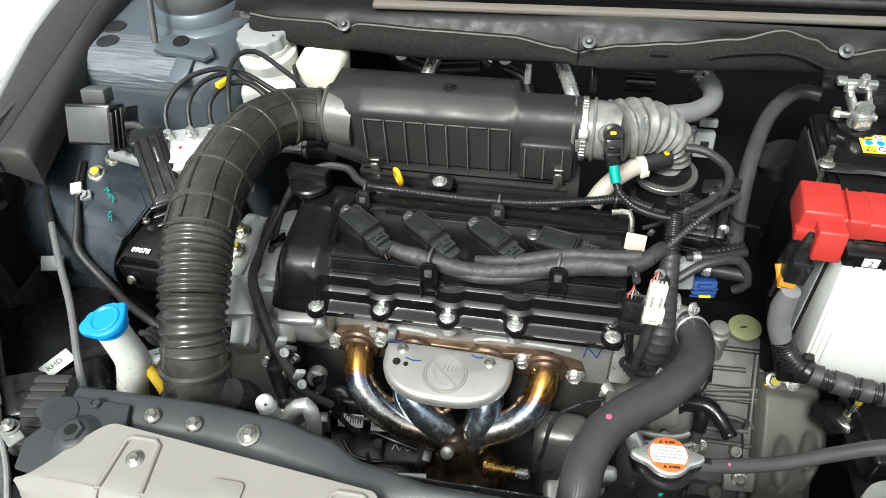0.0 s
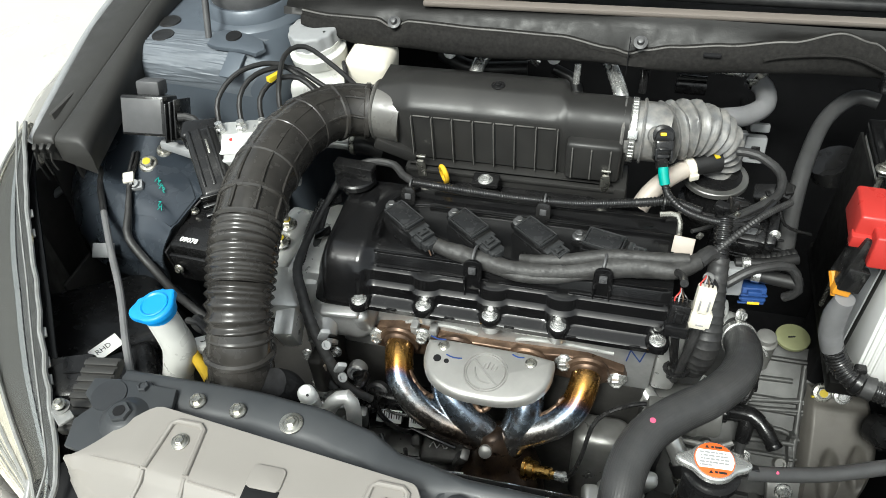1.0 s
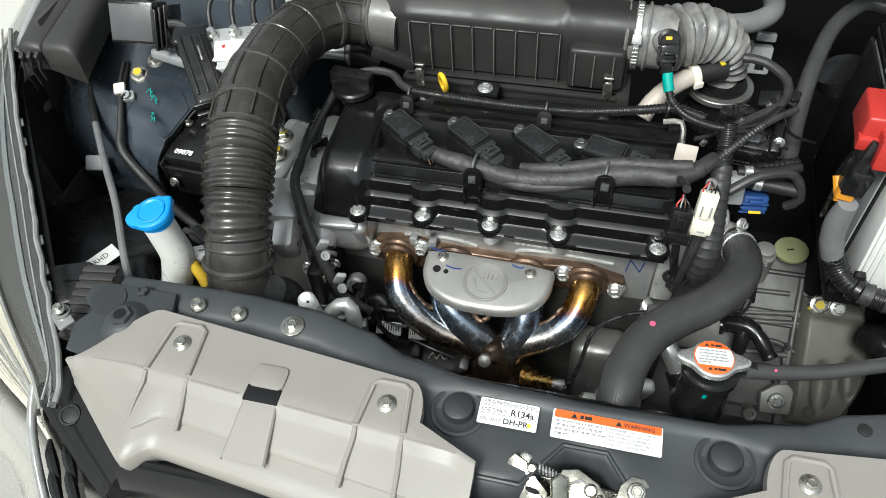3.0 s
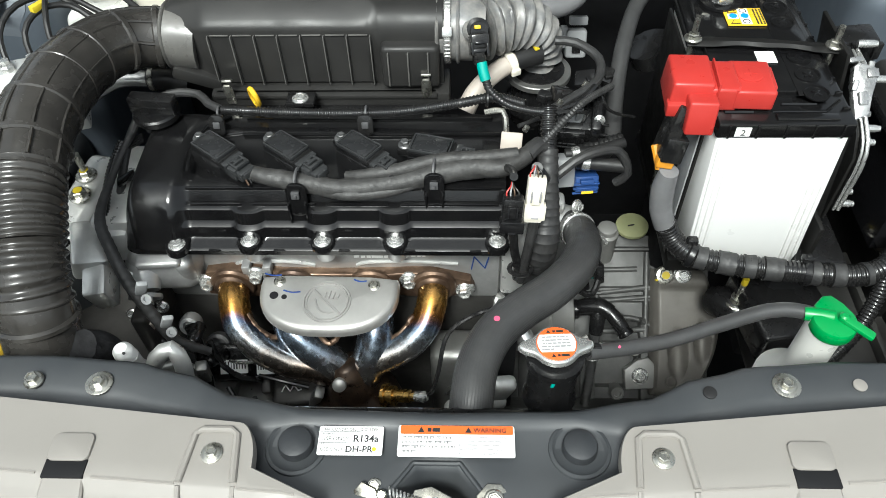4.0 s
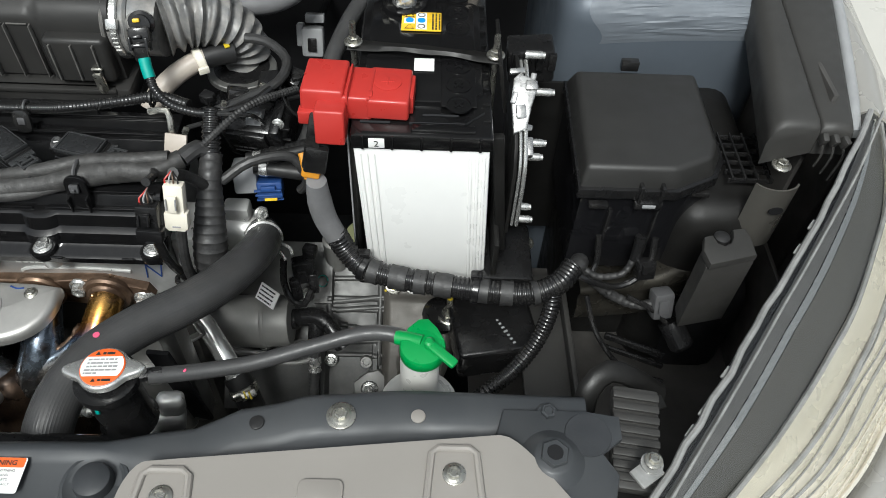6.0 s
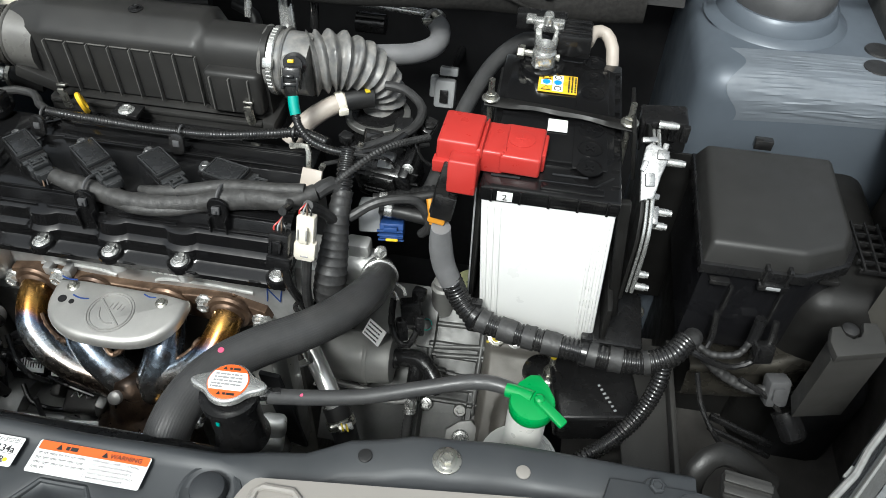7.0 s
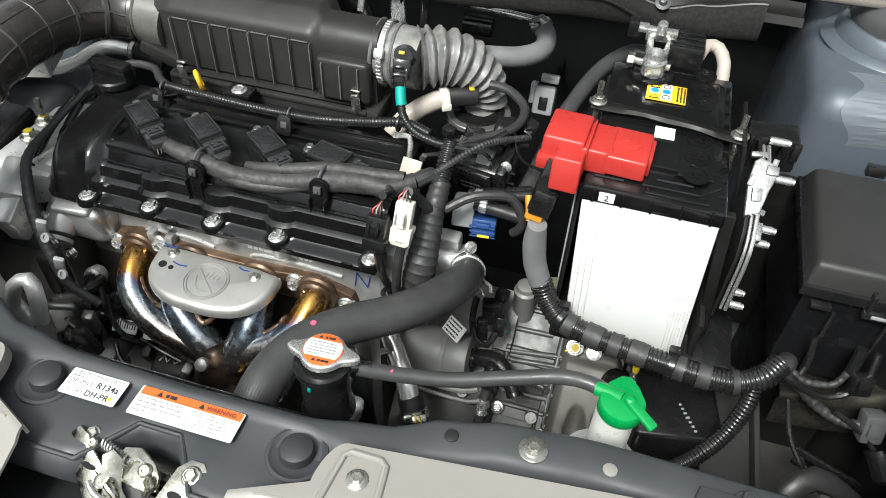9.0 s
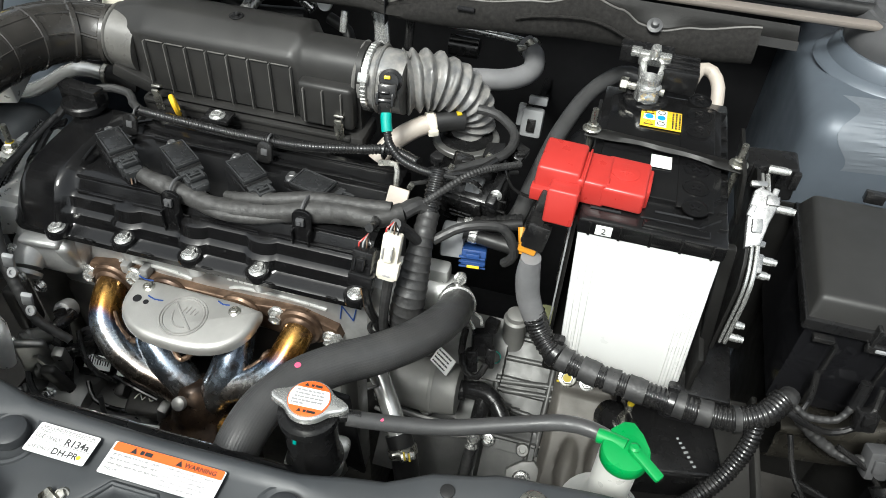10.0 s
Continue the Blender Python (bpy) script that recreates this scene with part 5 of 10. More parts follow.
def coil(at, turn):
    th = thing("ignition_coil", "black plastic ignition coil with locked connector", "ignition coil", at, "ignition coils")
    m = pose(*at, 0, 0, turn)

    def blk(bm, p, s, bev=0.0015, rot=(0, 0, 0)):
        b2 = B()
        box(b2, p, s, bev, rot)
        put(b2, b2.verts, m)
        me = bpy.data.meshes.new("t")
        b2.to_mesh(me)
        b2.free()
        bm.from_mesh(me)
        bpy.data.meshes.remove(me)
        return bm
    part("coil_body", blk(blk(blk(blk(B(), (0.001, 0, -0.014), (0.050, 0.032, 0.028), 0.003), (0.002, 0, 0.002), (0.047, 0.029, 0.008), 0.0012), (-0.030, 0.004, -0.008), (0.018, 0.016, 0.010), 0.003), (0.026, 0, -0.002), (0.006, 0.027, 0.014), 0.001), BLACK, th)
    frame_bar = B()
    for p, d in (((-0.0205, 0, 0.0080), (0.0024, 0.0275, 0.0042)), ((0.0230, 0, 0.0085), (0.0016, 0.0275, 0.0046)), ((0.001, -0.0130, 0.0080), (0.042, 0.0020, 0.0042)), ((0.001, 0.0130, 0.0085), (0.042, 0.0016, 0.0046))):
        blk(frame_bar, p, d, 0.0009)
    part("lid_frame", frame_bar, LID_EDGE, th)
    part("lid", blk(B(), (0.001, 0, 0.0085), (0.040, 0.0235, 0.0034), 0.0012), COIL_LID, th)
    conn = part("connector", blk(blk(blk(blk(B(), (0.036, 0, -0.005), (0.022, 0.024, 0.015), 0.002), (0.049, 0, -0.006), (0.012, 0.020, 0.012), 0.002), (0.031, 0, 0.003), (0.008, 0.027, 0.004), 0.001), (0.055, 0, -0.006), (0.004, 0.014, 0.010), 0.001), LID_EDGE, th)
    for dy in (-0.0075, 0.0075):
        part("lock_arm", blk(B(), (0.041, dy, 0.0045), (0.016, 0.0026, 0.004), 0.0006), LID_EDGE, conn)
    part("lock_tab", blk(blk(blk(B(), (0.047, 0, 0.0045), (0.0035, 0.017, 0.0045), 0.0008), (0.040, 0, 0.0040), (0.0030, 0.014, 0.004), 0.0008), (0.036, 0, 0.0035), (0.006, 0.006, 0.004), 0.0008), LID_EDGE, conn)
    bolt(m @ Vector((-0.031, 0.004, -0.002)), (0, 0, 1), r=0.0046, h=0.007, parent=th, material=DULL_BOLT)
    bm = B()
    lathe(bm, [(0.017, -0.03), (0.017, 0), (0.02, 0.004)], m @ pose(0, 0, -0.028), 24)
    part("stem", bm, RUBBER, th)
    for k in (-1, 0, 1):
        bm = B()
        a, b = m @ Vector((0.050, 0.004 * k, -0.006)), m @ Vector((0.062, 0.004 * k - 0.004, -0.012))
        tube(bm, [a, (a + b) / 2 + Vector((0, 0, 0.001)), b], 0.0011, n=6)
        part("wire", bm, (RUSTY, LOOM, LOOM)[k + 1], th)
    return th


for k in range(3):
    coil((-0.122 + 0.081 * k, 0.625, 0.824), -37)
coil((0.120, 0.622, 0.826), -14)

CLOTH = mat("worn_cloth_tape", (0.030, 0.0295, 0.029), 0.56, var=0.5, scale=90, bump=0.9, bscale=500, dust=0.06)
loom = thing("coil_harness", "cloth-taped wiring harness along the ignition coils", "wiring", (0.05, 0.59, 0.80), "wiring harnesses")
rng = random.Random(2)
bm = B()
tube(bm, [(-0.085, 0.604, 0.812), (-0.066, 0.595, 0.814), (-0.03, 0.589, 0.811), (0.01, 0.583, 0.808), (0.047, 0.583, 0.807), (0.09, 0.588, 0.812), (0.14, 0.596, 0.820), (0.17, 0.596, 0.825), (0.20, 0.594, 0.827), (0.225, 0.61, 0.83)],
     [0.0085, 0.010, 0.011, 0.0105, 0.012, 0.011, 0.013, 0.013, 0.010, 0.010], n=20, ridge=(0.0105, 0.0002, 3))
for v in bm.verts:
    v.co += Vector((0, 0, 1)) * 0.0007 * noise.noise(v.co * 150) + Vector((0, 1, 0)) * 0.0014 * noise.noise(v.co * 60)
part("taped_cable", bm, CLOTH, loom, angle=50)
for pts, r in (([(0.028, 0.597, 0.812), (0.05, 0.592, 0.818), (0.085, 0.594, 0.823), (0.13, 0.603, 0.829), (0.18, 0.603, 0.834), (0.215, 0.606, 0.836)], [0.005, 0.0075, 0.008, 0.008, 0.0075, 0.007]), ([(0.0, 0.580, 0.804), (0.03, 0.574, 0.805), (0.07, 0.577, 0.806), (0.11, 0.584, 0.812)], [0.005, 0.0065, 0.006, 0.004])):
    part("taped_branch", tube(B(), pts, r, n=14, ridge=(0.014, 0.0003, 5)), CLOTH, loom, angle=50)
for x, z, y in ((-0.024, 0.815, 0.586), (0.125, 0.822, 0.594)):
    bm = B()
    tube(bm, [(x + 0.0128 * math.cos(a) * 0.1, y + 0.0138 * math.cos(a), z + 0.0138 * math.sin(a)) for a in [k * math.pi / 8 for k in range(17)]], 0.0018, n=6, smooth=False)
    part("cable_tie", bm, DARK_GREY, loom)
    bm = B()
    prism(bm, rounded(0.022, 0.042, 0.009, cx=0, cy=0), 0.004, pose(x, y - 0.016, z - 0.012, 80, 0, 0), 0.001)
    box(bm, (x - 0.009, y - 0.020, z - 0.028), (0.002, 0.012, 0.03), 0.0005)
    box(bm, (x + 0.009, y - 0.020, z - 0.028), (0.002, 0.012, 0.03), 0.0005)
    part("clip_bracket", bm, COVER_BLACK, loom)
    bm = B()
    box(bm, (x, y - 0.021, z - 0.002), (0.009, 0.004, 0.009), 0.001, (-10, 0, 0))
    box(bm, (x, y - 0.024, z - 0.002), (0.004, 0.003, 0.004), 0.001, (-10, 0, 0))
    part("clip_head", bm, DARK_GREY, loom)

th = thing("intake_harness", "glossy black corrugated wiring loom across the engine", "wiring", (0.03, 0.68, 0.82), "wiring harnesses")
bm = B()
tube(bm, [(-0.128, 0.686, 0.832), (-0.09, 0.683, 0.832), (0.0, 0.681, 0.830), (0.08, 0.680, 0.833), (0.15, 0.680, 0.845), (0.19, 0.680, 0.853), (0.225, 0.668, 0.853)], 0.0048, n=12, ridge=(0.0042, 0.0014))
part("corrugated_tube", bm, LOOM, th, angle=80)
bm = B()
tube(bm, [(-0.232, 0.56, 0.755), (-0.238, 0.60, 0.775), (-0.238, 0.65, 0.80), (-0.225, 0.69, 0.822), (-0.195, 0.715, 0.832), (-0.16, 0.715, 0.832), (-0.145, 0.70, 0.830), (-0.125, 0.686, 0.832)], 0.0052, n=10)
part("taped_branch", bm, TAPE, th)
for x in (-0.127, 0.044):
    bm = B()
    prism(bm, rounded(0.018, 0.026, 0.007), 0.004, pose(x, 0.666, 0.826, 75, 0, 0), 0.001)
    part("clip_bracket", bm, LOOM, th)
    bm = B()
    box(bm, (x, 0.6625, 0.828), (0.008, 0.003, 0.008), 0.001, (-15, 0, 0))
    part("clip_head", bm, DARK_GREY, th)
    bm = B()
    tube(bm, [(x, 0.681 + 0.0078 * math.cos(a), 0.831 + 0.0078 * math.sin(a)) for a in [k * math.pi / 6 for k in range(13)]], 0.0014, n=6, smooth=False)
    part("cable_tie", bm, DARK_GREY, th)
bm = B()
tube(bm, [(0.183, 0.680 + 0.0085 * math.cos(a), 0.851 + 0.0085 * math.sin(a)) for a in [k * math.pi / 6 for k in range(13)]], 0.002, n=6, smooth=False)
part("cable_tie", bm, LOOM, th)

# timing-side harness
th = thing("timing_side_harness", "wrapped wiring harness down the timing side of the engine", "wiring", (-0.235, 0.6, 0.65), "wiring harnesses")
bm = B()
tube(bm, [(-0.232, 0.665, 0.815), (-0.240, 0.61, 0.802), (-0.242, 0.555, 0.79), (-0.228, 0.525, 0.77), (-0.210, 0.500, 0.74), (-0.189, 0.483, 0.70), (-0.172, 0.474, 0.67), (-0.142, 0.478, 0.64)], [0.0035, 0.004, 0.005, 0.0065, 0.007, 0.0068, 0.006, 0.005], n=14, ridge=(0.0085, 0.0004, 3))
part("taped_cable", bm, TAPE, th)
bm = B()
tube(bm, [(-0.240, 0.652, 0.812), (-0.246, 0.62, 0.80), (-0.247, 0.585, 0.785), (-0.244, 0.555, 0.772)], 0.0042, n=12, ridge=(0.0042, 0.0014))
part("corrugated_tube", bm, LOOM, th, angle=80)
for p in ((-0.194, 0.492, 0.742), (-0.174, 0.476, 0.702)):
    bm = B()
    box(bm, p, (0.012, 0.006, 0.034), 0.002, (20, 20, 20))
    lathe(bm, [(0.006, 0), (0.006, 0.003), (0.003, 0.003), (0.003, 0.001)], aim((p[0] + 0.004, p[1] - 0.004, p[2] - 0.012), (0, -0.8, 0.6)), 16)
    part("fixing_clip", bm, GREY_PLASTIC, th)
bm = B()
box(bm, (-0.211, 0.496, 0.655), (0.010, 0.004, 0.05), 0.001, (10, 8, 0))
part("tag", bm, BEIGE_HOSE, th)
for p in ((-0.228, 0.66, 0.806), (-0.231, 0.615, 0.79)):
    bm = B()
    box(bm, p, (0.022, 0.014, 0.004), 0.001, (0, -20, 20))
    part("clip_bracket", bm, COVER_BLACK, th)

# exhaust
ex = thing("exhaust_manifold", "four-branch tubular exhaust manifold with bronze and blue heat tint", "exhaust manifold", (0.0, 0.5, 0.5))
bm = B()
outl = [(-0.155, -0.022), (-0.16, 0.0), (-0.15, 0.020), (-0.12, 0.026), (-0.095, 0.024), (-0.06, 0.018), (0.0, 0.0165), (0.06, 0.018), (0.095, 0.020), (0.12, 0.020), (0.165, 0.006), (0.17, -0.01), (0.14, -0.026), (0.10, -0.026), (0.06, -0.02), (-0.06, -0.02), (-0.10, -0.028)]
prism(bm, outl, 0.014, pose(0.0, 0.567, 0.674, 90, 0, 0), 0.003)
part("flange", bm, RUSTY, ex, "heat-browned steel flange")
BRANCHES = (("outer_branch", TINTED, [(-0.121, 0.570, 0.675), (-0.120, 0.55, 0.674), (-0.116, 0.527, 0.668), (-0.109, 0.506, 0.655), (-0.095, 0.493, 0.643), (-0.078, 0.484, 0.632), (-0.051, 0.477, 0.620), (-0.02, 0.474, 0.612), (0.008, 0.471, 0.604)]),
            ("outer_branch", TINTED, [(0.121, 0.570, 0.675), (0.121, 0.55, 0.673), (0.119, 0.530, 0.666), (0.112, 0.511, 0.653), (0.099, 0.498, 0.641), (0.082, 0.489, 0.630), (0.052, 0.481, 0.618), (0.026, 0.474, 0.608), (0.014, 0.470, 0.60)]),
            ("inner_branch", BLUED, [(-0.046, 0.555, 0.668), (-0.05, 0.53, 0.665), (-0.048, 0.508, 0.652), (-0.034, 0.495, 0.640), (-0.018, 0.486, 0.628), (0.004, 0.476, 0.611), (0.016, 0.468, 0.592)]),
            ("inner_branch", BLUED, [(0.046, 0.555, 0.668), (0.052, 0.53, 0.662), (0.053, 0.51, 0.648), (0.050, 0.492, 0.630), (0.040, 0.476, 0.607), (0.028, 0.465, 0.585)]))
for name, material, pts in BRANCHES:
    bm = B()
    tube(bm, pts, 0.0185 if material is TINTED else [0.018, 0.0195, 0.0215, 0.022, 0.0215, 0.0205], step=0.005, n=28)
    part(name, bm, material, ex, angle=80)
for x in (-0.121, 0.121):
    bm = B()
    lathe(bm, [(0.0195, 0.0), (0.0215, 0.003), (0.0205, 0.006), (0.0178, 0.008)], aim((x, 0.552, 0.674), (0, -1, -0.1)), 28)
    part("weld", bm, RUSTY, ex)
# brown weld seams where the branches meet
rng = random.Random(17)
for pts in ([(-0.098, 0.512, 0.668), (-0.085, 0.50, 0.655), (-0.066, 0.494, 0.646), (-0.052, 0.502, 0.652)], [(0.098, 0.514, 0.666), (0.086, 0.502, 0.652), (0.068, 0.496, 0.642), (0.054, 0.504, 0.648)], [(-0.016, 0.497, 0.666), (-0.008, 0.488, 0.655), (0.0, 0.484, 0.650), (0.008, 0.487, 0.653), (0.013, 0.496, 0.661)], [(0.016, 0.455, 0.620), (0.022, 0.450, 0.608), (0.030, 0.449, 0.596)]):
    bm = B()
    line = smooth_path(pts, 0.003)
    tube(bm, [p + Vector((rng.uniform(-0.0008, 0.0008), rng.uniform(-0.0008, 0.0008), rng.uniform(-0.0008, 0.0008))) for p in line], 0.0034, n=8, smooth=False)
    part("weld_bead", bm, RUSTY, ex, angle=20)
bm = B()
tube(bm, [(0.012, 0.478, 0.622), (0.017, 0.473, 0.610), (0.021, 0.467, 0.594), (0.024, 0.460, 0.570)], [0.018, 0.027, 0.029, 0.026], step=0.005, n=28)
part("collector", bm, DARK_BROWN_STEEL, ex, angle=80)
bm = B()
lathe(bm, [(0.020, 0.062), (0.027, 0.052), (0.029, 0.042), (0.033, 0.036), (0.045, 0.027), (0.055, 0.014), (0.058, 0.0), (0.058, -0.22), (0.05, -0.24)], aim((0.026, 0.458, 0.550), (-0.10, 0.10, 1)), 36)
part("catalyst", bm, DARK_BROWN_STEEL, ex, "rust-brown catalytic converter shell")
bm = B()
lathe(bm, [(0.007, -0.01), (0.0085, 0.0), (0.008, 0.005), (0.005, 0.007), (0, 0.0075)], aim((0.0125, 0.448, 0.618), (0, -0.75, 0.65)), 16)
part("plug_boss", bm, SHIELD, ex)
for x in (-0.121, -0.046, 0.046, 0.121):
    bm = B()
    lathe(bm, [(0.027, 0), (0.0275, 0.004), (0.0255, 0.007), (0.022, 0.008)], aim((x, 0.5545, 0.674), (0, -1, 0)), 28)
    part("port_collar", bm, RUSTY, ex)
for x, z in ((-0.152, 0.676), (0.158, 0.664), (0.092, 0.682), (-0.09, 0.69)):
    bolt((x, 0.556, z), (0, -1, 0), r=0.0075, h=0.012, parent=ex, material=STEEL)
sensor = thing("oxygen_sensor", "brass and steel oxygen sensor screwed into the catalyst", "sensor", (0.062, 0.453, 0.56))
bm = B()
lathe(bm, [(0.015, 0), (0.015, 0.004), (0.012, 0.004), (0.012, 0.014), (0.008, 0.014), (0.008, 0.034), (0.006, 0.036), (0.006, 0.05)], aim((0.062, 0.453, 0.585), (1, -0.2, 0.3)), 20)
part("sensor_body", bm, mat("brassy_steel", (0.42, 0.26, 0.08), 0.28, 0.95, var=0.1, scale=60), sensor)
bm = B()
tube(bm, [(0.108, 0.444, 0.599), (0.120, 0.446, 0.608), (0.128, 0.46, 0.63), (0.14, 0.49, 0.665), (0.18, 0.51, 0.68), (0.22, 0.51, 0.69)], 0.0028, n=8)
part("sensor_lead", bm, LOOM, sensor)
bm = B()
lathe(bm, [(0.006, 0), (0.007, 0.012), (0.004, 0.016)], aim((0.100, 0.445, 0.597), (1, -0.2, 0.3)), 14)
part("crimp", bm, STEEL, sensor)

shield = thing("heat_shield", "pale pressed-steel heat shield embossed with a no-touch sign", "heat shield", (0.0, 0.5, 0.69))
bm = B()
outl = [(-0.077, 0.544), (-0.079, 0.533)]
for k in range(1, 20):
    a = math.pi + math.pi * k / 20
    c, s = math.cos(a), math.sin(a)
    outl.append((0.002 + 0.081 * (abs(c) ** 0.75) * (1 if c > 0 else -1), 0.528 - 0.058 * abs(s) ** 0.9))
outl += [(0.083, 0.535), (0.081, 0.541), (0.05, 0.545), (-0.05, 0.547)]
prism(bm, outl, 0.014, pose(0, 0, 0.6905, 0, 0, 0), 0.008, seg=4)
part("pressing", bm, SHIELD, shield)
bm = B()
for r in (0.0265, 0.0235):
    tube(bm, [(0.002 + r * math.cos(a), 0.508 + r * math.sin(a), 0.7047) for a in [2 * math.pi * k / 40 for k in range(41)]], 0.0011, n=6, smooth=False)
tube(bm, [(-0.015, 0.524, 0.7047), (0.019, 0.491, 0.7047)], 0.0013, n=6, smooth=False)
for k in range(4):
    tube(bm, [(-0.002 + 0.005 * k, 0.512, 0.7045), (0.0 + 0.005 * k, 0.522 - 0.002 * abs(k - 1), 0.7045)], 0.0012, n=6, smooth=False)
tube(bm, [(-0.012, 0.512, 0.7045), (-0.008, 0.500, 0.7045), (0.0, 0.494, 0.7045), (0.010, 0.494, 0.7045)], 0.0012, n=6)
part("embossed_sign", bm, SHIELD, shield)
for x, y in ((-0.056, 0.535), (0.054, 0.530)):
    bolt((x, y, 0.704), r=0.0042, h=0.005, parent=shield, material=ZINC)
for x, y, r in ((-0.060, 0.516, 0.005), (-0.048, 0.514, 0.0032)):
    bm = B()
    lathe(bm, [(r, 0), (r, 0.0006), (0, 0.0006)], pose(x, y, 0.7044), 18)
    part("hole", bm, DARK_BOX, shield)
for x0, x1, y in ((-0.05, -0.03, 0.523), (0.030, 0.045, 0.538), (-0.075, -0.055, 0.546)):
    bm = B()
    tube(bm, [(x0, y, 0.7046), ((x0 + x1) / 2, y - 0.003, 0.7048), (x1, y - 0.002, 0.7046)], 0.0009, n=5)
    part("marker_line", bm, BLUE_INK, shield)

shield.location.z -= 0.004
shield.rotation_euler = (radians(5), 0, 0)

# air box
ab = thing("air_filter_box", "black ribbed plastic air filter box with bolted lid", "air box", (0.0, 0.8, 0.80))
bm = B()
rows = []
for i in range(61):
    x = lerp(-0.19, 0.132, i / 60)
    left = max(0.0, (-0.145 - x) / 0.045)
    right = 1.0 if x > 0.056 else max(0.0, (x - 0.05) / 0.006)
    zt = lerp(0.906, 0.900, left)
    yf = 0.744 + 0.012 * left
    p0 = [(yf + 0.004, 0.824 + 0.02 * left), (yf, 0.828 + 0.02 * left), (yf - 0.001, zt - 0.008), (yf + 0.002, zt - 0.002), (yf + 0.008, zt + 0.003), (0.768, 0.922 - 0.01 * left), (0.775, 0.9245 - 0.01 * left), (0.80, 0.924 - 0.012 * left), (0.83, 0.91), (0.85, 0.88), (0.855, 0.82)]
    p1 = [(0.745, 0.824), (0.744, 0.85), (0.742, 0.872), (0.742, 0.88), (0.743, 0.898), (0.752, 0.912), (0.765, 0.9185), (0.785, 0.919), (0.81, 0.905), (0.82, 0.87), (0.825, 0.82)]
    rows.append([(x, lerp(a[0], b[0], right), lerp(a[1], b[1], right)) for a, b in zip(p0, p1)])
g = grid_surface(bm, rows)
bm.faces.new(g[0])
bm.faces.new(g[-1])
part("lid", bm, BOX_BLACK, ab, angle=40)
for k in range(8):
    bm = B()
    x = -0.139 + 0.0268 * k
    box(bm, (x, 0.7415, 0.861), (0.0013, 0.008, 0.066), 0.0004)
    part("rib", bm, RIB_LIT, ab)
    if k < 7:
        bm = B()
        box(bm, (x + 0.013, 0.742, 0.894), (0.022, 0.002, 0.0012), 0.0004)
        part("cast_line", bm, RIB_LIT, ab)
bm = B()
box(bm, (0.094, 0.738, 0.858), (0.068, 0.022, 0.056), 0.006, seg=3)
part("resonator_step", bm, BOX_BLACK, ab)
for x in (0.069, 0.092, 0.115):
    bm = B()
    box(bm, (x, 0.7258, 0.858), (0.0018, 0.005, 0.045), 0.0006)
    part("rib", bm, RIB_LIT, ab)
bm = B()
box(bm, (-0.005, 0.752, 0.812), (0.29, 0.055, 0.024), 0.005, seg=2)
box(bm, (-0.165, 0.752, 0.836), (0.06, 0.03, 0.018), 0.004, (0, 20, 0))
box(bm, (-0.01, 0.728, 0.821), (0.27, 0.012, 0.006), 0.002)
part("lower_case", bm, BOX_BLACK, ab)
bm = B()
box(bm, (-0.02, 0.716, 0.790), (0.25, 0.05, 0.035), 0.008)
part("manifold_rail", bm, BLACK, ab)
bolt((-0.033, 0.780, 0.9245), r=0.004, h=0.004, parent=ab, material=BLACK, flange=2.2)
for x, y, z in ((-0.125, 0.722, 0.826), (0.112, 0.722, 0.834)):
    bm = B()
    box(bm, (x, y, z), (0.009, 0.004, 0.03), 0.0012, (8, 0, 0))
    box(bm, (x, y + 0.004, z + 0.017), (0.012, 0.008, 0.003), 0.001, (-20, 0, 0))
    tube(bm, [(x - 0.005, y - 0.001, z + 0.01), (x - 0.005, y + 0.002, z - 0.014), (x + 0.005, y + 0.002, z - 0.014), (x + 0.005, y - 0.001, z + 0.01)], 0.001, n=6, smooth=False)
    part("spring_clip", bm, ZINC, ab)
bm = B()
box(bm, (-0.036, 0.708, 0.829), (0.034, 0.024, 0.006), 0.002)
part("fixing_tab", bm, BLACK, ab)
bolt((-0.036, 0.706, 0.832), r=0.0065, h=0.005, parent=ab, material=STEEL, flange=1.5)

th = thing("dipstick", "oil dipstick with yellow finger loop", "dipstick", (-0.09, 0.705, 0.79))
bm = B()
tube(bm, [(-0.0895 - 0.0055 * math.cos(a), 0.704 + 0.0072 * math.cos(a) - 0.004 * math.sin(a), 0.836 + 0.0135 * math.sin(a)) for a in [2 * math.pi * k / 24 for k in range(25)]], 0.0032, n=8, smooth=False)
part("finger_loop", bm, YELLOW, th, "bright yellow finger loop")
bm = B()
tube(bm, [(-0.089, 0.708, 0.825), (-0.089, 0.712, 0.78)], 0.003, n=8)
part("tube", bm, BLACK, th)

# grey bellows to the throttle
bel = thing("intake_bellows", "dusty grey rubber intake bellows with worm-drive clamp", "air hose", (0.19, 0.77, 0.80))
bm = B()
tube(bm, [(0.128, 0.777, 0.878), (0.150, 0.777, 0.879), (0.182, 0.775, 0.879)], [0.036, 0.037, 0.036], n=32)
part("cuff", bm, GREY_RUBBER, bel)
bm = B()
tube(bm, [(0.176, 0.776, 0.880), (0.203, 0.790, 0.880), (0.226, 0.801, 0.869), (0.242, 0.810, 0.852), (0.250, 0.815, 0.83), (0.251, 0.812, 0.805)], [0.031, 0.0295, 0.027, 0.024, 0.023, 0.024], n=44, ridge=(0.0122, 0.0078, 0.95))
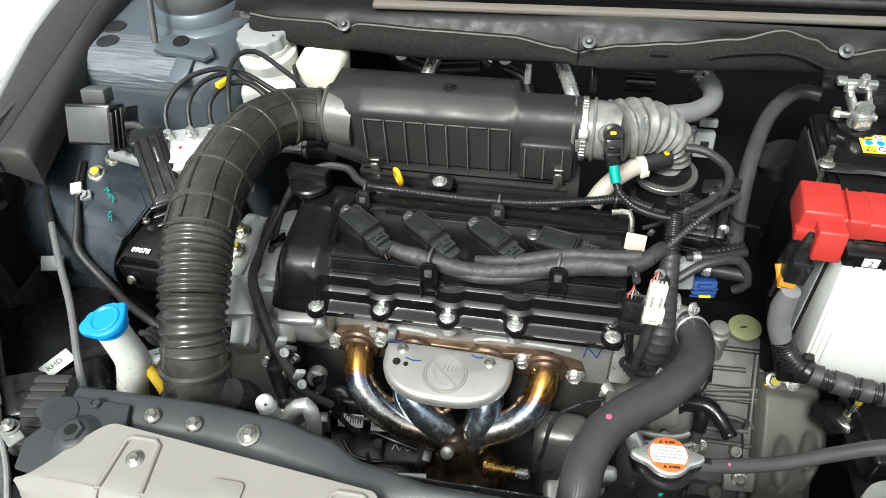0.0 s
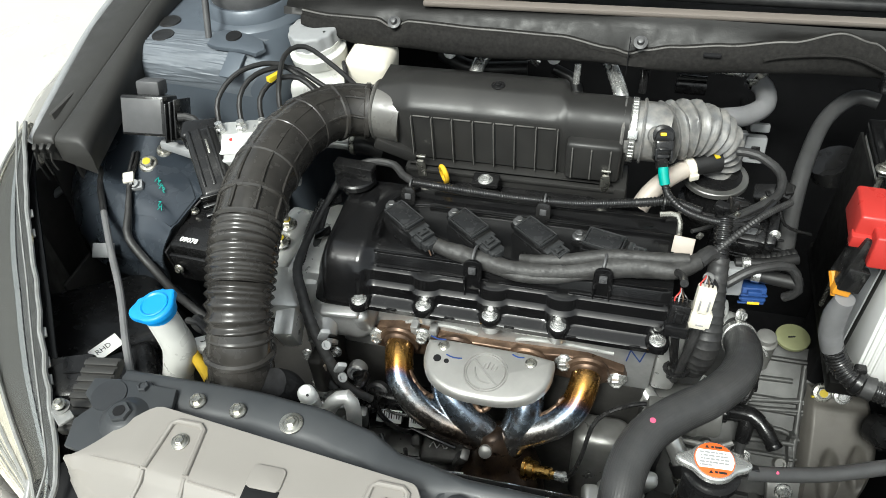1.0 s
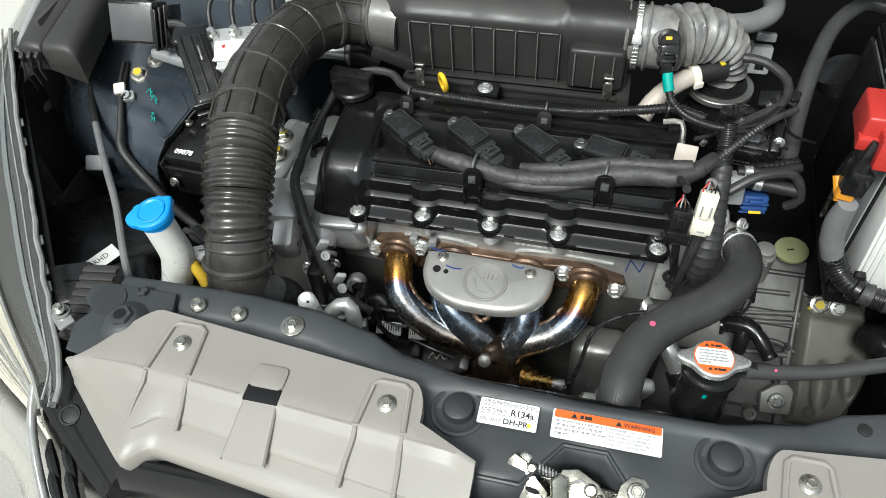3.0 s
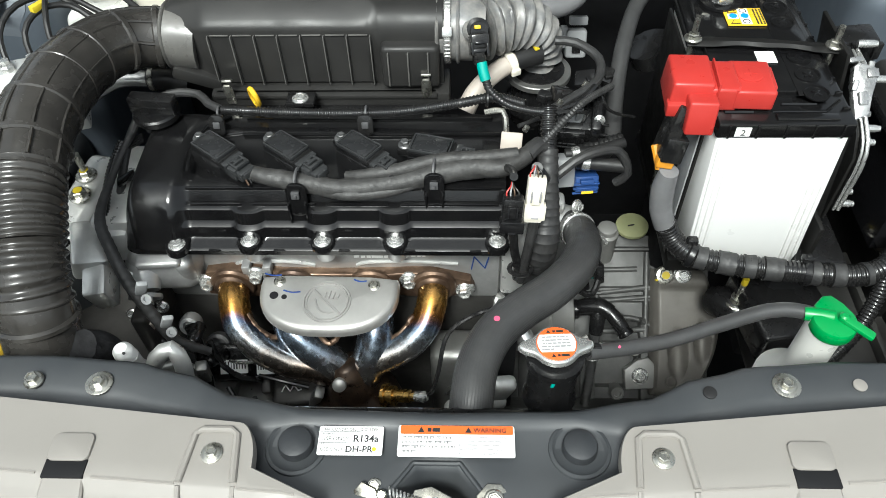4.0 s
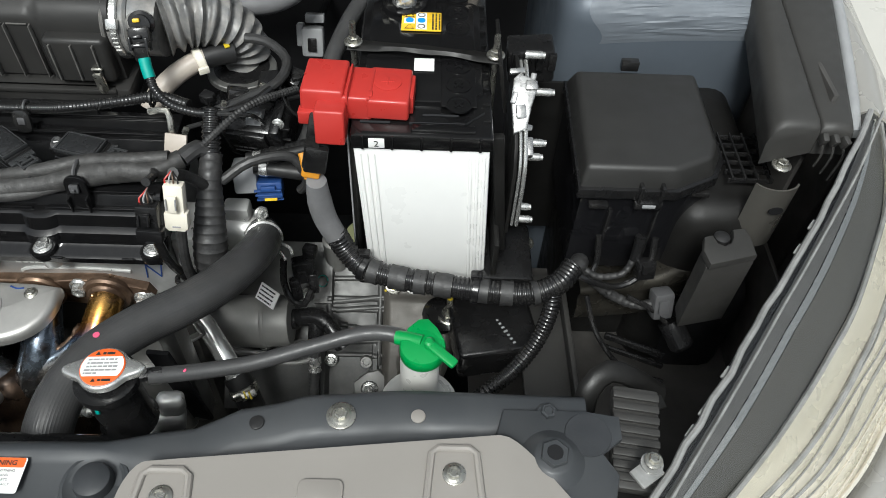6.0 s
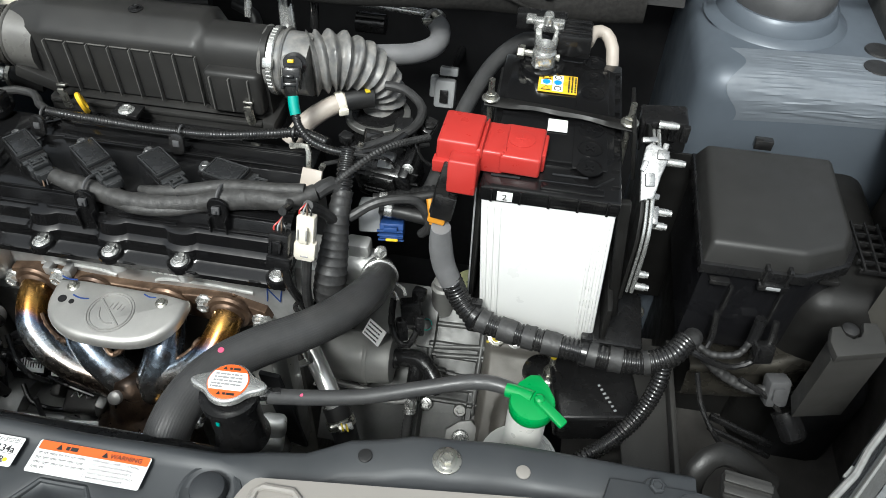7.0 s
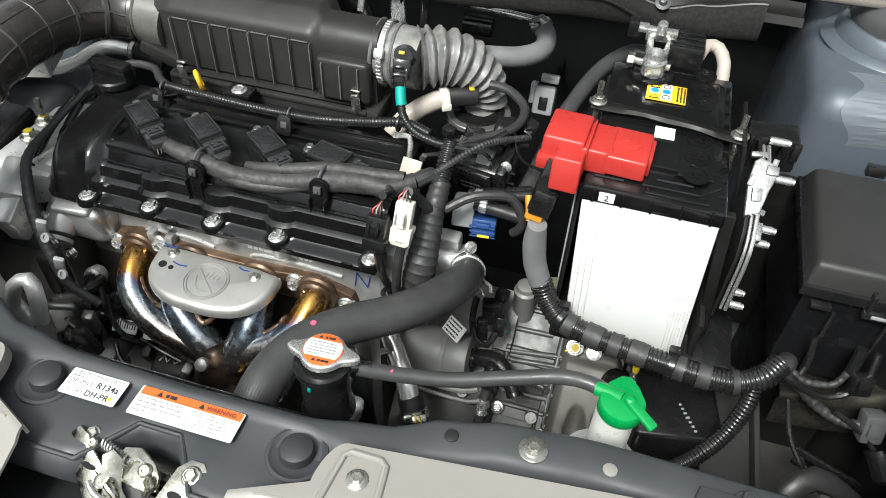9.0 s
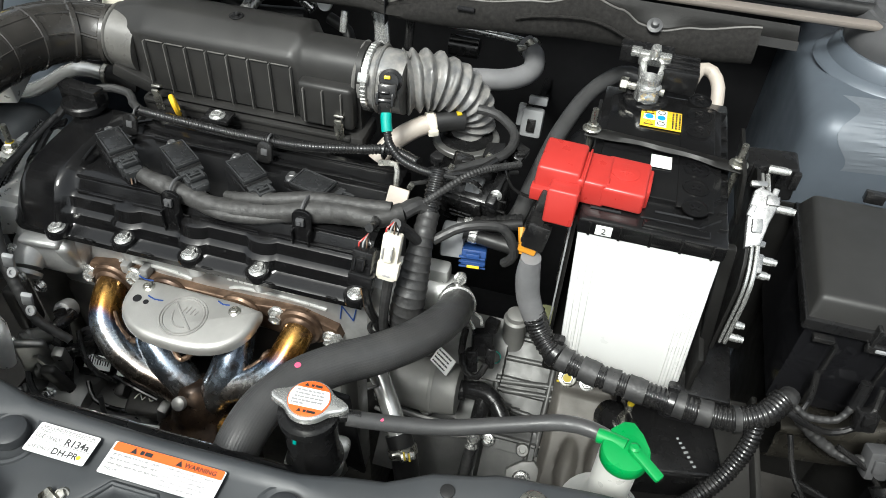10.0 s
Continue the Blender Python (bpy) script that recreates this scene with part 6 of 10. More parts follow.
for v in bm.verts:
    v.co += Vector((0.0022, 0.001, 0.003)) * noise.noise(v.co * 38) + Vector((0.0006, 0.0004, 0.0008)) * noise.noise(v.co * 190)
part("folds", bm, GREY_RUBBER, bel, angle=70)
bm = B()
lathe(bm, [(0.0395, -0.004), (0.0405, -0.003), (0.0405, 0.003), (0.0395, 0.004)], aim((0.137, 0.777, 0.879), (1, 0, 0)), 40)
for k in range(16):
    a = -0.3 + k * 0.13
    box(bm, (0.137, 0.777 - 0.0407 * math.cos(a), 0.879 + 0.0407 * math.sin(a)), (0.006, 0.0015, 0.0018), 0, (math.degrees(-a), 0, 0))
box(bm, (0.137, 0.741, 0.898), (0.012, 0.008, 0.012), 0.002, (-30, 0, 0))
part("hose_clamp", bm, STEEL, bel, "steel worm-drive clamp")
for dx in (-0.012, 0.012):
    bm = B()
    lathe(bm, [(0.039, -0.002), (0.041, 0.0), (0.039, 0.002)], aim((0.137 + dx, 0.777, 0.879), (1, 0, 0)), 36)
    part("cuff_rib", bm, GREY_RUBBER, bel)
bm = B()
lathe(bm, [(0.011, 0), (0.012, 0.012), (0.009, 0.016)], aim((0.165, 0.745, 0.898), (0.2, -1, 0.6)), 20)
part("sensor_port", bm, GREY_RUBBER, bel)
th = thing("air_temperature_sensor", "black intake sensor connector with teal-taped lead", "sensor", (0.172, 0.72, 0.88))
bm = B()
lathe(bm, [(0.0135, 0), (0.0135, 0.006), (0.010, 0.008), (0.010, 0.014)], aim((0.171, 0.738, 0.903), (0.2, -1, 0.5)), 20)
box(bm, (0.173, 0.721, 0.900), (0.020, 0.020, 0.016), 0.002, (-30, 0, 10))
box(bm, (0.173, 0.711, 0.888), (0.014, 0.012, 0.020), 0.002, (-15, 0, 10))
part("connector", bm, LOOM, th)
for dx in (-0.0085, 0.0085):
    bm = B()
    box(bm, (0.173 + dx, 0.714, 0.894), (0.003, 0.022, 0.014), 0.0008, (-30, 0, 10))
    part("guide_rail", bm, COVER_BLACK, th)
bm = B()
box(bm, (0.173, 0.7125, 0.902), (0.010, 0.016, 0.003), 0.0008, (-42, 0, 10))
box(bm, (0.173, 0.707, 0.8965), (0.016, 0.004, 0.004), 0.0008, (-42, 0, 10))
part("lock_tab", bm, COVER_BLACK, th)
bm = B()
box(bm, (0.171, 0.726, 0.914), (0.007, 0.006, 0.004), 0.001, (-30, 0, 10))
part("lock", bm, YELLOW, th)
bm = B()
tube(bm, [(0.176, 0.706, 0.882), (0.178, 0.700, 0.874), (0.181, 0.694, 0.866)], 0.0062, n=12)
part("teal_sleeve", bm, TEAL, th, "teal tape sleeve")
bm = B()
tube(bm, [(0.181, 0.694, 0.866), (0.187, 0.684, 0.858), (0.205, 0.668, 0.853), (0.23, 0.657, 0.853), (0.25, 0.655, 0.853)], 0.0042, n=10, ridge=(0.004, 0.001))
part("loom", bm, LOOM, th, angle=80)
th = thing("breather_hose", "short cream breather hose with black end cap and spring clip", "hose", (0.2, 0.72, 0.82))
bm = B()
tube(bm, [(0.158, 0.722, 0.800), (0.168, 0.735, 0.815), (0.186, 0.750, 0.828), (0.205, 0.762, 0.836), (0.220, 0.770, 0.839)], 0.0118, n=18)
part("hose", bm, BEIGE_HOSE, th)
bm = B()
tube(bm, [(0.217, 0.769, 0.839), (0.232, 0.776, 0.840), (0.248, 0.783, 0.839)], 0.0132, n=18)
part("end_cap", bm, RUBBER, th)
bm = B()
lathe(bm, [(0.0128, -0.005), (0.0138, -0.004), (0.0138, 0.004), (0.0128, 0.005)], aim((0.212, 0.766, 0.838), (0.85, 0.5, 0.15)), 24)
box(bm, (0.219, 0.752, 0.834), (0.012, 0.004, 0.008), 0.001, (0, 0, 30))
part("spring_clip", bm, CREAM, th)
bm = B()
box(bm, (0.243, 0.776, 0.852), (0.006, 0.008, 0.002), 0.0005, (0, 0, 30))
part("paint_mark", bm, YELLOW_MARK, th)

# throttle body and motor
th = thing("electronic_throttle", "dark throttle body with black motor housing", "engine part", (0.25, 0.72, 0.70))
bm = B()
lathe(bm, [(0.033, 0), (0.036, 0.012), (0.036, 0.016), (0.04, 0.02), (0.04, 0.03), (0.033, 0.034), (0.033, 0.075)], pose(0.25, 0.795, 0.735), 32)
part("throat", bm, BLACK, th)
bm = B()
lathe(bm, [(0.0405, 0), (0.0415, 0.001), (0.0415, 0.007), (0.0405, 0.008)], pose(0.25, 0.795, 0.80), 36)
part("clamp", bm, ALU_DARK, th)
bm = B()
box(bm, (0.280, 0.706, 0.790), (0.066, 0.045, 0.065), 0.006, (20, 0, -8), seg=2)
box(bm, (0.312, 0.700, 0.795), (0.012, 0.05, 0.07), 0.003, (20, 0, -8))
box(bm, (0.276, 0.680, 0.792), (0.044, 0.006, 0.040), 0.001, (20, 0, -8))
for k in range(4):
    box(bm, (0.318, 0.678, 0.770 + 0.015 * k), (0.012, 0.003, 0.002), 0.0005, (10, 0, -8))
part("motor_housing", bm, BLACK, th)
bm = B()
bars(bm, pose(0.262, 0.6755, 0.782, 110, 0, -8), 0.0, 0.026, 0.012, 0.003, random.Random(51))
bars(bm, pose(0.262, 0.6755, 0.782, 110, 0, -8), 0.0, 0.022, 0.004, 0.003, random.Random(52))
part("moulded_print", bm, DARK_GREY, th)
for p in ((0.312, 0.678, 0.822), (0.308, 0.672, 0.770)):
    bolt(p, (0, -1, 0.2), r=0.004, h=0.004, parent=th, material=STEEL)


# ---- hoses and cooling ----
rh = thing("radiator_hose", "thick black braided rubber radiator hose", "hose", (0.23, 0.45, 0.70))
bm = B()
tube(bm, [(0.285, 0.625, 0.703), (0.293, 0.602, 0.716), (0.294, 0.575, 0.732), (0.288, 0.540, 0.750), (0.272, 0.502, 0.764), (0.245, 0.468, 0.773), (0.214, 0.440, 0.779), (0.187, 0.410, 0.782), (0.171, 0.374, 0.784), (0.165, 0.338, 0.778), (0.163, 0.31, 0.755)], 0.0198, step=0.006, n=96, flute=0.0002)
part("hose", bm, HOSE, rh, angle=18)
for k, (p, d) in enumerate((((0.189, 0.414, 0.8015), (0, 0, 1)),)):
    bm = B()
    lathe(bm, [(0.003, 0), (0.003, 0.0008), (0, 0.001)], aim(p, d), 12)
    part("paint_dot", bm, PINK, rh)
th = thing("thermostat_housing", "cast aluminium thermostat housing with spring clamp", "engine part", (0.26, 0.62, 0.66))
bm = B()
tube(bm, [(0.215, 0.63, 0.70), (0.25, 0.630, 0.703), (0.288, 0.628, 0.700)], [0.03, 0.026, 0.0225], n=24)
box(bm, (0.262, 0.63, 0.735), (0.03, 0.022, 0.02), 0.005)
box(bm, (0.215, 0.60, 0.69), (0.03, 0.06, 0.12), 0.008)
part("casting", bm, ALU, th)
bolt((0.290, 0.622, 0.738), (0.6, -0.6, 0.4), r=0.005, h=0.008, parent=th, material=STEEL)
bm = B()
lathe(bm, [(0.0205, -0.005), (0.022, -0.004), (0.022, 0.004), (0.0205, 0.005)], aim((0.292, 0.606, 0.714), (0.3, -0.85, 0.45)), 32)
tube(bm, [(0.313, 0.600, 0.712), (0.323, 0.596, 0.710), (0.326, 0.588, 0.708)], 0.002, n=6)
tube(bm, [(0.311, 0.596, 0.703), (0.318, 0.588, 0.698)], 0.002, n=6)
part("spring_clamp", bm, STEEL, th)

rad = thing("radiator_tank", "black plastic radiator top tank with filler neck", "radiator", (MID, 0.3, 0.6))
bm = B()
box(bm, (MID, 0.305, 0.77), (0.66, 0.045, 0.05), 0.01, seg=3)
part("tank", bm, BLACK, rad)
bm = B()
box(bm, (MID, 0.303, 0.55), (0.64, 0.03, 0.4), 0.004)
part("core", bm, DARK_BOX, rad)
bm = B()
lathe(bm, [(0.024, 0.0), (0.021, 0.01), (0.021, 0.055), (0.024, 0.058), (0.024, 0.066)], pose(0.234, 0.342, 0.788), 28)
tube(bm, [(0.235, 0.340, 0.845), (0.255, 0.347, 0.848), (0.272, 0.353, 0.846)], 0.005, n=10)
part("filler_neck", bm, BLACK, rad)
bm = B()
box(bm, (0.2315, 0.3195, 0.846), (0.003, 0.002, 0.014), 0.0005, (0, 8, 0))
part("tape_mark", bm, TEAL, rad)

rc = thing("pressure_cap", "steel radiator cap with orange and white warning label", "cap", (0.228, 0.337, 0.857))
bm = B()
outl = []
for k in range(72):
    a = 2 * math.pi * k / 72
    r = 0.0228 + 0.0145 * abs(math.cos(a)) ** 22
    outl.append((r * math.cos(a), r * math.sin(a)))
tilt = pose(0.234, 0.345, 0.858, -3, 0, 3) @ Matrix.Diagonal((0.84, 0.84, 1, 1))
small = tilt @ Matrix.Translation((0, 0, 0.0)) @ Matrix.Diagonal((0.84, 0.84, 0.84, 1))
prism(bm, outl, 0.006, tilt, 0.0025, seg=3)
part("pressed_cap", bm, STEEL, rc)
bm = B()
lathe(bm, [(0.0235, 0.0), (0.0235, 0.001), (0.022, 0.0014), (0, 0.0014)], small @ pose(0, 0, 0.0072), 36)
disc = part("label_disc", bm, ORANGE, rc, "orange warning disc")
bm = B()
band = [(0.0222 * math.cos(a), 0.0222 * math.sin(a)) for a in [(-34 + 68 * k / 10) * math.pi / 180 for k in range(11)]]
prism(bm, band + [(-x, -y) for x, y in band], 0.0003, small @ pose(0, 0, 0.0087))
white = part("white_band", bm, PAPER, disc)
rng = random.Random(11)
bm = B()
for k, y in enumerate((0.0075, 0.003, -0.0015, -0.006, -0.010)):
    bars(bm, small @ pose(0, 0, 0.0091), -0.0165 if k < 3 else -0.018, 0.016 if k < 4 else -0.004, y, 0.0022, rng)
part("small_print", bm, GREY_INK, disc)
bm = B()
for x, y in ((-0.0105, 0.0148), (-0.008, -0.0195)):
    tri = B()
    prism(tri, [(x, y), (x + 0.005, y), (x + 0.0025, y + 0.0042)], 0.0003, small @ pose(0, 0, 0.0089))
    part("warning_sign", tri, INK, disc)
bars(bm, small @ pose(0, 0, 0.0089), -0.003, 0.012, 0.0152, 0.003, rng)
part("warning_print", bm, INK, disc)
bm = B()
bars(bm, small @ pose(0, 0, 0.0089), -0.001, 0.013, -0.019, 0.003, rng)
part("warning_print", bm, INK, disc)

ofh = thing("overflow_hose", "thin black rubber overflow hose to the coolant bottle", "hose", (0.36, 0.37, 0.82))
bm = B()
tube(bm, [(0.262, 0.349, 0.846), (0.290, 0.357, 0.839), (0.335, 0.370, 0.833), (0.385, 0.386, 0.836), (0.425, 0.396, 0.842), (0.448, 0.396, 0.843), (0.464, 0.392, 0.842)], 0.0067, n=16)
part("hose", bm, HOSE, ofh)
bm = B()
lathe(bm, [(0.0016, 0), (0.0016, 0.0005), (0, 0.0006)], pose(0.289, 0.355, 0.8455), 10)
part("paint_dot", bm, PINK, ofh)

bot = thing("coolant_bottle", "milky coolant bottle with bright green cap", "bottle", (0.475, 0.385, 0.60))
bm = B()
lathe(bm, [(0.0, -0.14), (0.035, -0.14), (0.036, -0.02), (0.020, 0.0), (0.0168, 0.012), (0.0168, 0.080)], pose(0.474, 0.385, 0.765), 28)
part("bottle", bm, MILKY, bot)
bm = B()
lathe(bm, [(0.0180, 0), (0.0190, 0.002), (0.0190, 0.011), (0.0180, 0.013), (0.012, 0.0145), (0, 0.015)], pose(0.476, 0.382, 0.836, 0, 0, 0), 32)
tube(bm, [(0.476, 0.385, 0.848), (0.466, 0.389, 0.846), (0.454, 0.392, 0.844)], 0.0062, n=14)
prism(bm, [(-0.017, 0.004), (0.018, 0.004), (0.012, 0.016), (0.004, 0.025), (-0.004, 0.024), (-0.013, 0.015)], 0.008, pose(0.476, 0.383, 0.842), 0.002)
gcap = part("cap", bm, GREEN, bot, "bright green screw cap")
bm = B()
box(bm, (0.491, 0.373, 0.851), (0.030, 0.009, 0.005), 0.002, (0, 10, -38))
lathe(bm, [(0.0042, 0), (0.0042, 0.008), (0.0025, 0.0095), (0, 0.0095)], pose(0.481, 0.381, 0.848), 16)
part("lever", bm, GREEN, gcap)

# ---- gearbox ----
gb = thing("gearbox", "rough cast aluminium gearbox casing with ribs", "gearbox", (0.38, 0.62, 0.22))


def case_at(x, b, h=0.0):
    """A place on the casing's sloping face: b runs from its top edge at the back down to the front; h stands off it."""
    return Vector((x, 0.72 - 0.175 * b - 0.66 * h, 0.575 - 0.155 * b + 0.75 * h))


CASE_OUT = (0, -0.66, 0.75)


def bump(v, c, w):
    return max(0.0, 1 - ((v - c) / w) ** 2)


def case_relief(x, b):
    h = 0.0018 * noise.noise(Vector((x * 14, b * 3, 0.7)))
    # raised deck beside the ribs, the ribs, and the sunk field below them
    h += 0.012 * (1 if 0.325 < x < 0.352 and b < 0.36 else 0)
    if 0.345 < x < 0.430:
        for c, k in ((0.08, 0.0), (0.325, 0.0), (0.392, 0.02), (0.50, -0.9), (0.66, 0.1)):
            h += 0.004 * (1 if abs(b - c + k * (x - 0.385)) < 0.011 else 0)
        h -= 0.006 * bump(b, 0.58, 0.06)
    # ledges and pockets low down
    if 0.345 < x < 0.405 and 0.74 < b < 0.93:
        h -= 0.014
    if 0.235 < x < 0.325 and b > 0.72:
        h += 0.010 * bump(x, 0.28, 0.05)
    h += 0.006 * (1 if abs(x - 0.340) < 0.004 and b > 0.62 else 0)
    h += 0.010 * (1 if abs(x - 0.412) < 0.004 and b > 0.5 else 0)
    return h


bm = B()
grid_surface(bm, [[case_at(lerp(0.205, 0.505, i / 150), k / 90, case_relief(lerp(0.205, 0.505, i / 150), k / 90)) for k in range(91)] for i in range(151)])
part("casing", bm, CASE, gb, angle=25)
for ends, r in ((((0.346, 0.352), (0.385, 0.334), (0.424, 0.313)), 0.0042), (((0.356, 0.400), (0.392, 0.386), (0.426, 0.373)), 0.0040), (((0.335, 0.214), (0.370, 0.209), (0.404, 0.204)), 0.0038),
                (((0.376, 0.50), (0.398, 0.505), (0.412, 0.526), (0.425, 0.556)), 0.0036), (((0.352, 0.585), (0.375, 0.583), (0.418, 0.575)), 0.0045), (((0.346, 0.16), (0.346, 0.30), (0.348, 0.44)), 0.0045), (((0.418, 0.10), (0.417, 0.40), (0.416, 0.72)), 0.0045)):
    part("cast_rib", tube(B(), [case_at(x, b, 0.001) for x, b in ends], r, n=8), CASE, gb, angle=70)
bm = B()
box(bm, (0.36, 0.68, 0.29), (0.29, 0.14, 0.22), 0.03, seg=4)
part("lower_casing", bm, CASE, gb)
bm = B()
tube(bm, [(0.17, 0.612, 0.540), (0.205, 0.609, 0.541), (0.265, 0.607, 0.545), (0.272, 0.607, 0.545)], [0.030, 0.033, 0.034, 0.035], n=36)
lathe(bm, [(0.0345, 0), (0.0355, 0.002), (0.0355, 0.006), (0.034, 0.008), (0.033, 0.030), (0.031, 0.036), (0.020, 0.038), (0, 0.038)], aim((0.268, 0.607, 0.545), (1, 0.02, 0.06)), 40)
starter = part("starter", bm, STARTER, gb, "cast aluminium starter nose")
for pts, r in (([(0.20, 0.583, 0.523), (0.25, 0.574, 0.520), (0.305, 0.572, 0.522), (0.325, 0.578, 0.528)], 0.004), ([(0.20, 0.577, 0.508), (0.25, 0.569, 0.507), (0.315, 0.566, 0.510), (0.335, 0.572, 0.517)], 0.003)):
    part("joint_flange", tube(B(), pts, r, n=8), STARTER, gb)
for x, b, r, hh in ((0.318, 0.30, 0.009, 0.012), (0.352, 0.02, 0.007, 0.01), (0.440, 0.66, 0.010, 0.008), (0.40, 0.70, 0.009, 0.008), (0.300, 0.66, 0.008, 0.010), (0.262, 0.60, 0.010, 0.012), (0.375, 0.96, 0.010, 0.012)):
    part("bolt_boss", lathe(B(), [(r * 1.15, -0.01), (r, hh), (r * 0.85, hh + 0.002), (r * 0.5, hh + 0.002), (r * 0.45, hh - 0.002), (0, hh - 0.002)], aim(case_at(x, b), CASE_OUT), 20), ALU_DARK, gb)
bm = B()
prism(bm, [(-0.022, -0.020), (0.020, -0.018), (0.024, 0.012), (0.010, 0.026), (-0.006, 0.022), (-0.024, 0.008)], 0.012, aim(case_at(0.408, 0.85, 0.004), CASE_OUT), 0.003)
part("lug_plate", bm, STARTER, gb)
bolt(case_at(0.406, 0.85, 0.016), CASE_OUT, r=0.0068, h=0.009, parent=gb, material=STEEL, washer=0.012)
bolt(case_at(0.352, 0.69, 0.006), CASE_OUT, r=0.0055, h=0.010, parent=gb, material=STEEL)
bm = B()
lathe(bm, [(0.0155, 0), (0.0155, 0.044), (0.0165, 0.046), (0.0165, 0.050), (0.0135, 0.053), (0.013, 0.060), (0.009, 0.062), (0, 0.062)], pose(0.355, 0.702, 0.552), 26)
part("breather_stub", bm, STARTER, gb)
bm = B()
prism(bm, ring(0.021, 30, 0.023), 0.005, pose(0.392, 0.716, 0.598, 8, 0, 0), 0.0015)
disc_ = part("weight_disc", bm, mat("pale_green_cast_disc", (0.24, 0.25, 0.13), 0.5, 0.2, scale=30), gb, "pale green damper disc")
bm = B()
prism(bm, rounded(0.010, 0.0022, 0.001), 0.0006, pose(0.390, 0.714, 0.6036, 8, 0, 15))
part("slot", bm, DARK_BOX, disc_)
bm = B()
tube(bm, [case_at(0.338, 0.225, 0.0135) + Vector((0.007 * math.cos(a), 0.006 * math.sin(a), 0.005 * math.sin(a))) for a in [2 * math.pi * k / 20 for k in range(20)]], 0.0009, n=5, smooth=False)
part("marker_ring", bm, TEAL, gb)

mount = thing("gearbox_mount", "grey-brown cast bracket bolted on the gearbox", "bracket", (0.45, 0.62, 0.45))
MOUNT_GREY = mat("grey_brown_casting", (0.12, 0.112, 0.10), 0.5, 0.2, var=0.22, scale=20, bump=0.4, bscale=250)
bm = B()
rows = []
for i in range(37):
    u = i / 36
    row = []
    for k in range(45):
        b = lerp(0.20, 0.98, k / 44)
        left = lerp(0.420, 0.428, u)
        x = lerp(0.421, lerp(0.492, 0.520, bump(b, 0.55, 0.35)), u)
        edge = min(1.0, 9 * u, 9 * (1 - u), 9 * k / 44, 14 * (1 - k / 44)) ** 0.5
        h = 0.022 * edge + 0.010 * bump(b, 0.22, 0.10)
        for cx, cb, rx, rb in ((0.458, 0.72, 0.014, 0.16), (0.492, 0.64, 0.012, 0.13)):
            q = ((x - cx) / rx) ** 2 + ((b - cb) / rb) ** 2
            h -= 0.012 * max(0.0, 1 - q) ** 0.7
        row.append(case_at(x, b, h))
    rows.append(row)
grid_surface(bm, rows)
part("casting", bm, MOUNT_GREY, mount, angle=50)
for x, b, h, r in ((0.448, 0.88, 0.020, 0.008), (0.484, 0.90, 0.018, 0.007)):
    part("casting_boss", lathe(B(), [(r * 1.2, -0.006), (r, 0.004), (r * 0.7, 0.006), (0, 0.006)], aim(case_at(x, b, h), CASE_OUT), 18), MOUNT_GREY, mount)
dabbed_bolt(case_at(0.436, 0.235, 0.026), CASE_OUT, 0.0078, 0.011, mount)
bm = B()
box(bm, case_at(0.428, 0.262, 0.027), (0.010, 0.005, 0.003), 0.001, (-40, 0, 20))
part("paint_smear", bm, YELLOW_MARK, mount)
bolt(case_at(0.462, 0.24, 0.024), CASE_OUT, r=0.0070, h=0.010, parent=mount, material=STEEL, washer=0.013)
bm = B()
tube(bm, [(0.492, 0.615, 0.565), (0.509, 0.592, 0.580), (0.512, 0.580, 0.575)], [0.02, 0.024, 0.018], n=20)
part("foot", bm, BLACK, mount)
for r, z0, z1, m_ in ((0.0145, 0.592, 0.596, ZINC), (0.0095, 0.596, 0.606, ZINC), (0.0036, 0.606, 0.640, ZINC), (0.0042, 0.632, 0.642, YELLOW_MARK)):
    part("stud" if r < 0.005 else "nut", lathe(B(), [(r, z0), (r, z1 - 0.001), (r * 0.9, z1), (0, z1)], pose(0.509, 0.589, 0, 0, 0, 0), 6 if 0.009 < r < 0.01 else 18), m_, mount)

hp = thing("heater_hoses", "pair of black heater hoses with steel clips", "hose", (0.36, 0.70, 0.74), "hoses")
for pts, r in (([Vector((0.275, 0.660, 0.786)) + Vector((0.035 * k, 0.004 * k * k, 0.002 * k)) for k in range(3)], 0.0065), ([Vector((0.287, 0.645, 0.788)) + Vector((0.030 * k, -0.003 * k, -0.001 * k)) for k in range(3)], 0.0080)):
    part("hose", tube(B(), pts, r, n=18), RUBBER, hp)
    part("clip", lathe(B(), [(r, -0.005), (r + 0.0012, -0.004), (r + 0.0012, 0.004), (r, 0.005)], aim(pts[0].lerp(pts[1], 0.35), pts[1] - pts[0]), 24), STEEL, hp)

cp = thing("coolant_pipe", "polished steel coolant pipe with clamped black hose", "pipe", (0.27, 0.48, 0.5))
bm = B()
tube(bm, [(0.175, 0.605, 0.625), (0.195, 0.582, 0.612), (0.217, 0.556, 0.600), (0.240, 0.528, 0.582), (0.256, 0.508, 0.562)], 0.0125, n=24)
part("pipe", bm, POLISHED, cp)
bm = B()
box(bm, (0.205, 0.556, 0.612), (0.004, 0.050, 0.016), 0.001, (-30, 0, 38))
box(bm, (0.203, 0.546, 0.598), (0.018, 0.026, 0.003), 0.001, (-40, 0, 38))
part("stay", bm, ALU_DARK, cp)
bm = B()
tube(bm, [(0.252, 0.513, 0.567), (0.261, 0.502, 0.554), (0.270, 0.490, 0.53), (0.276, 0.482, 0.47)], 0.0160, n=20)
part("hose", bm, RUBBER, cp)
bm = B()
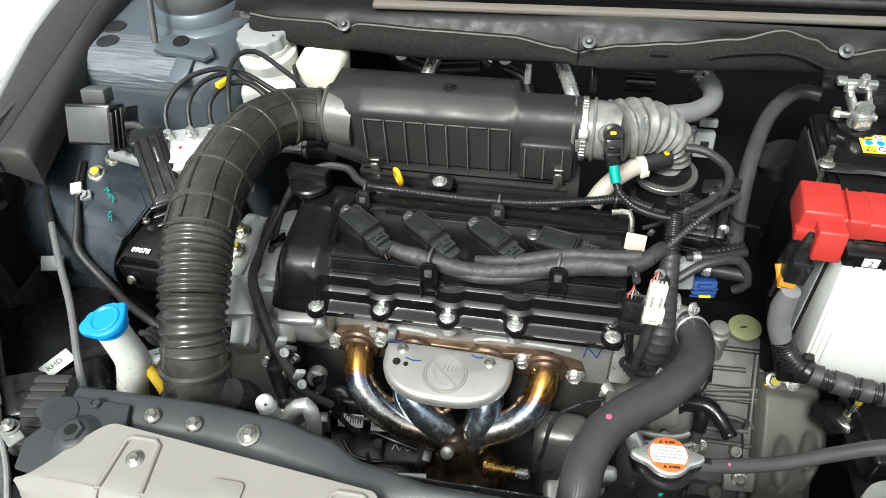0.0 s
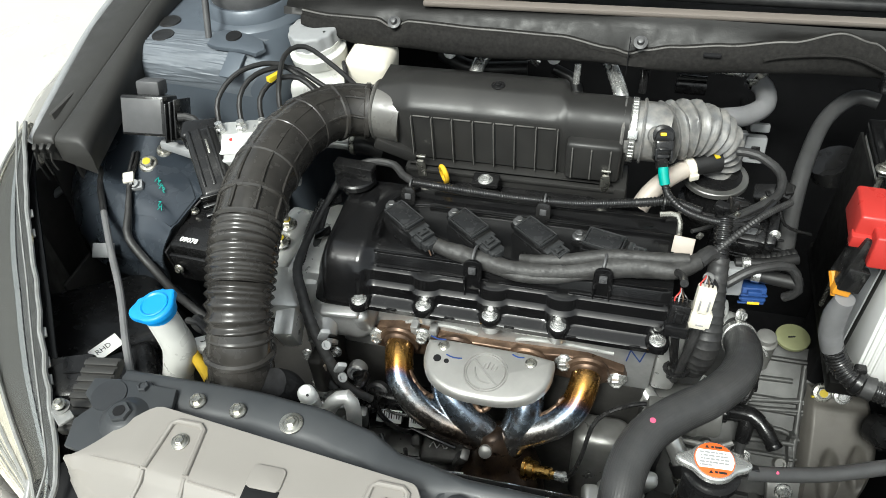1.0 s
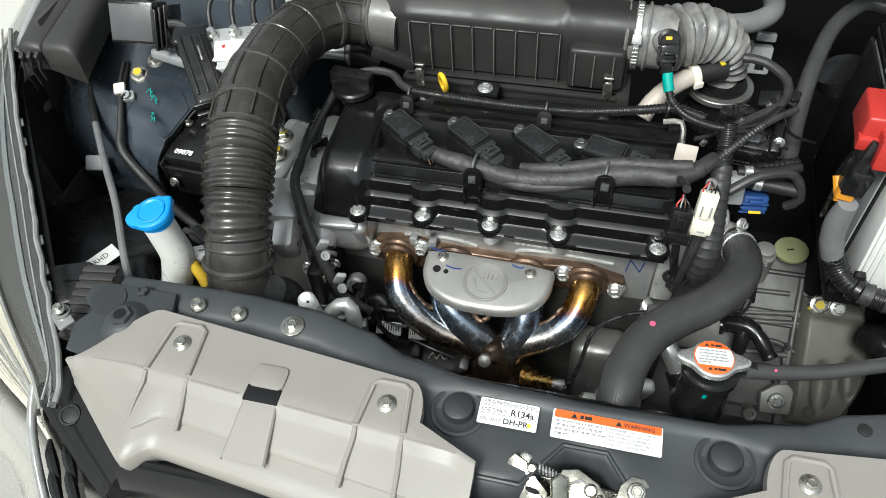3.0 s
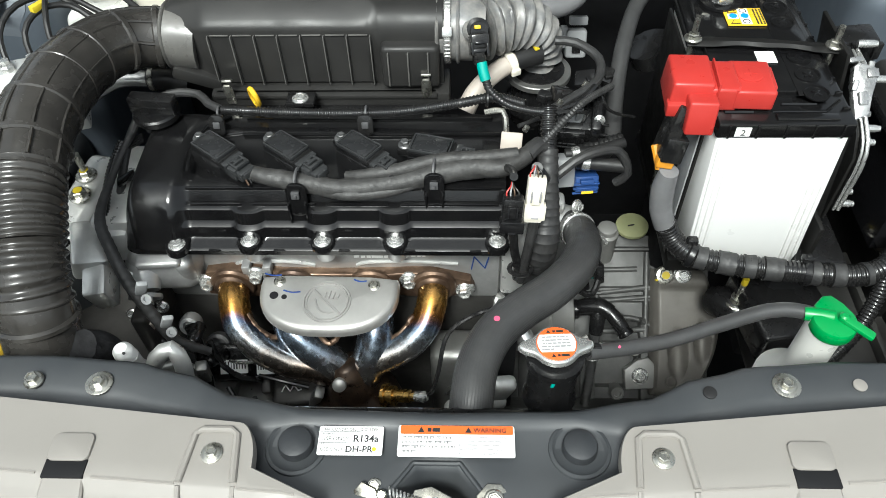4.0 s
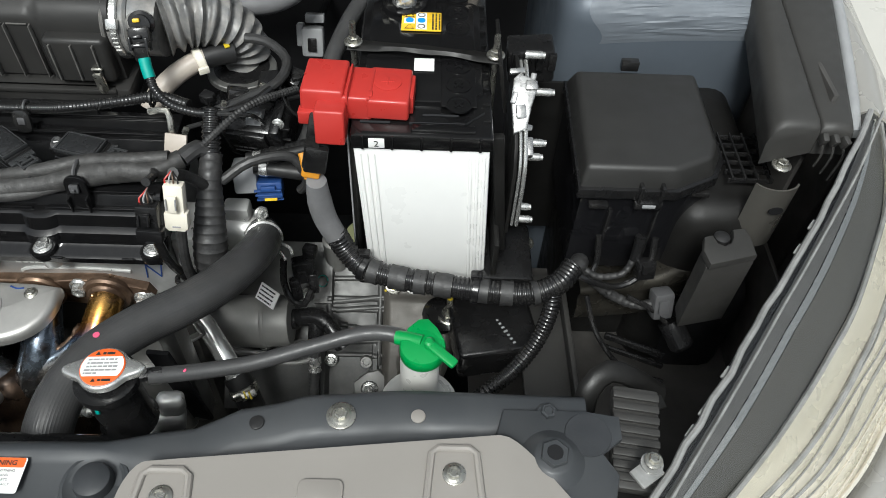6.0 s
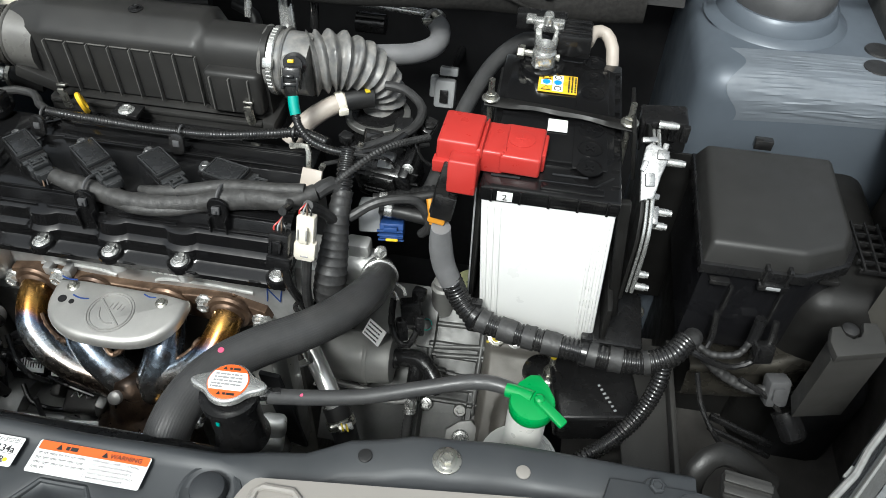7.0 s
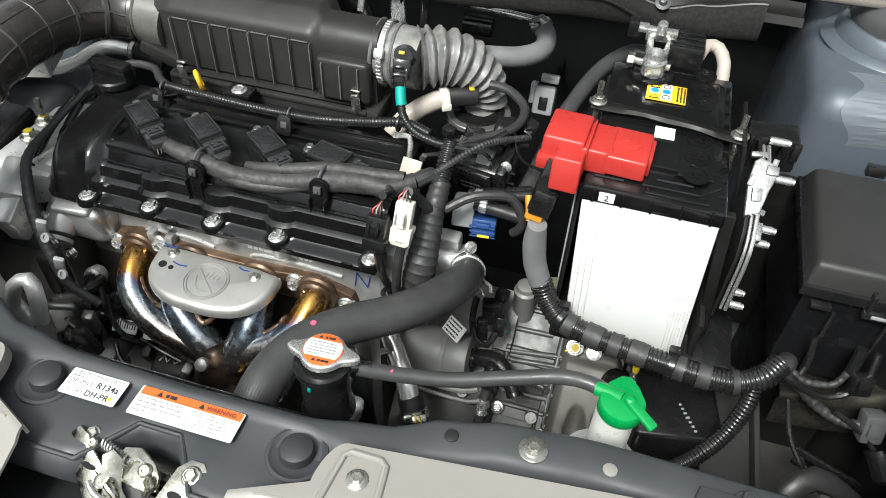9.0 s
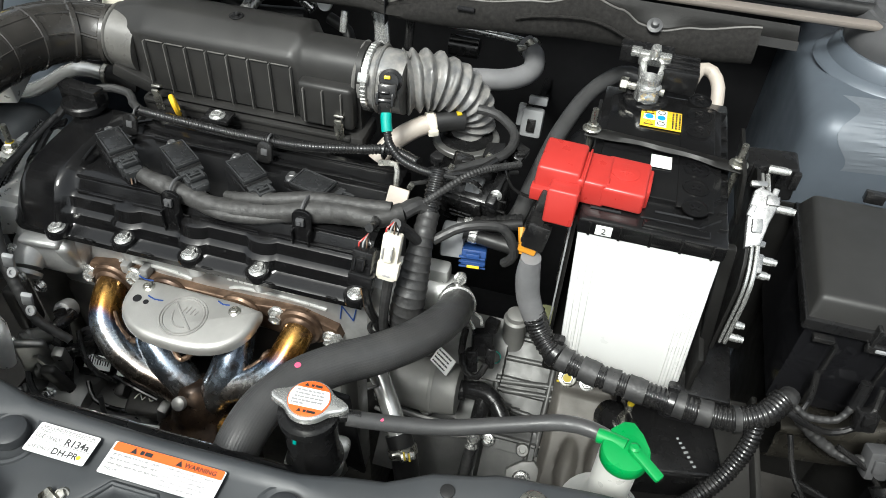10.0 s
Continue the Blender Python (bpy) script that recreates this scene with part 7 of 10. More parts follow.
lathe(bm, [(0.0163, -0.006), (0.0178, -0.005), (0.0178, 0.005), (0.0163, 0.006)], aim((0.262, 0.5005, 0.552), (0.42, -0.55, -0.7)), 26)
box(bm, (0.272, 0.487, 0.566), (0.018, 0.010, 0.010), 0.002, (30, 0, 30))
box(bm, (0.258, 0.487, 0.563), (0.012, 0.006, 0.012), 0.002, (30, 0, 30))
part("clamp", bm, ZINC, cp)
for dx in (0.0, 0.006):
    bm = B()
    box(bm, (0.269 + dx, 0.4835, 0.571), (0.0022, 0.010, 0.004), 0.0005, (30, 0, 30))
    part("paint_mark", bm, YELLOW_MARK, cp)
sp = thing("speed_sensor_lead", "black elbow connector with braided line at the gearbox", "sensor", (0.345, 0.54, 0.50))
bm = B()
lathe(bm, [(0.013, 0), (0.0135, 0.002), (0.0135, 0.007), (0.011, 0.009)], aim((0.305, 0.609, 0.548), (1, 0, 0.1)), 16)
tube(bm, [(0.308, 0.609, 0.550), (0.325, 0.608, 0.556), (0.342, 0.604, 0.560), (0.354, 0.596, 0.558)], [0.0105, 0.0125, 0.0125, 0.011], n=16)
tube(bm, [(0.338, 0.607, 0.560), (0.338, 0.594, 0.548), (0.336, 0.582, 0.530)], [0.010, 0.0105, 0.0095], n=14)
tube(bm, [(0.350, 0.600, 0.560), (0.362, 0.588, 0.553), (0.374, 0.574, 0.541)], [0.009, 0.0105, 0.0095], n=14)
lathe(bm, [(0.0105, 0), (0.011, 0.002), (0.011, 0.006), (0.007, 0.007)], aim((0.372, 0.577, 0.543), (0.5, -0.6, -0.55)), 14)
part("elbow", bm, BLACK, sp)
bm = B()
tube(bm, [(0.336, 0.583, 0.532), (0.335, 0.572, 0.512), (0.334, 0.562, 0.49), (0.332, 0.548, 0.46), (0.330, 0.535, 0.42)], 0.0065, n=12, ridge=(0.006, 0.0004))
part("line", bm, HOSE, sp)
bm = B()
lathe(bm, [(0.008, -0.012), (0.0095, -0.01), (0.0075, -0.004), (0.0095, 0), (0.0095, 0.006), (0.0075, 0.012)], aim((0.3345, 0.569, 0.505), (0, 0.5, 0.86)), 12)
part("ferrule", bm, STEEL, sp)
# black plugs crowded under the thermostat housing
th = thing("gearbox_plugs", "cluster of small black plugs and leads over the gearbox", "connector", (0.318, 0.645, 0.60), "connectors")
for at_, sz, rot in (((0.322, 0.640, 0.615), (0.026, 0.024, 0.030), (-20, 0, 15)), ((0.314, 0.622, 0.598), (0.014, 0.016, 0.030), (-25, 0, 20)), ((0.336, 0.630, 0.602), (0.012, 0.014, 0.028), (-25, 0, 10)), ((0.330, 0.660, 0.628), (0.018, 0.014, 0.016), (-10, 0, -15))):
    bm = B()
    box(bm, at_, sz, 0.003, rot)
    box(bm, (at_[0], at_[1] - sz[1] * 0.5, at_[2]), (sz[0] * 0.5, 0.004, sz[2] * 0.6), 0.001, rot)
    part("plug", bm, BLACK, th)
bm = B()
tube(bm, [(0.300, 0.640, 0.635), (0.300, 0.622, 0.612), (0.310, 0.607, 0.592), (0.326, 0.604, 0.590), (0.334, 0.618, 0.602)], 0.0045, n=10)
part("lead", bm, LOOM, th)
bm = B()
box(bm, (0.281, 0.606, 0.603), (0.034, 0.022, 0.002), 0.0004, (44, -8, -40))
lab = solo("paper_label", bm, PAPER, "white printed paper label on the gearbox", "label", (0.281, 0.606, 0.602))
rng = random.Random(21)
bm = B()
for k in range(4):
    bars(bm, pose(0.281, 0.606, 0.603, 44, -8, -40) @ pose(0, 0, 0.0012), -0.014, 0.012, -0.0085 + 0.005 * k, 0.0020, rng)
part("small_print", bm, INK, lab)

# ---- wiring trunk at the gearbox end ----
tr = thing("main_wiring_trunk", "thick taped wiring trunk down the gearbox end of the engine", "wiring", (0.248, 0.6, 0.64), "wiring harnesses")
bm = B()
tube(bm, [(0.250, 0.662, 0.854), (0.250, 0.652, 0.846), (0.250, 0.636, 0.832), (0.250, 0.62, 0.815)], 0.0085, n=14, ridge=(0.005, 0.0022))
part("corrugated_neck", bm, LOOM, tr, angle=80)
bm = B()
tube(bm, [(0.250, 0.628, 0.822), (0.249, 0.605, 0.802), (0.248, 0.582, 0.772), (0.247, 0.566, 0.748), (0.245, 0.562, 0.725), (0.244, 0.566, 0.695)], [0.011, 0.012, 0.015, 0.0175, 0.018, 0.014], n=24, ridge=(0.009, 0.0009, 4))
part("taped_trunk", bm, TAPE, tr, angle=30)
for pts, r in (([(0.225, 0.61, 0.83), (0.238, 0.625, 0.832), (0.25, 0.628, 0.822)], 0.009), ([(0.20, 0.595, 0.828), (0.208, 0.575, 0.84), (0.208, 0.556, 0.85)], 0.0045),
               ([(0.249, 0.60, 0.80), (0.237, 0.585, 0.83), (0.232, 0.566, 0.853)], 0.006), ([(0.232, 0.545, 0.80), (0.228, 0.54, 0.76), (0.225, 0.545, 0.72), (0.224, 0.556, 0.68)], 0.0055),
               ([(0.208, 0.535, 0.80), (0.212, 0.535, 0.76), (0.218, 0.545, 0.72), (0.219, 0.556, 0.685)], 0.005), ([(0.255, 0.66, 0.853), (0.275, 0.68, 0.85), (0.31, 0.715, 0.85), (0.315, 0.75, 0.855), (0.29, 0.775, 0.86), (0.265, 0.78, 0.86)], 0.0055),
               ([(0.255, 0.655, 0.852), (0.285, 0.675, 0.85), (0.305, 0.70, 0.852)], 0.0045), ([(0.26, 0.61, 0.80), (0.29, 0.625, 0.815), (0.33, 0.64, 0.81), (0.345, 0.635, 0.78), (0.335, 0.64, 0.76)], 0.0055),
               ([(0.31, 0.715, 0.85), (0.325, 0.70, 0.82), (0.36, 0.71, 0.80)], 0.002)):
    bm = B()
    tube(bm, pts, r, n=10)
    part("branch", bm, TAPE if r > 0.005 else LOOM, tr)
bm = B()
tube(bm, [(0.222 + 0.013 * math.cos(a), 0.545 + 0.010 * math.sin(a), 0.715) for a in [2 * math.pi * k / 14 for k in range(15)]], 0.003, n=6, smooth=False)
part("cable_tie", bm, LOOM, tr)
for at, size, material, name, label in (((0.231, 0.552, 0.822), (0.019, 0.013, 0.052), CREAM, "white_connector", "off-white plug connector with coloured wires"), ((0.207, 0.538, 0.815), (0.021, 0.016, 0.040), BLACK, "black_connector", "black plug connector with coloured wires")):
    th = thing(name, label, "connector", (at[0], at[1], at[2] - 0.03), "connectors")
    bm = B()
    rot = (-16, 4, 0)
    box(bm, at, size, 0.002, rot)
    box(bm, (at[0], at[1] - 0.006, at[2] - 0.012), (size[0] * 1.2, size[1] * 0.9, size[2] * 0.35), 0.0015, rot)
    box(bm, (at[0], at[1] - size[1] * 0.5 - 0.001, at[2] + 0.010), (size[0] * 0.5, 0.004, size[2] * 0.35), 0.001, rot)
    part("shell", bm, material, th)
    for k, (dx, dz, w, h) in enumerate(((-0.0045, 0.012, 0.0016, 0.012), (0.0045, 0.012, 0.0016, 0.012), (0.0, -0.016, 0.008, 0.0016))):
        bm = B()
        box(bm, (at[0] + dx, at[1] - size[1] * 0.5 - 0.0035 - (0.003 if dz < 0 else 0), at[2] + dz), (w, 0.002, h), 0.0004, rot)
        part("slot", bm, DARK_BOX if material is BLACK else GREY_INK, th)
    for k, c in enumerate((RED, GREY_PLASTIC, RUSTY, LOOM)):
        bm = B()
        x = at[0] - 0.006 + 0.004 * k
        tube(bm, [(x, at[1] + 0.006, at[2] + size[2] * 0.48), (x, at[1] + 0.008, at[2] + size[2] * 0.5 + 0.003), (lerp(x, at[0], 0.7), at[1] + 0.013, at[2] + size[2] * 0.5 + 0.006), (lerp(x, at[0], 0.9), at[1] + 0.020, at[2] + size[2] * 0.5 + 0.005)], 0.0009, n=6)
        part("wire", bm, c, th)
th = thing("blue_connector", "blue and grey plug connector with bent hose", "connector", (0.29, 0.65, 0.74), "connectors")
bm = B()
box(bm, (0.300, 0.645, 0.758), (0.028, 0.022, 0.020), 0.002, (-20, 0, 6))
box(bm, (0.300, 0.636, 0.766), (0.016, 0.012, 0.006), 0.001, (-20, 0, 6))
for k in range(3):
    box(bm, (0.300, 0.632 + 0.002 * k, 0.765 - 0.009 * k), (0.030, 0.004, 0.002), 0.0005, (-20, 0, 6))
part("blue_shell", bm, DEEP_BLUE, th)
bm = B()
box(bm, (0.273, 0.652, 0.768), (0.026, 0.024, 0.036), 0.003, (-20, 0, 6))
part("grey_valve", bm, GREY_PLASTIC, th)
bm = B()
box(bm, (0.302, 0.631, 0.752), (0.014, 0.002, 0.003), 0.0005, (-20, 0, 6))
part("paint_mark", bm, YELLOW, th)
bm = B()
tube(bm, [(0.285, 0.668, 0.778), (0.31, 0.675, 0.782), (0.345, 0.685, 0.785)], 0.009, n=14, ridge=(0.006, 0.0012))
part("hose_end", bm, RUBBER, th)
th = thing("cream_bracket", "cream plastic harness bracket on the valve cover end", "bracket", (0.21, 0.64, 0.79))
bm = B()
box(bm, (0.210, 0.642, 0.822), (0.024, 0.004, 0.020), 0.001, (-38, 0, -8))
box(bm, (0.214, 0.632, 0.812), (0.028, 0.010, 0.006), 0.002, (-20, 0, -8))
part("plate", bm, BEIGE_HOSE, th)
bm = B()
tube(bm, [(0.180, 0.668, 0.842), (0.200, 0.667, 0.845), (0.204, 0.655, 0.83), (0.205, 0.648, 0.80)], 0.0035, n=8)
part("steel_strap", bm, ZINC, th)

# thin leads and small plugs tangled round the throttle
th = thing("throttle_wiring", "tangle of thin taped leads with small plugs round the throttle", "wiring", (0.28, 0.7, 0.8), "wiring harnesses")
rng = random.Random(41)
for k in range(3):
    a = Vector((rng.uniform(0.215, 0.27), rng.uniform(0.60, 0.68), rng.uniform(0.825, 0.86)))
    b = Vector((rng.uniform(0.265, 0.335), rng.uniform(0.68, 0.75), rng.uniform(0.80, 0.855)))
    m_ = (a + b) / 2 + Vector((rng.uniform(-0.03, 0.03), rng.uniform(-0.02, 0.02), rng.uniform(-0.005, 0.03)))
    bm = B()
    r = rng.uniform(0.0016, 0.003)
    if k % 4 == 0:
        tube(bm, [a, m_, b], r + 0.001, n=8, ridge=(0.004, 0.001))
    else:
        tube(bm, [a, m_, b], r, n=8)
    part("lead", bm, (TAPE, LOOM, TAPE, RUBBER)[k % 4], th)
for k, (p, sz, m_) in enumerate((((0.268, 0.700, 0.842), (0.022, 0.018, 0.016), LOOM), ((0.300, 0.728, 0.84), (0.024, 0.02, 0.018), BLACK), ((0.245, 0.672, 0.86), (0.014, 0.012, 0.012), LOOM), ((0.322, 0.742, 0.835), (0.02, 0.022, 0.016), LOOM), ((0.285, 0.690, 0.82), (0.018, 0.014, 0.02), GREY_PLASTIC))):
    bm = B()
    box(bm, p, sz, 0.002, (rng.uniform(-25, 25), rng.uniform(-20, 20), rng.uniform(-40, 40)))
    box(bm, (p[0] + 0.004, p[1] - 0.006, p[2] + 0.004), (sz[0] * 0.5, sz[1] * 0.4, sz[2] * 0.6), 0.001, (10, 0, 20))
    part("small_plug", bm, m_, th)
for p in ((0.262, 0.665, 0.858), (0.295, 0.705, 0.852), (0.225, 0.64, 0.842)):
    bm = B()
    box(bm, p, (0.006, 0.004, 0.008), 0.001, (0, 30, 20))
    part("tie_head", bm, ZINC, th)

# long hose and plain hoses behind
th = thing("brake_vacuum_hose", "long black rubber vacuum hose", "hose", (0.36, 0.8, 0.7), "hoses")
bm = B()
tube(bm, [(0.288, 0.66, 0.775), (0.315, 0.67, 0.772), (0.335, 0.70, 0.775), (0.345, 0.76, 0.79), (0.36, 0.83, 0.815), (0.385, 0.90, 0.835), (0.42, 0.935, 0.85), (0.45, 0.93, 0.85)], 0.0105, n=16)
part("hose", bm, HOSE, th)
th = thing("heater_hose", "grey heater hose with spring clip", "hose", (0.28, 0.88, 0.82), "hoses")
bm = B()
tube(bm, [(0.205, 0.84, 0.855), (0.245, 0.855, 0.853), (0.282, 0.872, 0.85), (0.306, 0.90, 0.85), (0.305, 0.932, 0.855), (0.288, 0.948, 0.862)], 0.0135, n=18)
part("hose", bm, GREY_HOSE, th)
bm = B()
lathe(bm, [(0.0138, -0.005), (0.015, -0.004), (0.015, 0.004), (0.0138, 0.005)], aim((0.297, 0.943, 0.859), (-0.8, 0.6, 0.3)), 20)
box(bm, (0.287, 0.928, 0.866), (0.012, 0.008, 0.006), 0.001, (0, 0, 30))
part("spring_clip", bm, ZINC, th)
th = thing("refrigerant_pipes", "bare aluminium refrigerant pipes behind the air box", "pipe", (0.0, 0.92, 0.75))
for pts, r in (([(-0.085, 0.87, 0.84), (-0.088, 0.90, 0.865), (-0.07, 0.93, 0.885), (-0.03, 0.935, 0.885), (0.0, 0.93, 0.87)], 0.010), ([(0.06, 0.95, 0.89), (0.095, 0.92, 0.885), (0.12, 0.86, 0.865), (0.125, 0.84, 0.84)], 0.010),
               ([(0.16, 0.96, 0.87), (0.19, 0.945, 0.872), (0.25, 0.94, 0.872), (0.287, 0.95, 0.864)], 0.005)):
    bm = B()
    tube(bm, pts, r, n=16)
    part("pipe", bm, STEEL, th)
th = thing("bulkhead_clutter", "dark pipes, plugs and lines on the bulkhead", "pipework", (0.1, 0.98, 0.75))
for pts, r, m_ in (([(-0.15, 0.95, 0.86), (-0.10, 0.93, 0.85), (-0.02, 0.94, 0.85)], 0.012, RUBBER), ([(0.02, 0.93, 0.86), (0.05, 0.92, 0.85), (0.06, 0.90, 0.83)], 0.008, RUBBER), ([(0.145, 0.90, 0.90), (0.145, 0.89, 0.86)], 0.006, LOOM),
                   ([(0.055, 0.90, 0.89), (0.055, 0.89, 0.865)], 0.005, STEEL), ([(0.19, 0.935, 0.85), (0.23, 0.935, 0.85)], 0.014, BLACK), ([(0.40, 0.86, 0.80), (0.41, 0.86, 0.78)], 0.03, BLACK)):
    bm = B()
    tube(bm, pts, r, n=14)
    part("line", bm, m_, th)
for p, r in (((0.02, 0.92, 0.885), 0.010), ((-0.13, 0.92, 0.88), 0.009)):
    bm = B()
    lathe(bm, [(r, 0), (r, 0.004), (0, 0.005)], aim(p, (0, -1, 0.6)), 18)
    part("clip_disc", bm, WHITE, th)
th = thing("grey_connector", "grey square plug connector near the bulkhead", "connector", (0.32, 0.98, 0.68), "connectors")
bm = B()
tube(bm, [(0.315, 0.94, 0.76), (0.315, 1.0, 0.74), (0.315, 1.11, 0.72)], 0.006, n=8)
part("stem", bm, DARK_BOX, th)
bm = B()
box(bm, (0.315, 0.93, 0.755), (0.03, 0.02, 0.04), 0.004, (-20, 0, 0))
box(bm, (0.298, 0.935, 0.762), (0.010, 0.016, 0.03), 0.002, (-20, 0, 0))
box(bm, (0.318, 0.945, 0.782), (0.026, 0.012, 0.012), 0.002, (-20, 0, 0))
part("shell", bm, GREY_PLASTIC, th)
bm = B()
box(bm, (0.315, 0.918, 0.757), (0.012, 0.004, 0.018), 0.001, (-20, 0, 0))
part("socket", bm, LOOM, th)

# ---- battery ----
BX, BW, BY0, BY1, BZ = 0.470, 0.129, 0.572, 0.805, 0.888
bat = thing("battery", "white-cased car battery with black top and red terminal cover", "battery", (BX, 0.69, 0.70))
bm = B()
box(bm, (BX, (BY0 + BY1) / 2, 0.789), (BW, BY1 - BY0, 0.20), 0.003, seg=2)
for v in bm.verts:
    v.co.x += (0.888 - v.co.z) * 0.05
case = part("case", bm, WHITE, bat, "white plastic case")
for sgn in (-1, 1):
    for k in range(3):
        bm = B()
        box(bm, (BX + sgn * (0.046 + 0.0065 * k), BY0 - 0.0005, 0.79), (0.0035, 0.004, 0.185), 0.0015)
        for v in bm.verts:
            v.co.x += (0.888 - v.co.z) * 0.05
        part("case_rib", bm, WHITE, case)
bm = B()
box(bm, (BX, (BY0 + BY1) / 2, 0.8970), (BW + 0.004, BY1 - BY0 + 0.004, 0.018), 0.003)
part("top", bm, COVER_BLACK, bat, "black moulded top")
bm = B()
prism(bm, [(-0.058, -0.075), (0.040, -0.075), (0.058, -0.058), (0.058, 0.09), (0.04, 0.105), (-0.04, 0.105), (-0.058, 0.09)], 0.007, pose(BX, (BY0 + BY1) / 2, 0.9055), 0.002)
part("raised_deck", bm, COVER_BLACK, bat)
bm = B()
box(bm, (BX + 0.034, (BY0 + BY1) / 2 + 0.004, 0.9124), (0.034, BY1 - BY0 - 0.06, 0.002), 0.001)
part("plug_strip", bm, COVER_BLACK, bat)
for k, (x0, y0, x1, y1) in enumerate(((-0.012, -0.1, 0.04, -0.1), (0.04, -0.1, 0.058, -0.083), (0.0, -0.088, 0.034, -0.088), (-0.058, -0.1, -0.03, -0.1))):
    bm = B()
    c = Vector((BX, (BY0 + BY1) / 2, 0.9068))
    tube(bm, [c + Vector((x0, y0, 0)), c + Vector((x1, y1, 0))], 0.0018, n=6, smooth=False)
    part("moulded_ridge", bm, COVER_BLACK, bat)
for k in range(5):
    bm = B()
    box(bm, (BX - 0.055 + 0.0275 * k, BY0 - 0.001, 0.897), (0.003, 0.005, 0.016), 0.001)
    part("edge_rib", bm, COVER_BLACK, bat)
for k in range(9):
    bm = B()
    box(bm, (BX + 0.0605, BY0 + 0.02 + 0.024 * k, 0.9075), (0.007, 0.003, 0.004), 0.0008)
    part("edge_rib", bm, COVER_BLACK, bat)
bm = B()
box(bm, (BX + 0.020, BY0 + 0.008, 0.907), (0.06, 0.010, 0.004), 0.0015)
part("front_step", bm, COVER_BLACK, bat)
for k in range(3):
    for dy in (0, 0.125):
        bm = B()
        y = BY0 + 0.036 + 0.030 * k + dy
        m = pose(BX + 0.034, y, 0.9132)
        lathe(bm, [(0.0128, 0), (0.0128, 0.0018), (0.0112, 0.0018), (0.0108, 0.0004), (0, 0.0004)], m, 24)
        box(bm, (BX + 0.034, y, 0.9141), (0.011, 0.0022, 0.0016), 0.0004, (0, 0, 45))
        box(bm, (BX + 0.034, y, 0.9142), (0.011, 0.0022, 0.0016), 0.0004, (0, 0, -45))
        part("cell_plug", bm, COVER_BLACK, bat)
bm = B()
box(bm, (0.428, BY0 - 0.0030, 0.8975), (0.015, 0.0012, 0.011), 0.0004)
tag = part("number_tag", bm, PAPER, bat)
part("digit", text_mesh("2", 0.010, pose(0.428, BY0 - 0.0040, 0.8940, 90, 0, 0), "CENTER"), INK, tag)
LX, LY = 0.4655, 0.743
bm = B()
box(bm, (LX, LY, 0.9138), (0.042, 0.034, 0.0012), 0.0004)
wl_ = part("warning_label", bm, YELLOW, bat, "yellow pictogram warning label")
for r_ in range(3):
    for c_ in range(2):
        x, y = LX - 0.0125 + 0.0125 * c_, LY + 0.0105 - 0.0105 * r_
        bm = B()
        if r_ == 1:
            box(bm, (x, y, 0.9146), (0.0115, 0.0095, 0.0008), 0.0003)
            part("white_field", bm, PAPER, wl_)
            part("blue_sign", lathe(B(), [(0.0042, 0), (0.0042, 0.0008), (0, 0.0008)], pose(x, y, 0.9150), 18), BLUE, wl_)
        elif c_ == 0:
            prism(bm, [(x - 0.0052, y - 0.004), (x + 0.0052, y - 0.004), (x, y + 0.0046)], 0.0006, pose(0, 0, 0.9142))
            part("hazard_sign", bm, INK, wl_)
            part("hazard_field", prism(B(), [(x - 0.0036, y - 0.0031), (x + 0.0036, y - 0.0031), (x, y + 0.0030)], 0.0006, pose(0, 0, 0.9146)), YELLOW, wl_)
        else:
            box(bm, (x, y, 0.9146), (0.0115, 0.0095, 0.0008), 0.0003)
            part("white_field", bm, PAPER, wl_)
            part("ban_ring", tube(B(), [(x + 0.0036 * math.cos(a), y + 0.0036 * math.sin(a), 0.9151) for a in [2 * math.pi * k / 18 for k in range(19)]], 0.0005, n=5, smooth=False), INK, wl_)
bm = B()
for k in range(3):
    bars(bm, pose(LX + 0.0165 - 0.0035 * (k - 1), LY - 0.015, 0.9145, 0, 0, 90), 0.0, 0.030, 0.0, 0.0018, random.Random(60 + k))
part("small_print", bm, INK, wl_)
bm = B()
box(bm, (0.470, 0.668, 0.9140), (0.020, 0.020, 0.001), 0.0003)
part("paper_tag", bm, PAPER, bat, "white paper tag")
# hold-down bar and studs
th = thing("battery_clamp", "black steel battery hold-down bar with two threaded rods", "clamp", (BX, 0.69, 0.70))
bm = B()
rows = []
for i in range(25):
    u = i / 24
    x, y = lerp(0.392, 0.548, u), lerp(0.693, 0.677, u)
    w = 0.0085 - 0.003 * math.sin(math.pi * u) + 0.002 * math.sin(3 * math.pi * u) ** 2
    rows.append([(x, y - w, 0.9165 + 0.003 * math.sin(math.pi * u)), (x, y - w * 0.5, 0.9195 + 0.003 * math.sin(math.pi * u)), (x, y + w * 0.5, 0.9195 + 0.003 * math.sin(math.pi * u)), (x, y + w, 0.9165 + 0.003 * math.sin(math.pi * u))])
grid_surface(bm, rows)
thicken(bm, 0.002)
part("bar", bm, SHEET_BLACK, th)
for x, y in ((0.398, 0.692), (0.541, 0.678)):
    bm = B()
    tube(bm, [(x, y, 0.70), (x, y, 0.944)], 0.0032, n=10)
    part("rod", bm, ZINC, th)
    bolt((x, y, 0.9205), r=0.0055, h=0.007, parent=th, material=ZINC)
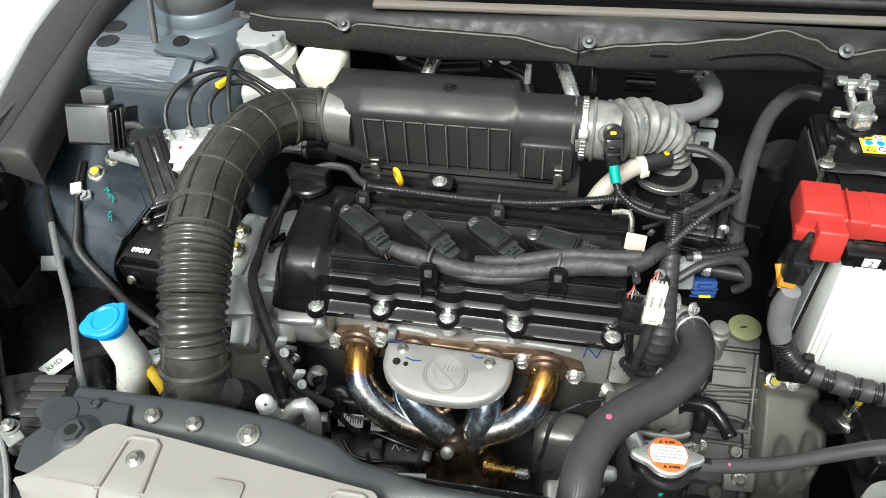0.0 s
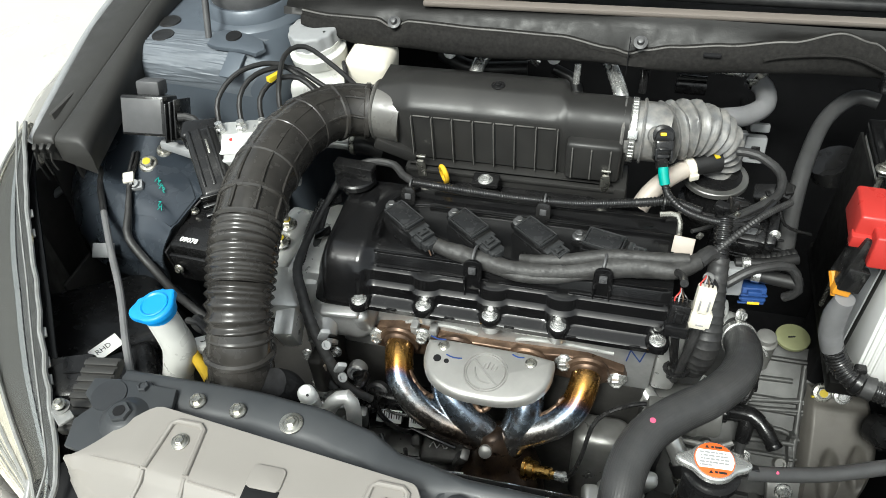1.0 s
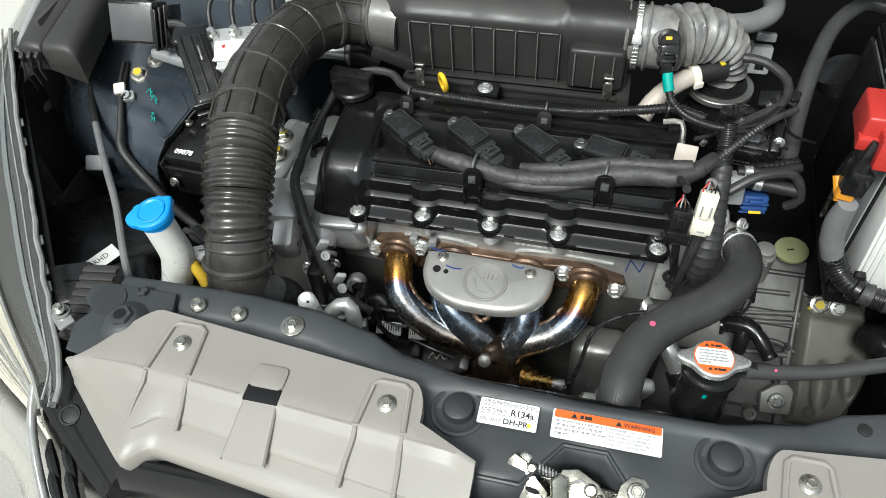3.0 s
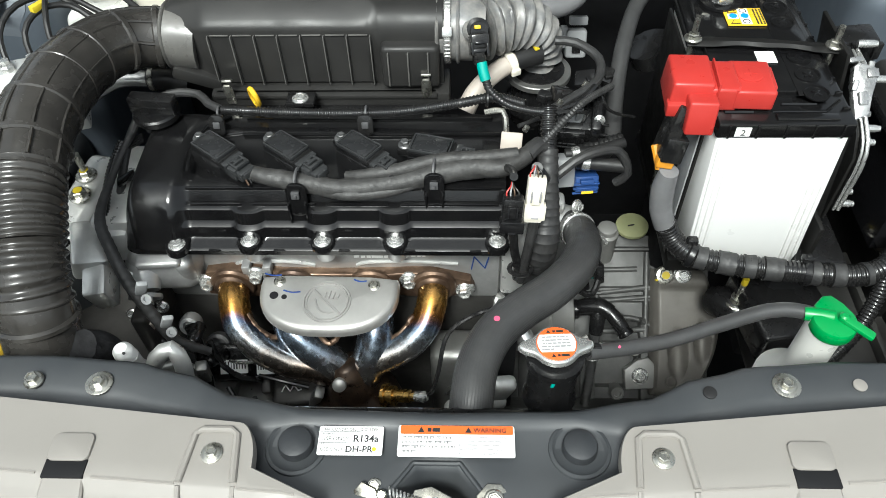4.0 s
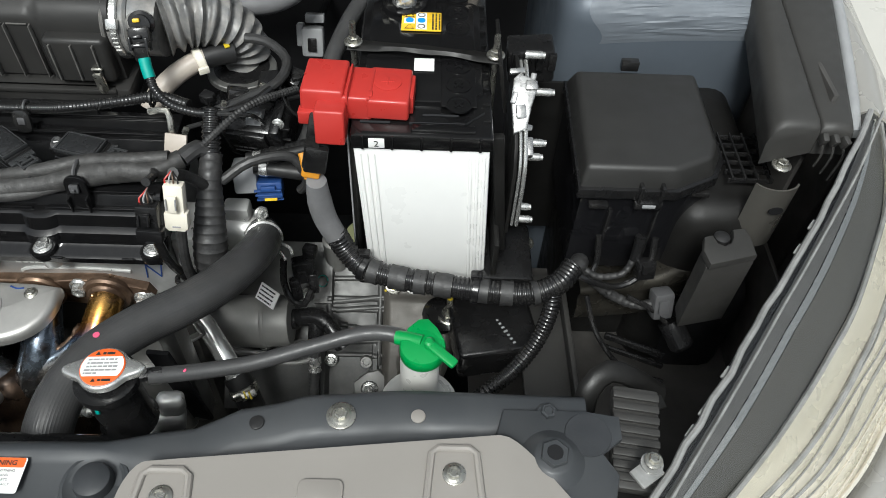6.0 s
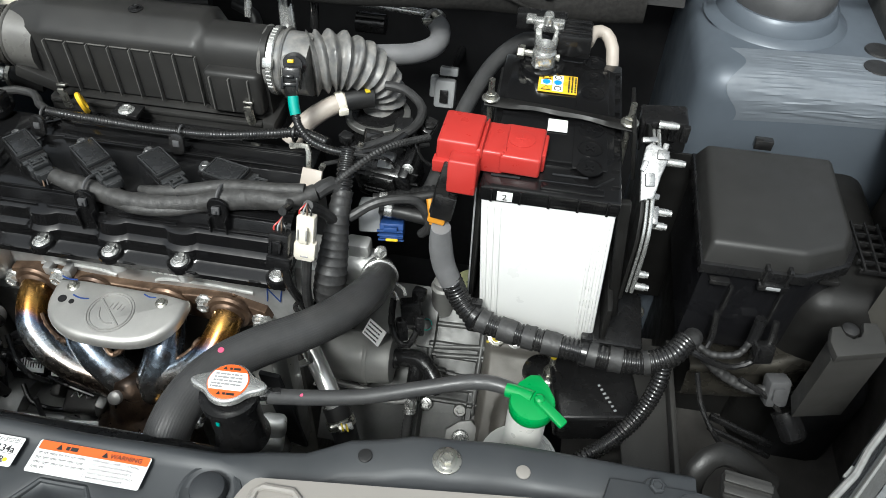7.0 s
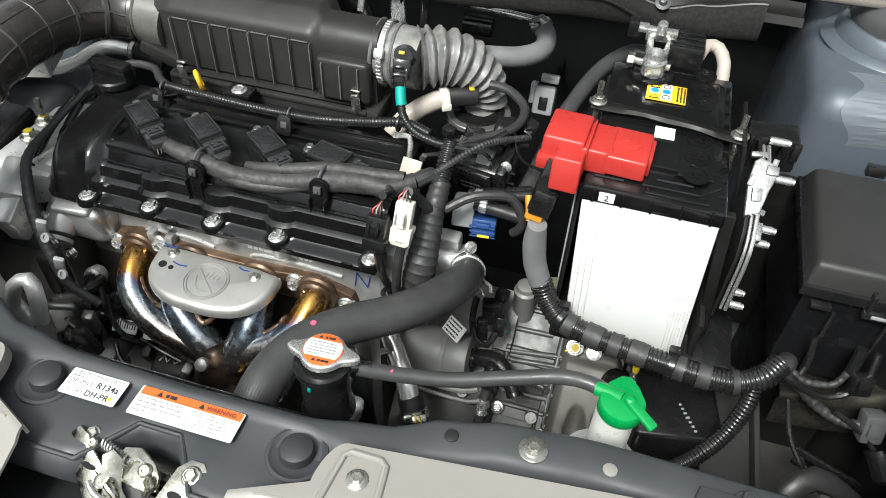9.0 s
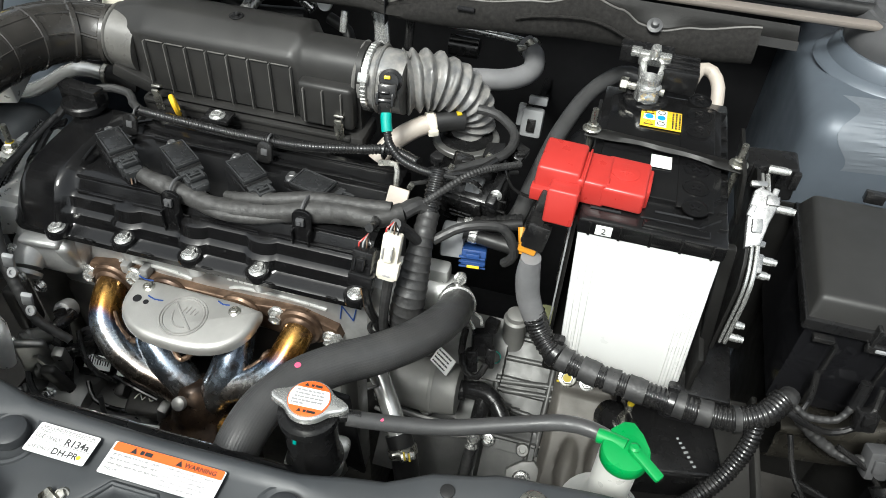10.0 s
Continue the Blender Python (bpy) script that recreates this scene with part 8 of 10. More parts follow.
# terminals
rt = thing("positive_terminal_cover", "red plastic positive terminal cover with fuse tail", "terminal cover", (0.42, 0.6, 0.89))
bm = B()
box(bm, (0.386, 0.606, 0.919), (0.043, 0.054, 0.036), 0.003, (0, 0, -3), seg=3, taper=(0.92, 0.92))
box(bm, (0.385, 0.580, 0.9095), (0.046, 0.012, 0.014), 0.0015, (0, 0, -3))
part("post_hood", bm, RED, rt)
bm = B()
box(bm, (0.416, 0.603, 0.919), (0.030, 0.048, 0.026), 0.003, (0, 0, -3), seg=3)
box(bm, (0.425, 0.588, 0.928), (0.012, 0.010, 0.008), 0.0015, (0, 0, -3))
part("bridge_hood", bm, RED, rt)
bm = B()
box(bm, (0.4455, 0.603, 0.9195), (0.040, 0.052, 0.022), 0.003, (0, 0, -3), seg=3)
box(bm, (0.466, 0.606, 0.917), (0.006, 0.034, 0.020), 0.0015, (0, 0, -3))
part("end_hood", bm, RED, rt)
bm = B()
box(bm, (0.393, 0.570, 0.910), (0.028, 0.022, 0.036), 0.0025, (-8, 0, -3), seg=3)
part("tail_hood", bm, RED, rt)
bm = B()
lathe(bm, [(0.013, 0), (0.013, 0.0010), (0.0115, 0.0014)], pose(0.444, 0.606, 0.9302), 24)
box(bm, (0.444, 0.606, 0.9314), (0.012, 0.002, 0.0016), 0.0003)
box(bm, (0.444, 0.606, 0.9313), (0.002, 0.012, 0.0016), 0.0003)
part("plus_sign", bm, RED, rt)
bm = B()
box(bm, (0.409, 0.600, 0.9305), (0.002, 0.044, 0.016), 0.0008, (0, 0, -3))
box(bm, (0.4275, 0.602, 0.9235), (0.002, 0.048, 0.016), 0.0008, (0, 0, -3))
part("hinge_line", bm, RED, rt)
bm = B()
box(bm, (0.374, 0.580, 0.885), (0.014, 0.03, 0.06), 0.002, (-10, 12, 0))
box(bm, (0.376, 0.566, 0.868), (0.022, 0.012, 0.028), 0.002, (-10, 10, 0))
part("fuse_block", bm, LOOM, rt)
bm = B()
box(bm, (0.370, 0.568, 0.853), (0.018, 0.016, 0.014), 0.002, (-10, 12, 0))
tube(bm, [(0.360, 0.58, 0.862), (0.364, 0.57, 0.85), (0.366, 0.565, 0.842)], 0.004, n=8)
part("amber_lock", bm, AMBER, rt, "amber locking tab")
rt.location += Vector((-0.007, 0.011, 0.0))
nt = thing("negative_terminal", "bright clamp on the negative battery post with black sensor", "terminal", (0.45, 0.79, 0.90))
bm = B()
lathe(bm, [(0.021, 0), (0.021, 0.003), (0.017, 0.004), (0, 0.004)], pose(0.447, 0.778, 0.9115), 28)
part("post_skirt", bm, COVER_BLACK, nt)
bm = B()
lathe(bm, [(0.0115, 0), (0.0115, 0.016), (0.009, 0.018), (0.0085, 0.024), (0, 0.024)], pose(0.447, 0.776, 0.913), 24)
box(bm, (0.446, 0.768, 0.924), (0.016, 0.010, 0.014), 0.002, (0, 0, 12))
box(bm, (0.440, 0.790, 0.928), (0.007, 0.034, 0.010), 0.002, (12, 0, 6))
box(bm, (0.455, 0.790, 0.928), (0.006, 0.034, 0.010), 0.002, (12, 0, -8))
box(bm, (0.448, 0.809, 0.938), (0.030, 0.008, 0.014), 0.002, (14, 0, 0))
box(bm, (0.430, 0.812, 0.941), (0.010, 0.010, 0.006), 0.0015, (14, 0, 0))
part("clamp", bm, STEEL, nt, "bright folded post clamp")
bm = B()
tube(bm, [(0.422, 0.782, 0.922), (0.462, 0.778, 0.922)], 0.0034, n=10)
lathe(bm, [(0.0068, 0), (0.0068, 0.006), (0.0055, 0.007), (0, 0.007)], aim((0.428, 0.7815, 0.922), (-1, 0.1, 0)), 6)
part("clamp_bolt", bm, ZINC, nt)
bm = B()
lathe(bm, [(0.005, 0), (0.005, 0.010), (0.004, 0.012), (0, 0.012)], aim((0.447, 0.805, 0.942), (0, -0.2, 1)), 14)
part("stud", bm, STEEL, nt)
bm = B()
box(bm, (0.474, 0.812, 0.925), (0.034, 0.036, 0.024), 0.003)
box(bm, (0.440, 0.828, 0.932), (0.05, 0.014, 0.018), 0.002)
for k in range(3):
    box(bm, (0.474, 0.800 + 0.010 * k, 0.938), (0.030, 0.003, 0.003), 0.0008)
part("sensor", bm, BLACK, nt)
bm = B()
tube(bm, [(0.488, 0.818, 0.918), (0.494, 0.834, 0.922), (0.506, 0.836, 0.920), (0.514, 0.822, 0.912), (0.516, 0.808, 0.895)], 0.0065, n=14)
part("lead", bm, BEIGE_HOSE, nt)
nt.scale = (1.15, 1.15, 1.15)
# tray behind and beside the battery
th = thing("battery_tray", "black plastic battery tray and insulating wall", "tray", (BX, 0.69, 0.45))
bm = B()
box(bm, (BX, 0.70, 0.678), (0.14, 0.24, 0.022), 0.004)
box(bm, (0.553, 0.69, 0.72), (0.006, 0.25, 0.08), 0.002)
part("tray", bm, SHEET_BLACK, th)
bm = B()
box(bm, (0.4015, 0.70, 0.785), (0.0035, 0.21, 0.205), 0.001)
part("side_wall", bm, SHEET_BLACK, th, "thin black insulating side wall")
bm = B()
box(bm, (0.398, 0.612, 0.80), (0.002, 0.034, 0.19), 0.0008, (0, 0, 0))
part("edge_plate", bm, GREY_PLASTIC, th, "pale grey plastic edge plate")
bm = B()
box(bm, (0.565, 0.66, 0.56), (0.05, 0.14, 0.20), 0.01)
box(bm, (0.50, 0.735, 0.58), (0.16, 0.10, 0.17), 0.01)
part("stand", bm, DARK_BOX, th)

# ---- harness in front of the battery ----
th = thing("battery_harness", "shiny corrugated main loom sweeping under the battery", "wiring", (0.5, 0.53, 0.70), "wiring harnesses")
bm = B()
tube(bm, [(0.368, 0.570, 0.845), (0.368, 0.573, 0.815), (0.372, 0.574, 0.785), (0.381, 0.573, 0.76)], [0.010, 0.0125, 0.0125, 0.012], n=16)
part("grey_sleeve", bm, GREY_HOSE, th, "smooth grey sleeve")
bm = B()
tube(bm, [(0.380, 0.574, 0.764), (0.392, 0.566, 0.744), (0.412, 0.551, 0.734), (0.45, 0.540, 0.732), (0.50, 0.530, 0.734), (0.55, 0.522, 0.736), (0.59, 0.52, 0.738), (0.618, 0.53, 0.744), (0.634, 0.548, 0.75)], 0.0112, n=18, ridge=(0.0046, 0.0016))
part("corrugated_loom", bm, LOOM, th, angle=80)
for p, d in (((0.412, 0.551, 0.734), (1, -0.5, -0.2)), ((0.531, 0.525, 0.735), (1, -0.2, 0))):
    bm = B()
    lathe(bm, [(0.014, -0.004), (0.0148, -0.003), (0.0148, 0.003), (0.014, 0.004)], aim(p, d), 22)
    box(bm, (p[0], p[1] + 0.008, p[2] + 0.014), (0.012, 0.010, 0.008), 0.002)
    part("clip", bm, BLACK, th)
loom_line = smooth_path([(0.380, 0.574, 0.764), (0.392, 0.566, 0.744), (0.412, 0.551, 0.734), (0.45, 0.540, 0.732), (0.50, 0.530, 0.734), (0.55, 0.522, 0.736), (0.59, 0.52, 0.738), (0.618, 0.53, 0.744), (0.634, 0.548, 0.75)], 0.003)
for a, b in ((0.20, 0.255), (0.285, 0.355), (0.375, 0.43), (0.455, 0.535), (0.60, 0.66), (0.685, 0.74), (0.80, 0.85)):
    k0, k1 = int(a * len(loom_line)), int(b * len(loom_line))
    bm = B()
    tube(bm, [loom_line[k] for k in range(k0, k1, 2)], 0.0131, n=20, ridge=(0.011, 0.0006, 3))
    for v in bm.verts:
        v.co += Vector((0, 0, 1)) * 0.0009 * noise.noise(v.co * 130)
    part("tape_wrap", bm, TAPE, th, angle=40)
bm = B()
tube(bm, [(0.612, 0.522, 0.74), (0.61, 0.508, 0.72), (0.598, 0.49, 0.69), (0.575, 0.47, 0.665), (0.545, 0.45, 0.65), (0.52, 0.44, 0.62)], 0.0078, n=14, ridge=(0.0044, 0.0015))
part("corrugated_branch", bm, LOOM, th, angle=80)
for pts, r in (([(0.622, 0.536, 0.746), (0.640, 0.552, 0.748), (0.645, 0.566, 0.738)], 0.0095), ([(0.640, 0.556, 0.745), (0.655, 0.552, 0.728), (0.685, 0.545, 0.705), (0.715, 0.540, 0.695), (0.735, 0.540, 0.70)], 0.0055),
               ([(0.640, 0.556, 0.747), (0.662, 0.548, 0.735), (0.690, 0.552, 0.735), (0.702, 0.561, 0.755)], 0.0035)):
    bm = B()
    tube(bm, pts, r, n=12, ridge=(0.008, 0.0006, 3))
    for v in bm.verts:
        v.co += Vector((0, 0, 1)) * 0.0016 * noise.noise(v.co * 90)
    part("taped_tail", bm, TAPE, th)
bm = B()
tube(bm, [(0.702, 0.560, 0.750), (0.7035, 0.565, 0.764), (0.704, 0.569, 0.778)], 0.006, n=10)
part("end_plug", bm, BLACK, th)
th = thing("lamp_plug", "grey and black headlamp plug with braided lead", "connector", (0.755, 0.5, 0.65), "connectors")
bm = B()
box(bm, (0.740, 0.540, 0.700), (0.024, 0.02, 0.034), 0.004, (-20, 0, 10))
box(bm, (0.740, 0.531, 0.705), (0.012, 0.006, 0.016), 0.0015, (-20, 0, 10))
part("plug_shell", bm, DARK_GREY, th)
bm = B()
lathe(bm, [(0.014, 0), (0.014, 0.03), (0.01, 0.034)], aim((0.752, 0.526, 0.685), (0.4, -0.6, -0.5)), 18)
part("black_socket", bm, BLACK, th)

# ---- engine computer ----
ECU_CAST = mat("shadowed_die_casting", (0.42, 0.42, 0.415), 0.3, 0.8, var=0.3, scale=60, bump=0.5, bscale=250)
ecu = thing("engine_computer", "black engine computer with bright cast ear and steel pins", "control unit", (0.58, 0.66, 0.72))
bm = B()
prism(bm, [(-0.062, -0.070), (0.050, -0.066), (0.058, -0.02), (0.058, 0.060), (0.040, 0.070), (0.0, 0.066), (-0.016, 0.040), (-0.050, 0.022), (-0.062, 0.0)], 0.007, Matrix(((0, 0, 1, 0.584), (1, 0, 0, 0.652), (0, 1, 0, 0.836), (0, 0, 0, 1))), 0.002)
part("cast_case", bm, SHEET_BLACK, ecu, "black coated case")
for k, (dx, r) in enumerate(((0.0015, 0.0016), (0.0065, 0.0022))):
    bm = B()
    tube(bm, [(0.584 + dx, 0.589, 0.768), (0.584 + dx, 0.5885, 0.80), (0.584 + dx, 0.589, 0.836), (0.584 + dx, 0.600, 0.859), (0.584 + dx, 0.634, 0.878), (0.584 + dx, 0.652, 0.903), (0.584 + dx, 0.690, 0.907)], r, n=8)
    part("case_rim", bm, STEEL, ecu)
bm = B()
prism(bm, [(0.0, -0.026), (0.014, -0.022), (0.020, 0.0), (0.028, 0.020), (0.026, 0.026), (0.010, 0.034), (0.004, 0.030), (0.0, 0.010)], 0.010, pose(0.576, 0.642, 0.882, 40, -8, 0), 0.002)
part("mounting_ear", bm, ECU_CAST, ecu, "bright cast mounting ear")
for at_, sz, rot in (((0.584, 0.634, 0.886), (0.010, 0.014, 0.012), (40, 0, 8)), ((0.594, 0.655, 0.898), (0.006, 0.034, 0.006), (38, 0, -16)), ((0.578, 0.645, 0.894), (0.006, 0.012, 0.010), (40, 0, -20)), ((0.590, 0.628, 0.872), (0.014, 0.006, 0.008), (40, 20, 8)), ((0.580, 0.668, 0.910), (0.016, 0.006, 0.006), (30, 0, 12)), ((0.594, 0.652, 0.905), (0.012, 0.010, 0.006), (30, 0, 0)), ((0.595, 0.620, 0.852), (0.010, 0.020, 0.010), (30, 0, 0))):
    bm = B()
    box(bm, at_, sz, 0.0015, rot)
    part("cast_lug", bm, ECU_CAST, ecu)
for x, y, z, l in ((0.588, 0.597, 0.770, 0.020), (0.588, 0.606, 0.780, 0.018), (0.592, 0.622, 0.838, 0.020), (0.592, 0.628, 0.852, 0.022), (0.600, 0.662, 0.890, 0.020), (0.590, 0.694, 0.912, 0.020)):
    bm = B()
    lathe(bm, [(0.0042, 0), (0.0042, l * 0.8), (0.0034, l * 0.88), (0.0034, l), (0, l)], aim((x, y, z), (1, -0.1, 0.05)), 14)
    part("pin", bm, STEEL, ecu)
# Bracket plates are blackened to stand for the unlit gap beside the battery.
bm = B()
prism(bm, [(-0.060, -0.085), (0.052, -0.085), (0.058, -0.02), (0.060, 0.064), (0.040, 0.074), (0.002, 0.069), (-0.014, 0.043), (-0.046, 0.026), (-0.060, 0.004)], 0.004, Matrix(((0, 0, 1, 0.5795), (1, 0, 0, 0.652), (0, 1, 0, 0.836), (0, 0, 0, 1))), 0.0015)
part("bracket", bm, SHEET_BLACK, ecu)
bm = B()
box(bm, (0.570, 0.600, 0.800), (0.012, 0.010, 0.17), 0.003, (0, -6, 0))
box(bm, (0.566, 0.690, 0.90), (0.004, 0.08, 0.06), 0.001, (0, -10, 0))
part("bracket_flange", bm, SHEET_BLACK, ecu)
bm = B()
box(bm, (0.60, 0.725, 0.885), (0.05, 0.035, 0.04), 0.004, (0, -5, 0))
for k in range(4):
    box(bm, (0.582 + 0.013 * k, 0.706, 0.895), (0.008, 0.006, 0.02), 0.001)
part("multi_plug", bm, BLACK, ecu)
bm = B()
box(bm, (0.585, 0.60, 0.70), (0.06, 0.08, 0.02), 0.004)
box(bm, (0.60, 0.66, 0.62), (0.05, 0.06, 0.08), 0.006)
part("foot", bm, BLACK, ecu)
dabbed_bolt((0.616, 0.652, 0.664), (0, 0, 1), 0.007, 0.009, ecu)

ecu.location.x -= 0.017
rail = thing("frame_rail", "black painted frame rail with white stencilled print", "car body", (0.56, 0.56, 0.5))
bm = B()
box(bm, (0.560, 0.575, 0.595), (0.10, 0.11, 0.05), 0.006, (0, 0, 10), seg=3)
part("rail_box", bm, BLACK, rail)
rng = random.Random(31)
for k in range(7):
    bm = B()
    m = pose(0.566 + 0.0032 * k, 0.566 - 0.0052 * k, 0.6206, 0, 0, -60)
    box(bm, (0, 0, 0), (0.0028, rng.uniform(0.003, 0.006), 0.0006))
    put(bm, bm.verts, m)
    part("print_bar", bm, GREY_PLASTIC, rail)

# ---- fuse box ----
fb = thing("fuse_box", "black plastic fuse box with chamfered lid and latch", "fuse box", (0.70, 0.66, 0.70))
bm = B()
base_o = [(0.632, 0.576), (0.725, 0.576), (0.770, 0.600), (0.782, 0.626), (0.782, 0.745), (0.634, 0.745)]
prism(bm, base_o, 0.122, pose(0, 0, 0.715), 0.003)
part("base", bm, GLOSS_BLACK, fb)
bm = B()
flange = [(0.6255, 0.570), (0.728, 0.570), (0.775, 0.594), (0.788, 0.621), (0.788, 0.750), (0.6285, 0.750)]
prism(bm, flange, 0.012, pose(0, 0, 0.832), 0.002)
part("lid_rim", bm, BLACK, fb)
bm = B()
lid0 = [(0.6285, 0.5745), (0.7265, 0.5745), (0.770, 0.5965), (0.782, 0.622), (0.782, 0.746), (0.631, 0.746)]
lid1 = [(0.6315, 0.5795), (0.7225, 0.5795), (0.762, 0.5985), (0.772, 0.62), (0.773, 0.737), (0.638, 0.737)]
low = [bm.verts.new((x, y, 0.844)) for x, y in lid0]
mid_ = [bm.verts.new((x, y, 0.848)) for x, y in lid0]
top = [bm.verts.new((x, y, 0.8685)) for x, y in lid1]
for a, b in ((low, mid_), (mid_, top)):
    for k in range(6):
        bm.faces.new((a[k], a[(k + 1) % 6], b[(k + 1) % 6], b[k]))
bm.faces.new(top)
bm.faces.new(low)
bmesh.ops.bevel(bm, geom=[e for e in bm.edges if all(v.co.z > 0.846 for v in e.verts)], offset=0.0055, segments=4, affect="EDGES", profile=0.5)
part("lid", bm, LID_BLACK, fb, "matt black lid")
bm = B()
box(bm, (0.690, 0.5705, 0.838), (0.004, 0.010, 0.028), 0.001)
box(bm, (0.712, 0.5705, 0.838), (0.004, 0.010, 0.028), 0.001)
box(bm, (0.701, 0.569, 0.826), (0.030, 0.008, 0.010), 0.002)
part("latch", bm, LOOM, fb)
# Grey sliver standing in for a glint of light on the latch.
bm = B()
box(bm, (0.701, 0.5648, 0.827), (0.014, 0.002, 0.004), 0.0006)
part("latch_glint", bm, GREY_PLASTIC, fb, "grey bar painted as the glint on the latch")
for x, y, z, s in ((0.650, 0.571, 0.822, (0.02, 0.008, 0.006)), (0.762, 0.592, 0.822, (0.02, 0.008, 0.006)), (0.70, 0.748, 0.87, (0.02, 0.01, 0.012)), (0.665, 0.572, 0.77, (0.004, 0.006, 0.09)), (0.715, 0.572, 0.77, (0.003, 0.006, 0.09))):
    bm = B()
    box(bm, (x, y, z), s, 0.001)
    part("lug", bm, LOOM, fb)
for k in range(6):
    bm = B()
    box(bm, (0.823, 0.615 + 0.014 * k, 0.82), (0.05, 0.0022, 0.006), 0.0005)
    part("grid_slat", bm, LOOM, fb)
for k in range(4):
    bm = B()
    box(bm, (0.802 + 0.014 * k, 0.65, 0.823), (0.0022, 0.075, 0.006), 0.0005)
    part("grid_slat", bm, LOOM, fb)
bolt((0.845, 0.62, 0.838), r=0.006, h=0.007, label="zinc bolt on the wing bracket")
fb.location += Vector((0.005, 0.017, -0.0170))
part("mounting_plate", box(B(), (0.622, 0.786, 0.68), (0.078, 0.004, 0.26), 0.0015), SHEET_BLACK, fb, "black steel mounting plate")
fl = thing("fuse_box_leads", "thin black taped leads below the fuse box", "wiring", (0.70, 0.56, 0.70), "wiring harnesses")
for pts, r in (([(0.66, 0.572, 0.775), (0.662, 0.560, 0.745), (0.652, 0.548, 0.732), (0.633, 0.547, 0.748)], 0.0032), ([(0.72, 0.57, 0.775), (0.718, 0.556, 0.74), (0.69, 0.545, 0.722), (0.655, 0.540, 0.735), (0.630, 0.545, 0.747)], 0.0036), ([(0.70, 0.54, 0.71), (0.735, 0.53, 0.695), (0.765, 0.52, 0.66)], 0.003), ([(0.655, 0.54, 0.71), (0.668, 0.51, 0.68), (0.70, 0.48, 0.655), (0.745, 0.475, 0.64)], 0.003)):
    bm = B()
    tube(bm, pts, r, n=8)
    part("lead", bm, LOOM, fl)
bm = B()
box(bm, (0.713, 0.552, 0.745), (0.02, 0.014, 0.022), 0.002, (-15, 0, 10))
box(bm, (0.713, 0.545, 0.752), (0.012, 0.006, 0.012), 0.001, (-15, 0, 10))
part("plug", bm, BLACK, fl)
# struts and lower parts near the headlamp
th = thing("lamp_carrier", "black pressed bracket and arch brace by the headlamp", "bracket", (0.74, 0.5, 0.6))
bm = B()
rows = []
for i in range(31):
    u = i / 30
    lift = 0.010 / (1 + math.exp(-(u - 0.55) * 16))
    ridge = Vector((lerp(0.655, 0.83, u), lerp(0.566, 0.612, u), 0.689 + lift))
    r = lerp(0.006, 0.016, min(1.0, 1.6 * u))
    row = [ridge + Vector((0, 0.055, -0.012)), ridge + Vector((0, 0.03, -0.003))]
    row += [ridge + Vector((0, -r * math.sin(a), r * (math.cos(a) - 1))) for a in [math.pi * k / 16 for k in range(9)]]
    row += [ridge + Vector((0, -r + 0.004, -r - 0.010)), ridge + Vector((0, -r - 0.006 * math.sin(math.pi * u), -r - 0.022)), ridge + Vector((0, -r - 0.003, -r - 0.040)), ridge + Vector((0, -r + 0.01, -r - 0.058))]
    rows.append(row)
grid_surface(bm, rows)
shell(bm, 0.002)
part("brace", bm, mat("dull_olive_steel", (0.05, 0.046, 0.038), 0.3, 0.6, scale=20, var=0.3), th, "rounded dull steel brace", angle=70)
bm = B()
prism(bm, [(0.751, 0.502), (0.800, 0.516), (0.800, 0.540), (0.797, 0.551), (0.784, 0.549), (0.782, 0.538), (0.778, 0.531), (0.771, 0.527), (0.765, 0.530), (0.762, 0.541), (0.753, 0.538), (0.748, 0.52)], 0.008, pose(0, 0, 0.808), 0.002)
fork = part("fork_bracket", bm, GUTTER, th, "dull grey-black forked bracket")
bm = B()
prism(bm, [(0.749, 0.504), (0.800, 0.516), (0.800, 0.544), (0.752, 0.53)], 0.10, pose(0, 0, 0.707), 0.002)
part("bracket_body", bm, GUTTER, th)
bm = B()
lathe(bm, [(0.008, 0), (0.009, 0.004), (0.008, 0.012), (0.004, 0.014), (0, 0.014)], pose(0.773, 0.542, 0.80), 18)
part("rubber_stop", bm, RUBBER, th)
bm = B()
rows = []
for i in range(13):
    a = math.pi * (0.15 + 0.7 * i / 12)
    rows.append([(0.838 - 0.026 * math.cos(a), 0.600 + 0.008 - 0.020 * math.sin(a), z) for z in (0.745, 0.77, 0.80, 0.828, 0.832)])
grid_surface(bm, rows)
shell(bm, 0.002)
part("curved_cheek", bm, mat("satin_grey_brown_cheek", (0.10, 0.095, 0.085), 0.35, 0.3, scale=12, var=0.15), th, "curved grey-brown cheek plate", angle=60)
bm = B()
prism(bm, ring(0.005, 18, 0.008), 0.001, aim((0.842, 0.5862, 0.805), (0.05, -1, 0.05)))
part("cheek_hole", bm, DARK_BOX, th)
for p, sz, rot in (((0.735, 0.548, 0.600), (0.075, 0.006, 0.010), (0, 4, -19)), ((0.735, 0.540, 0.588), (0.075, 0.005, 0.008), (0, 4, -19)), ((0.651, 0.52, 0.618), (0.007, 0.24, 0.02), (4, 0, 2)), ((0.621, 0.52, 0.608), (0.055, 0.24, 0.006), (4, 0, 2))):
    bm = B()
    box(bm, p, sz, 0.002, rot)
    part("strut", bm, GUTTER if p[0] < 0.66 else BLACK, th)
bm = B()
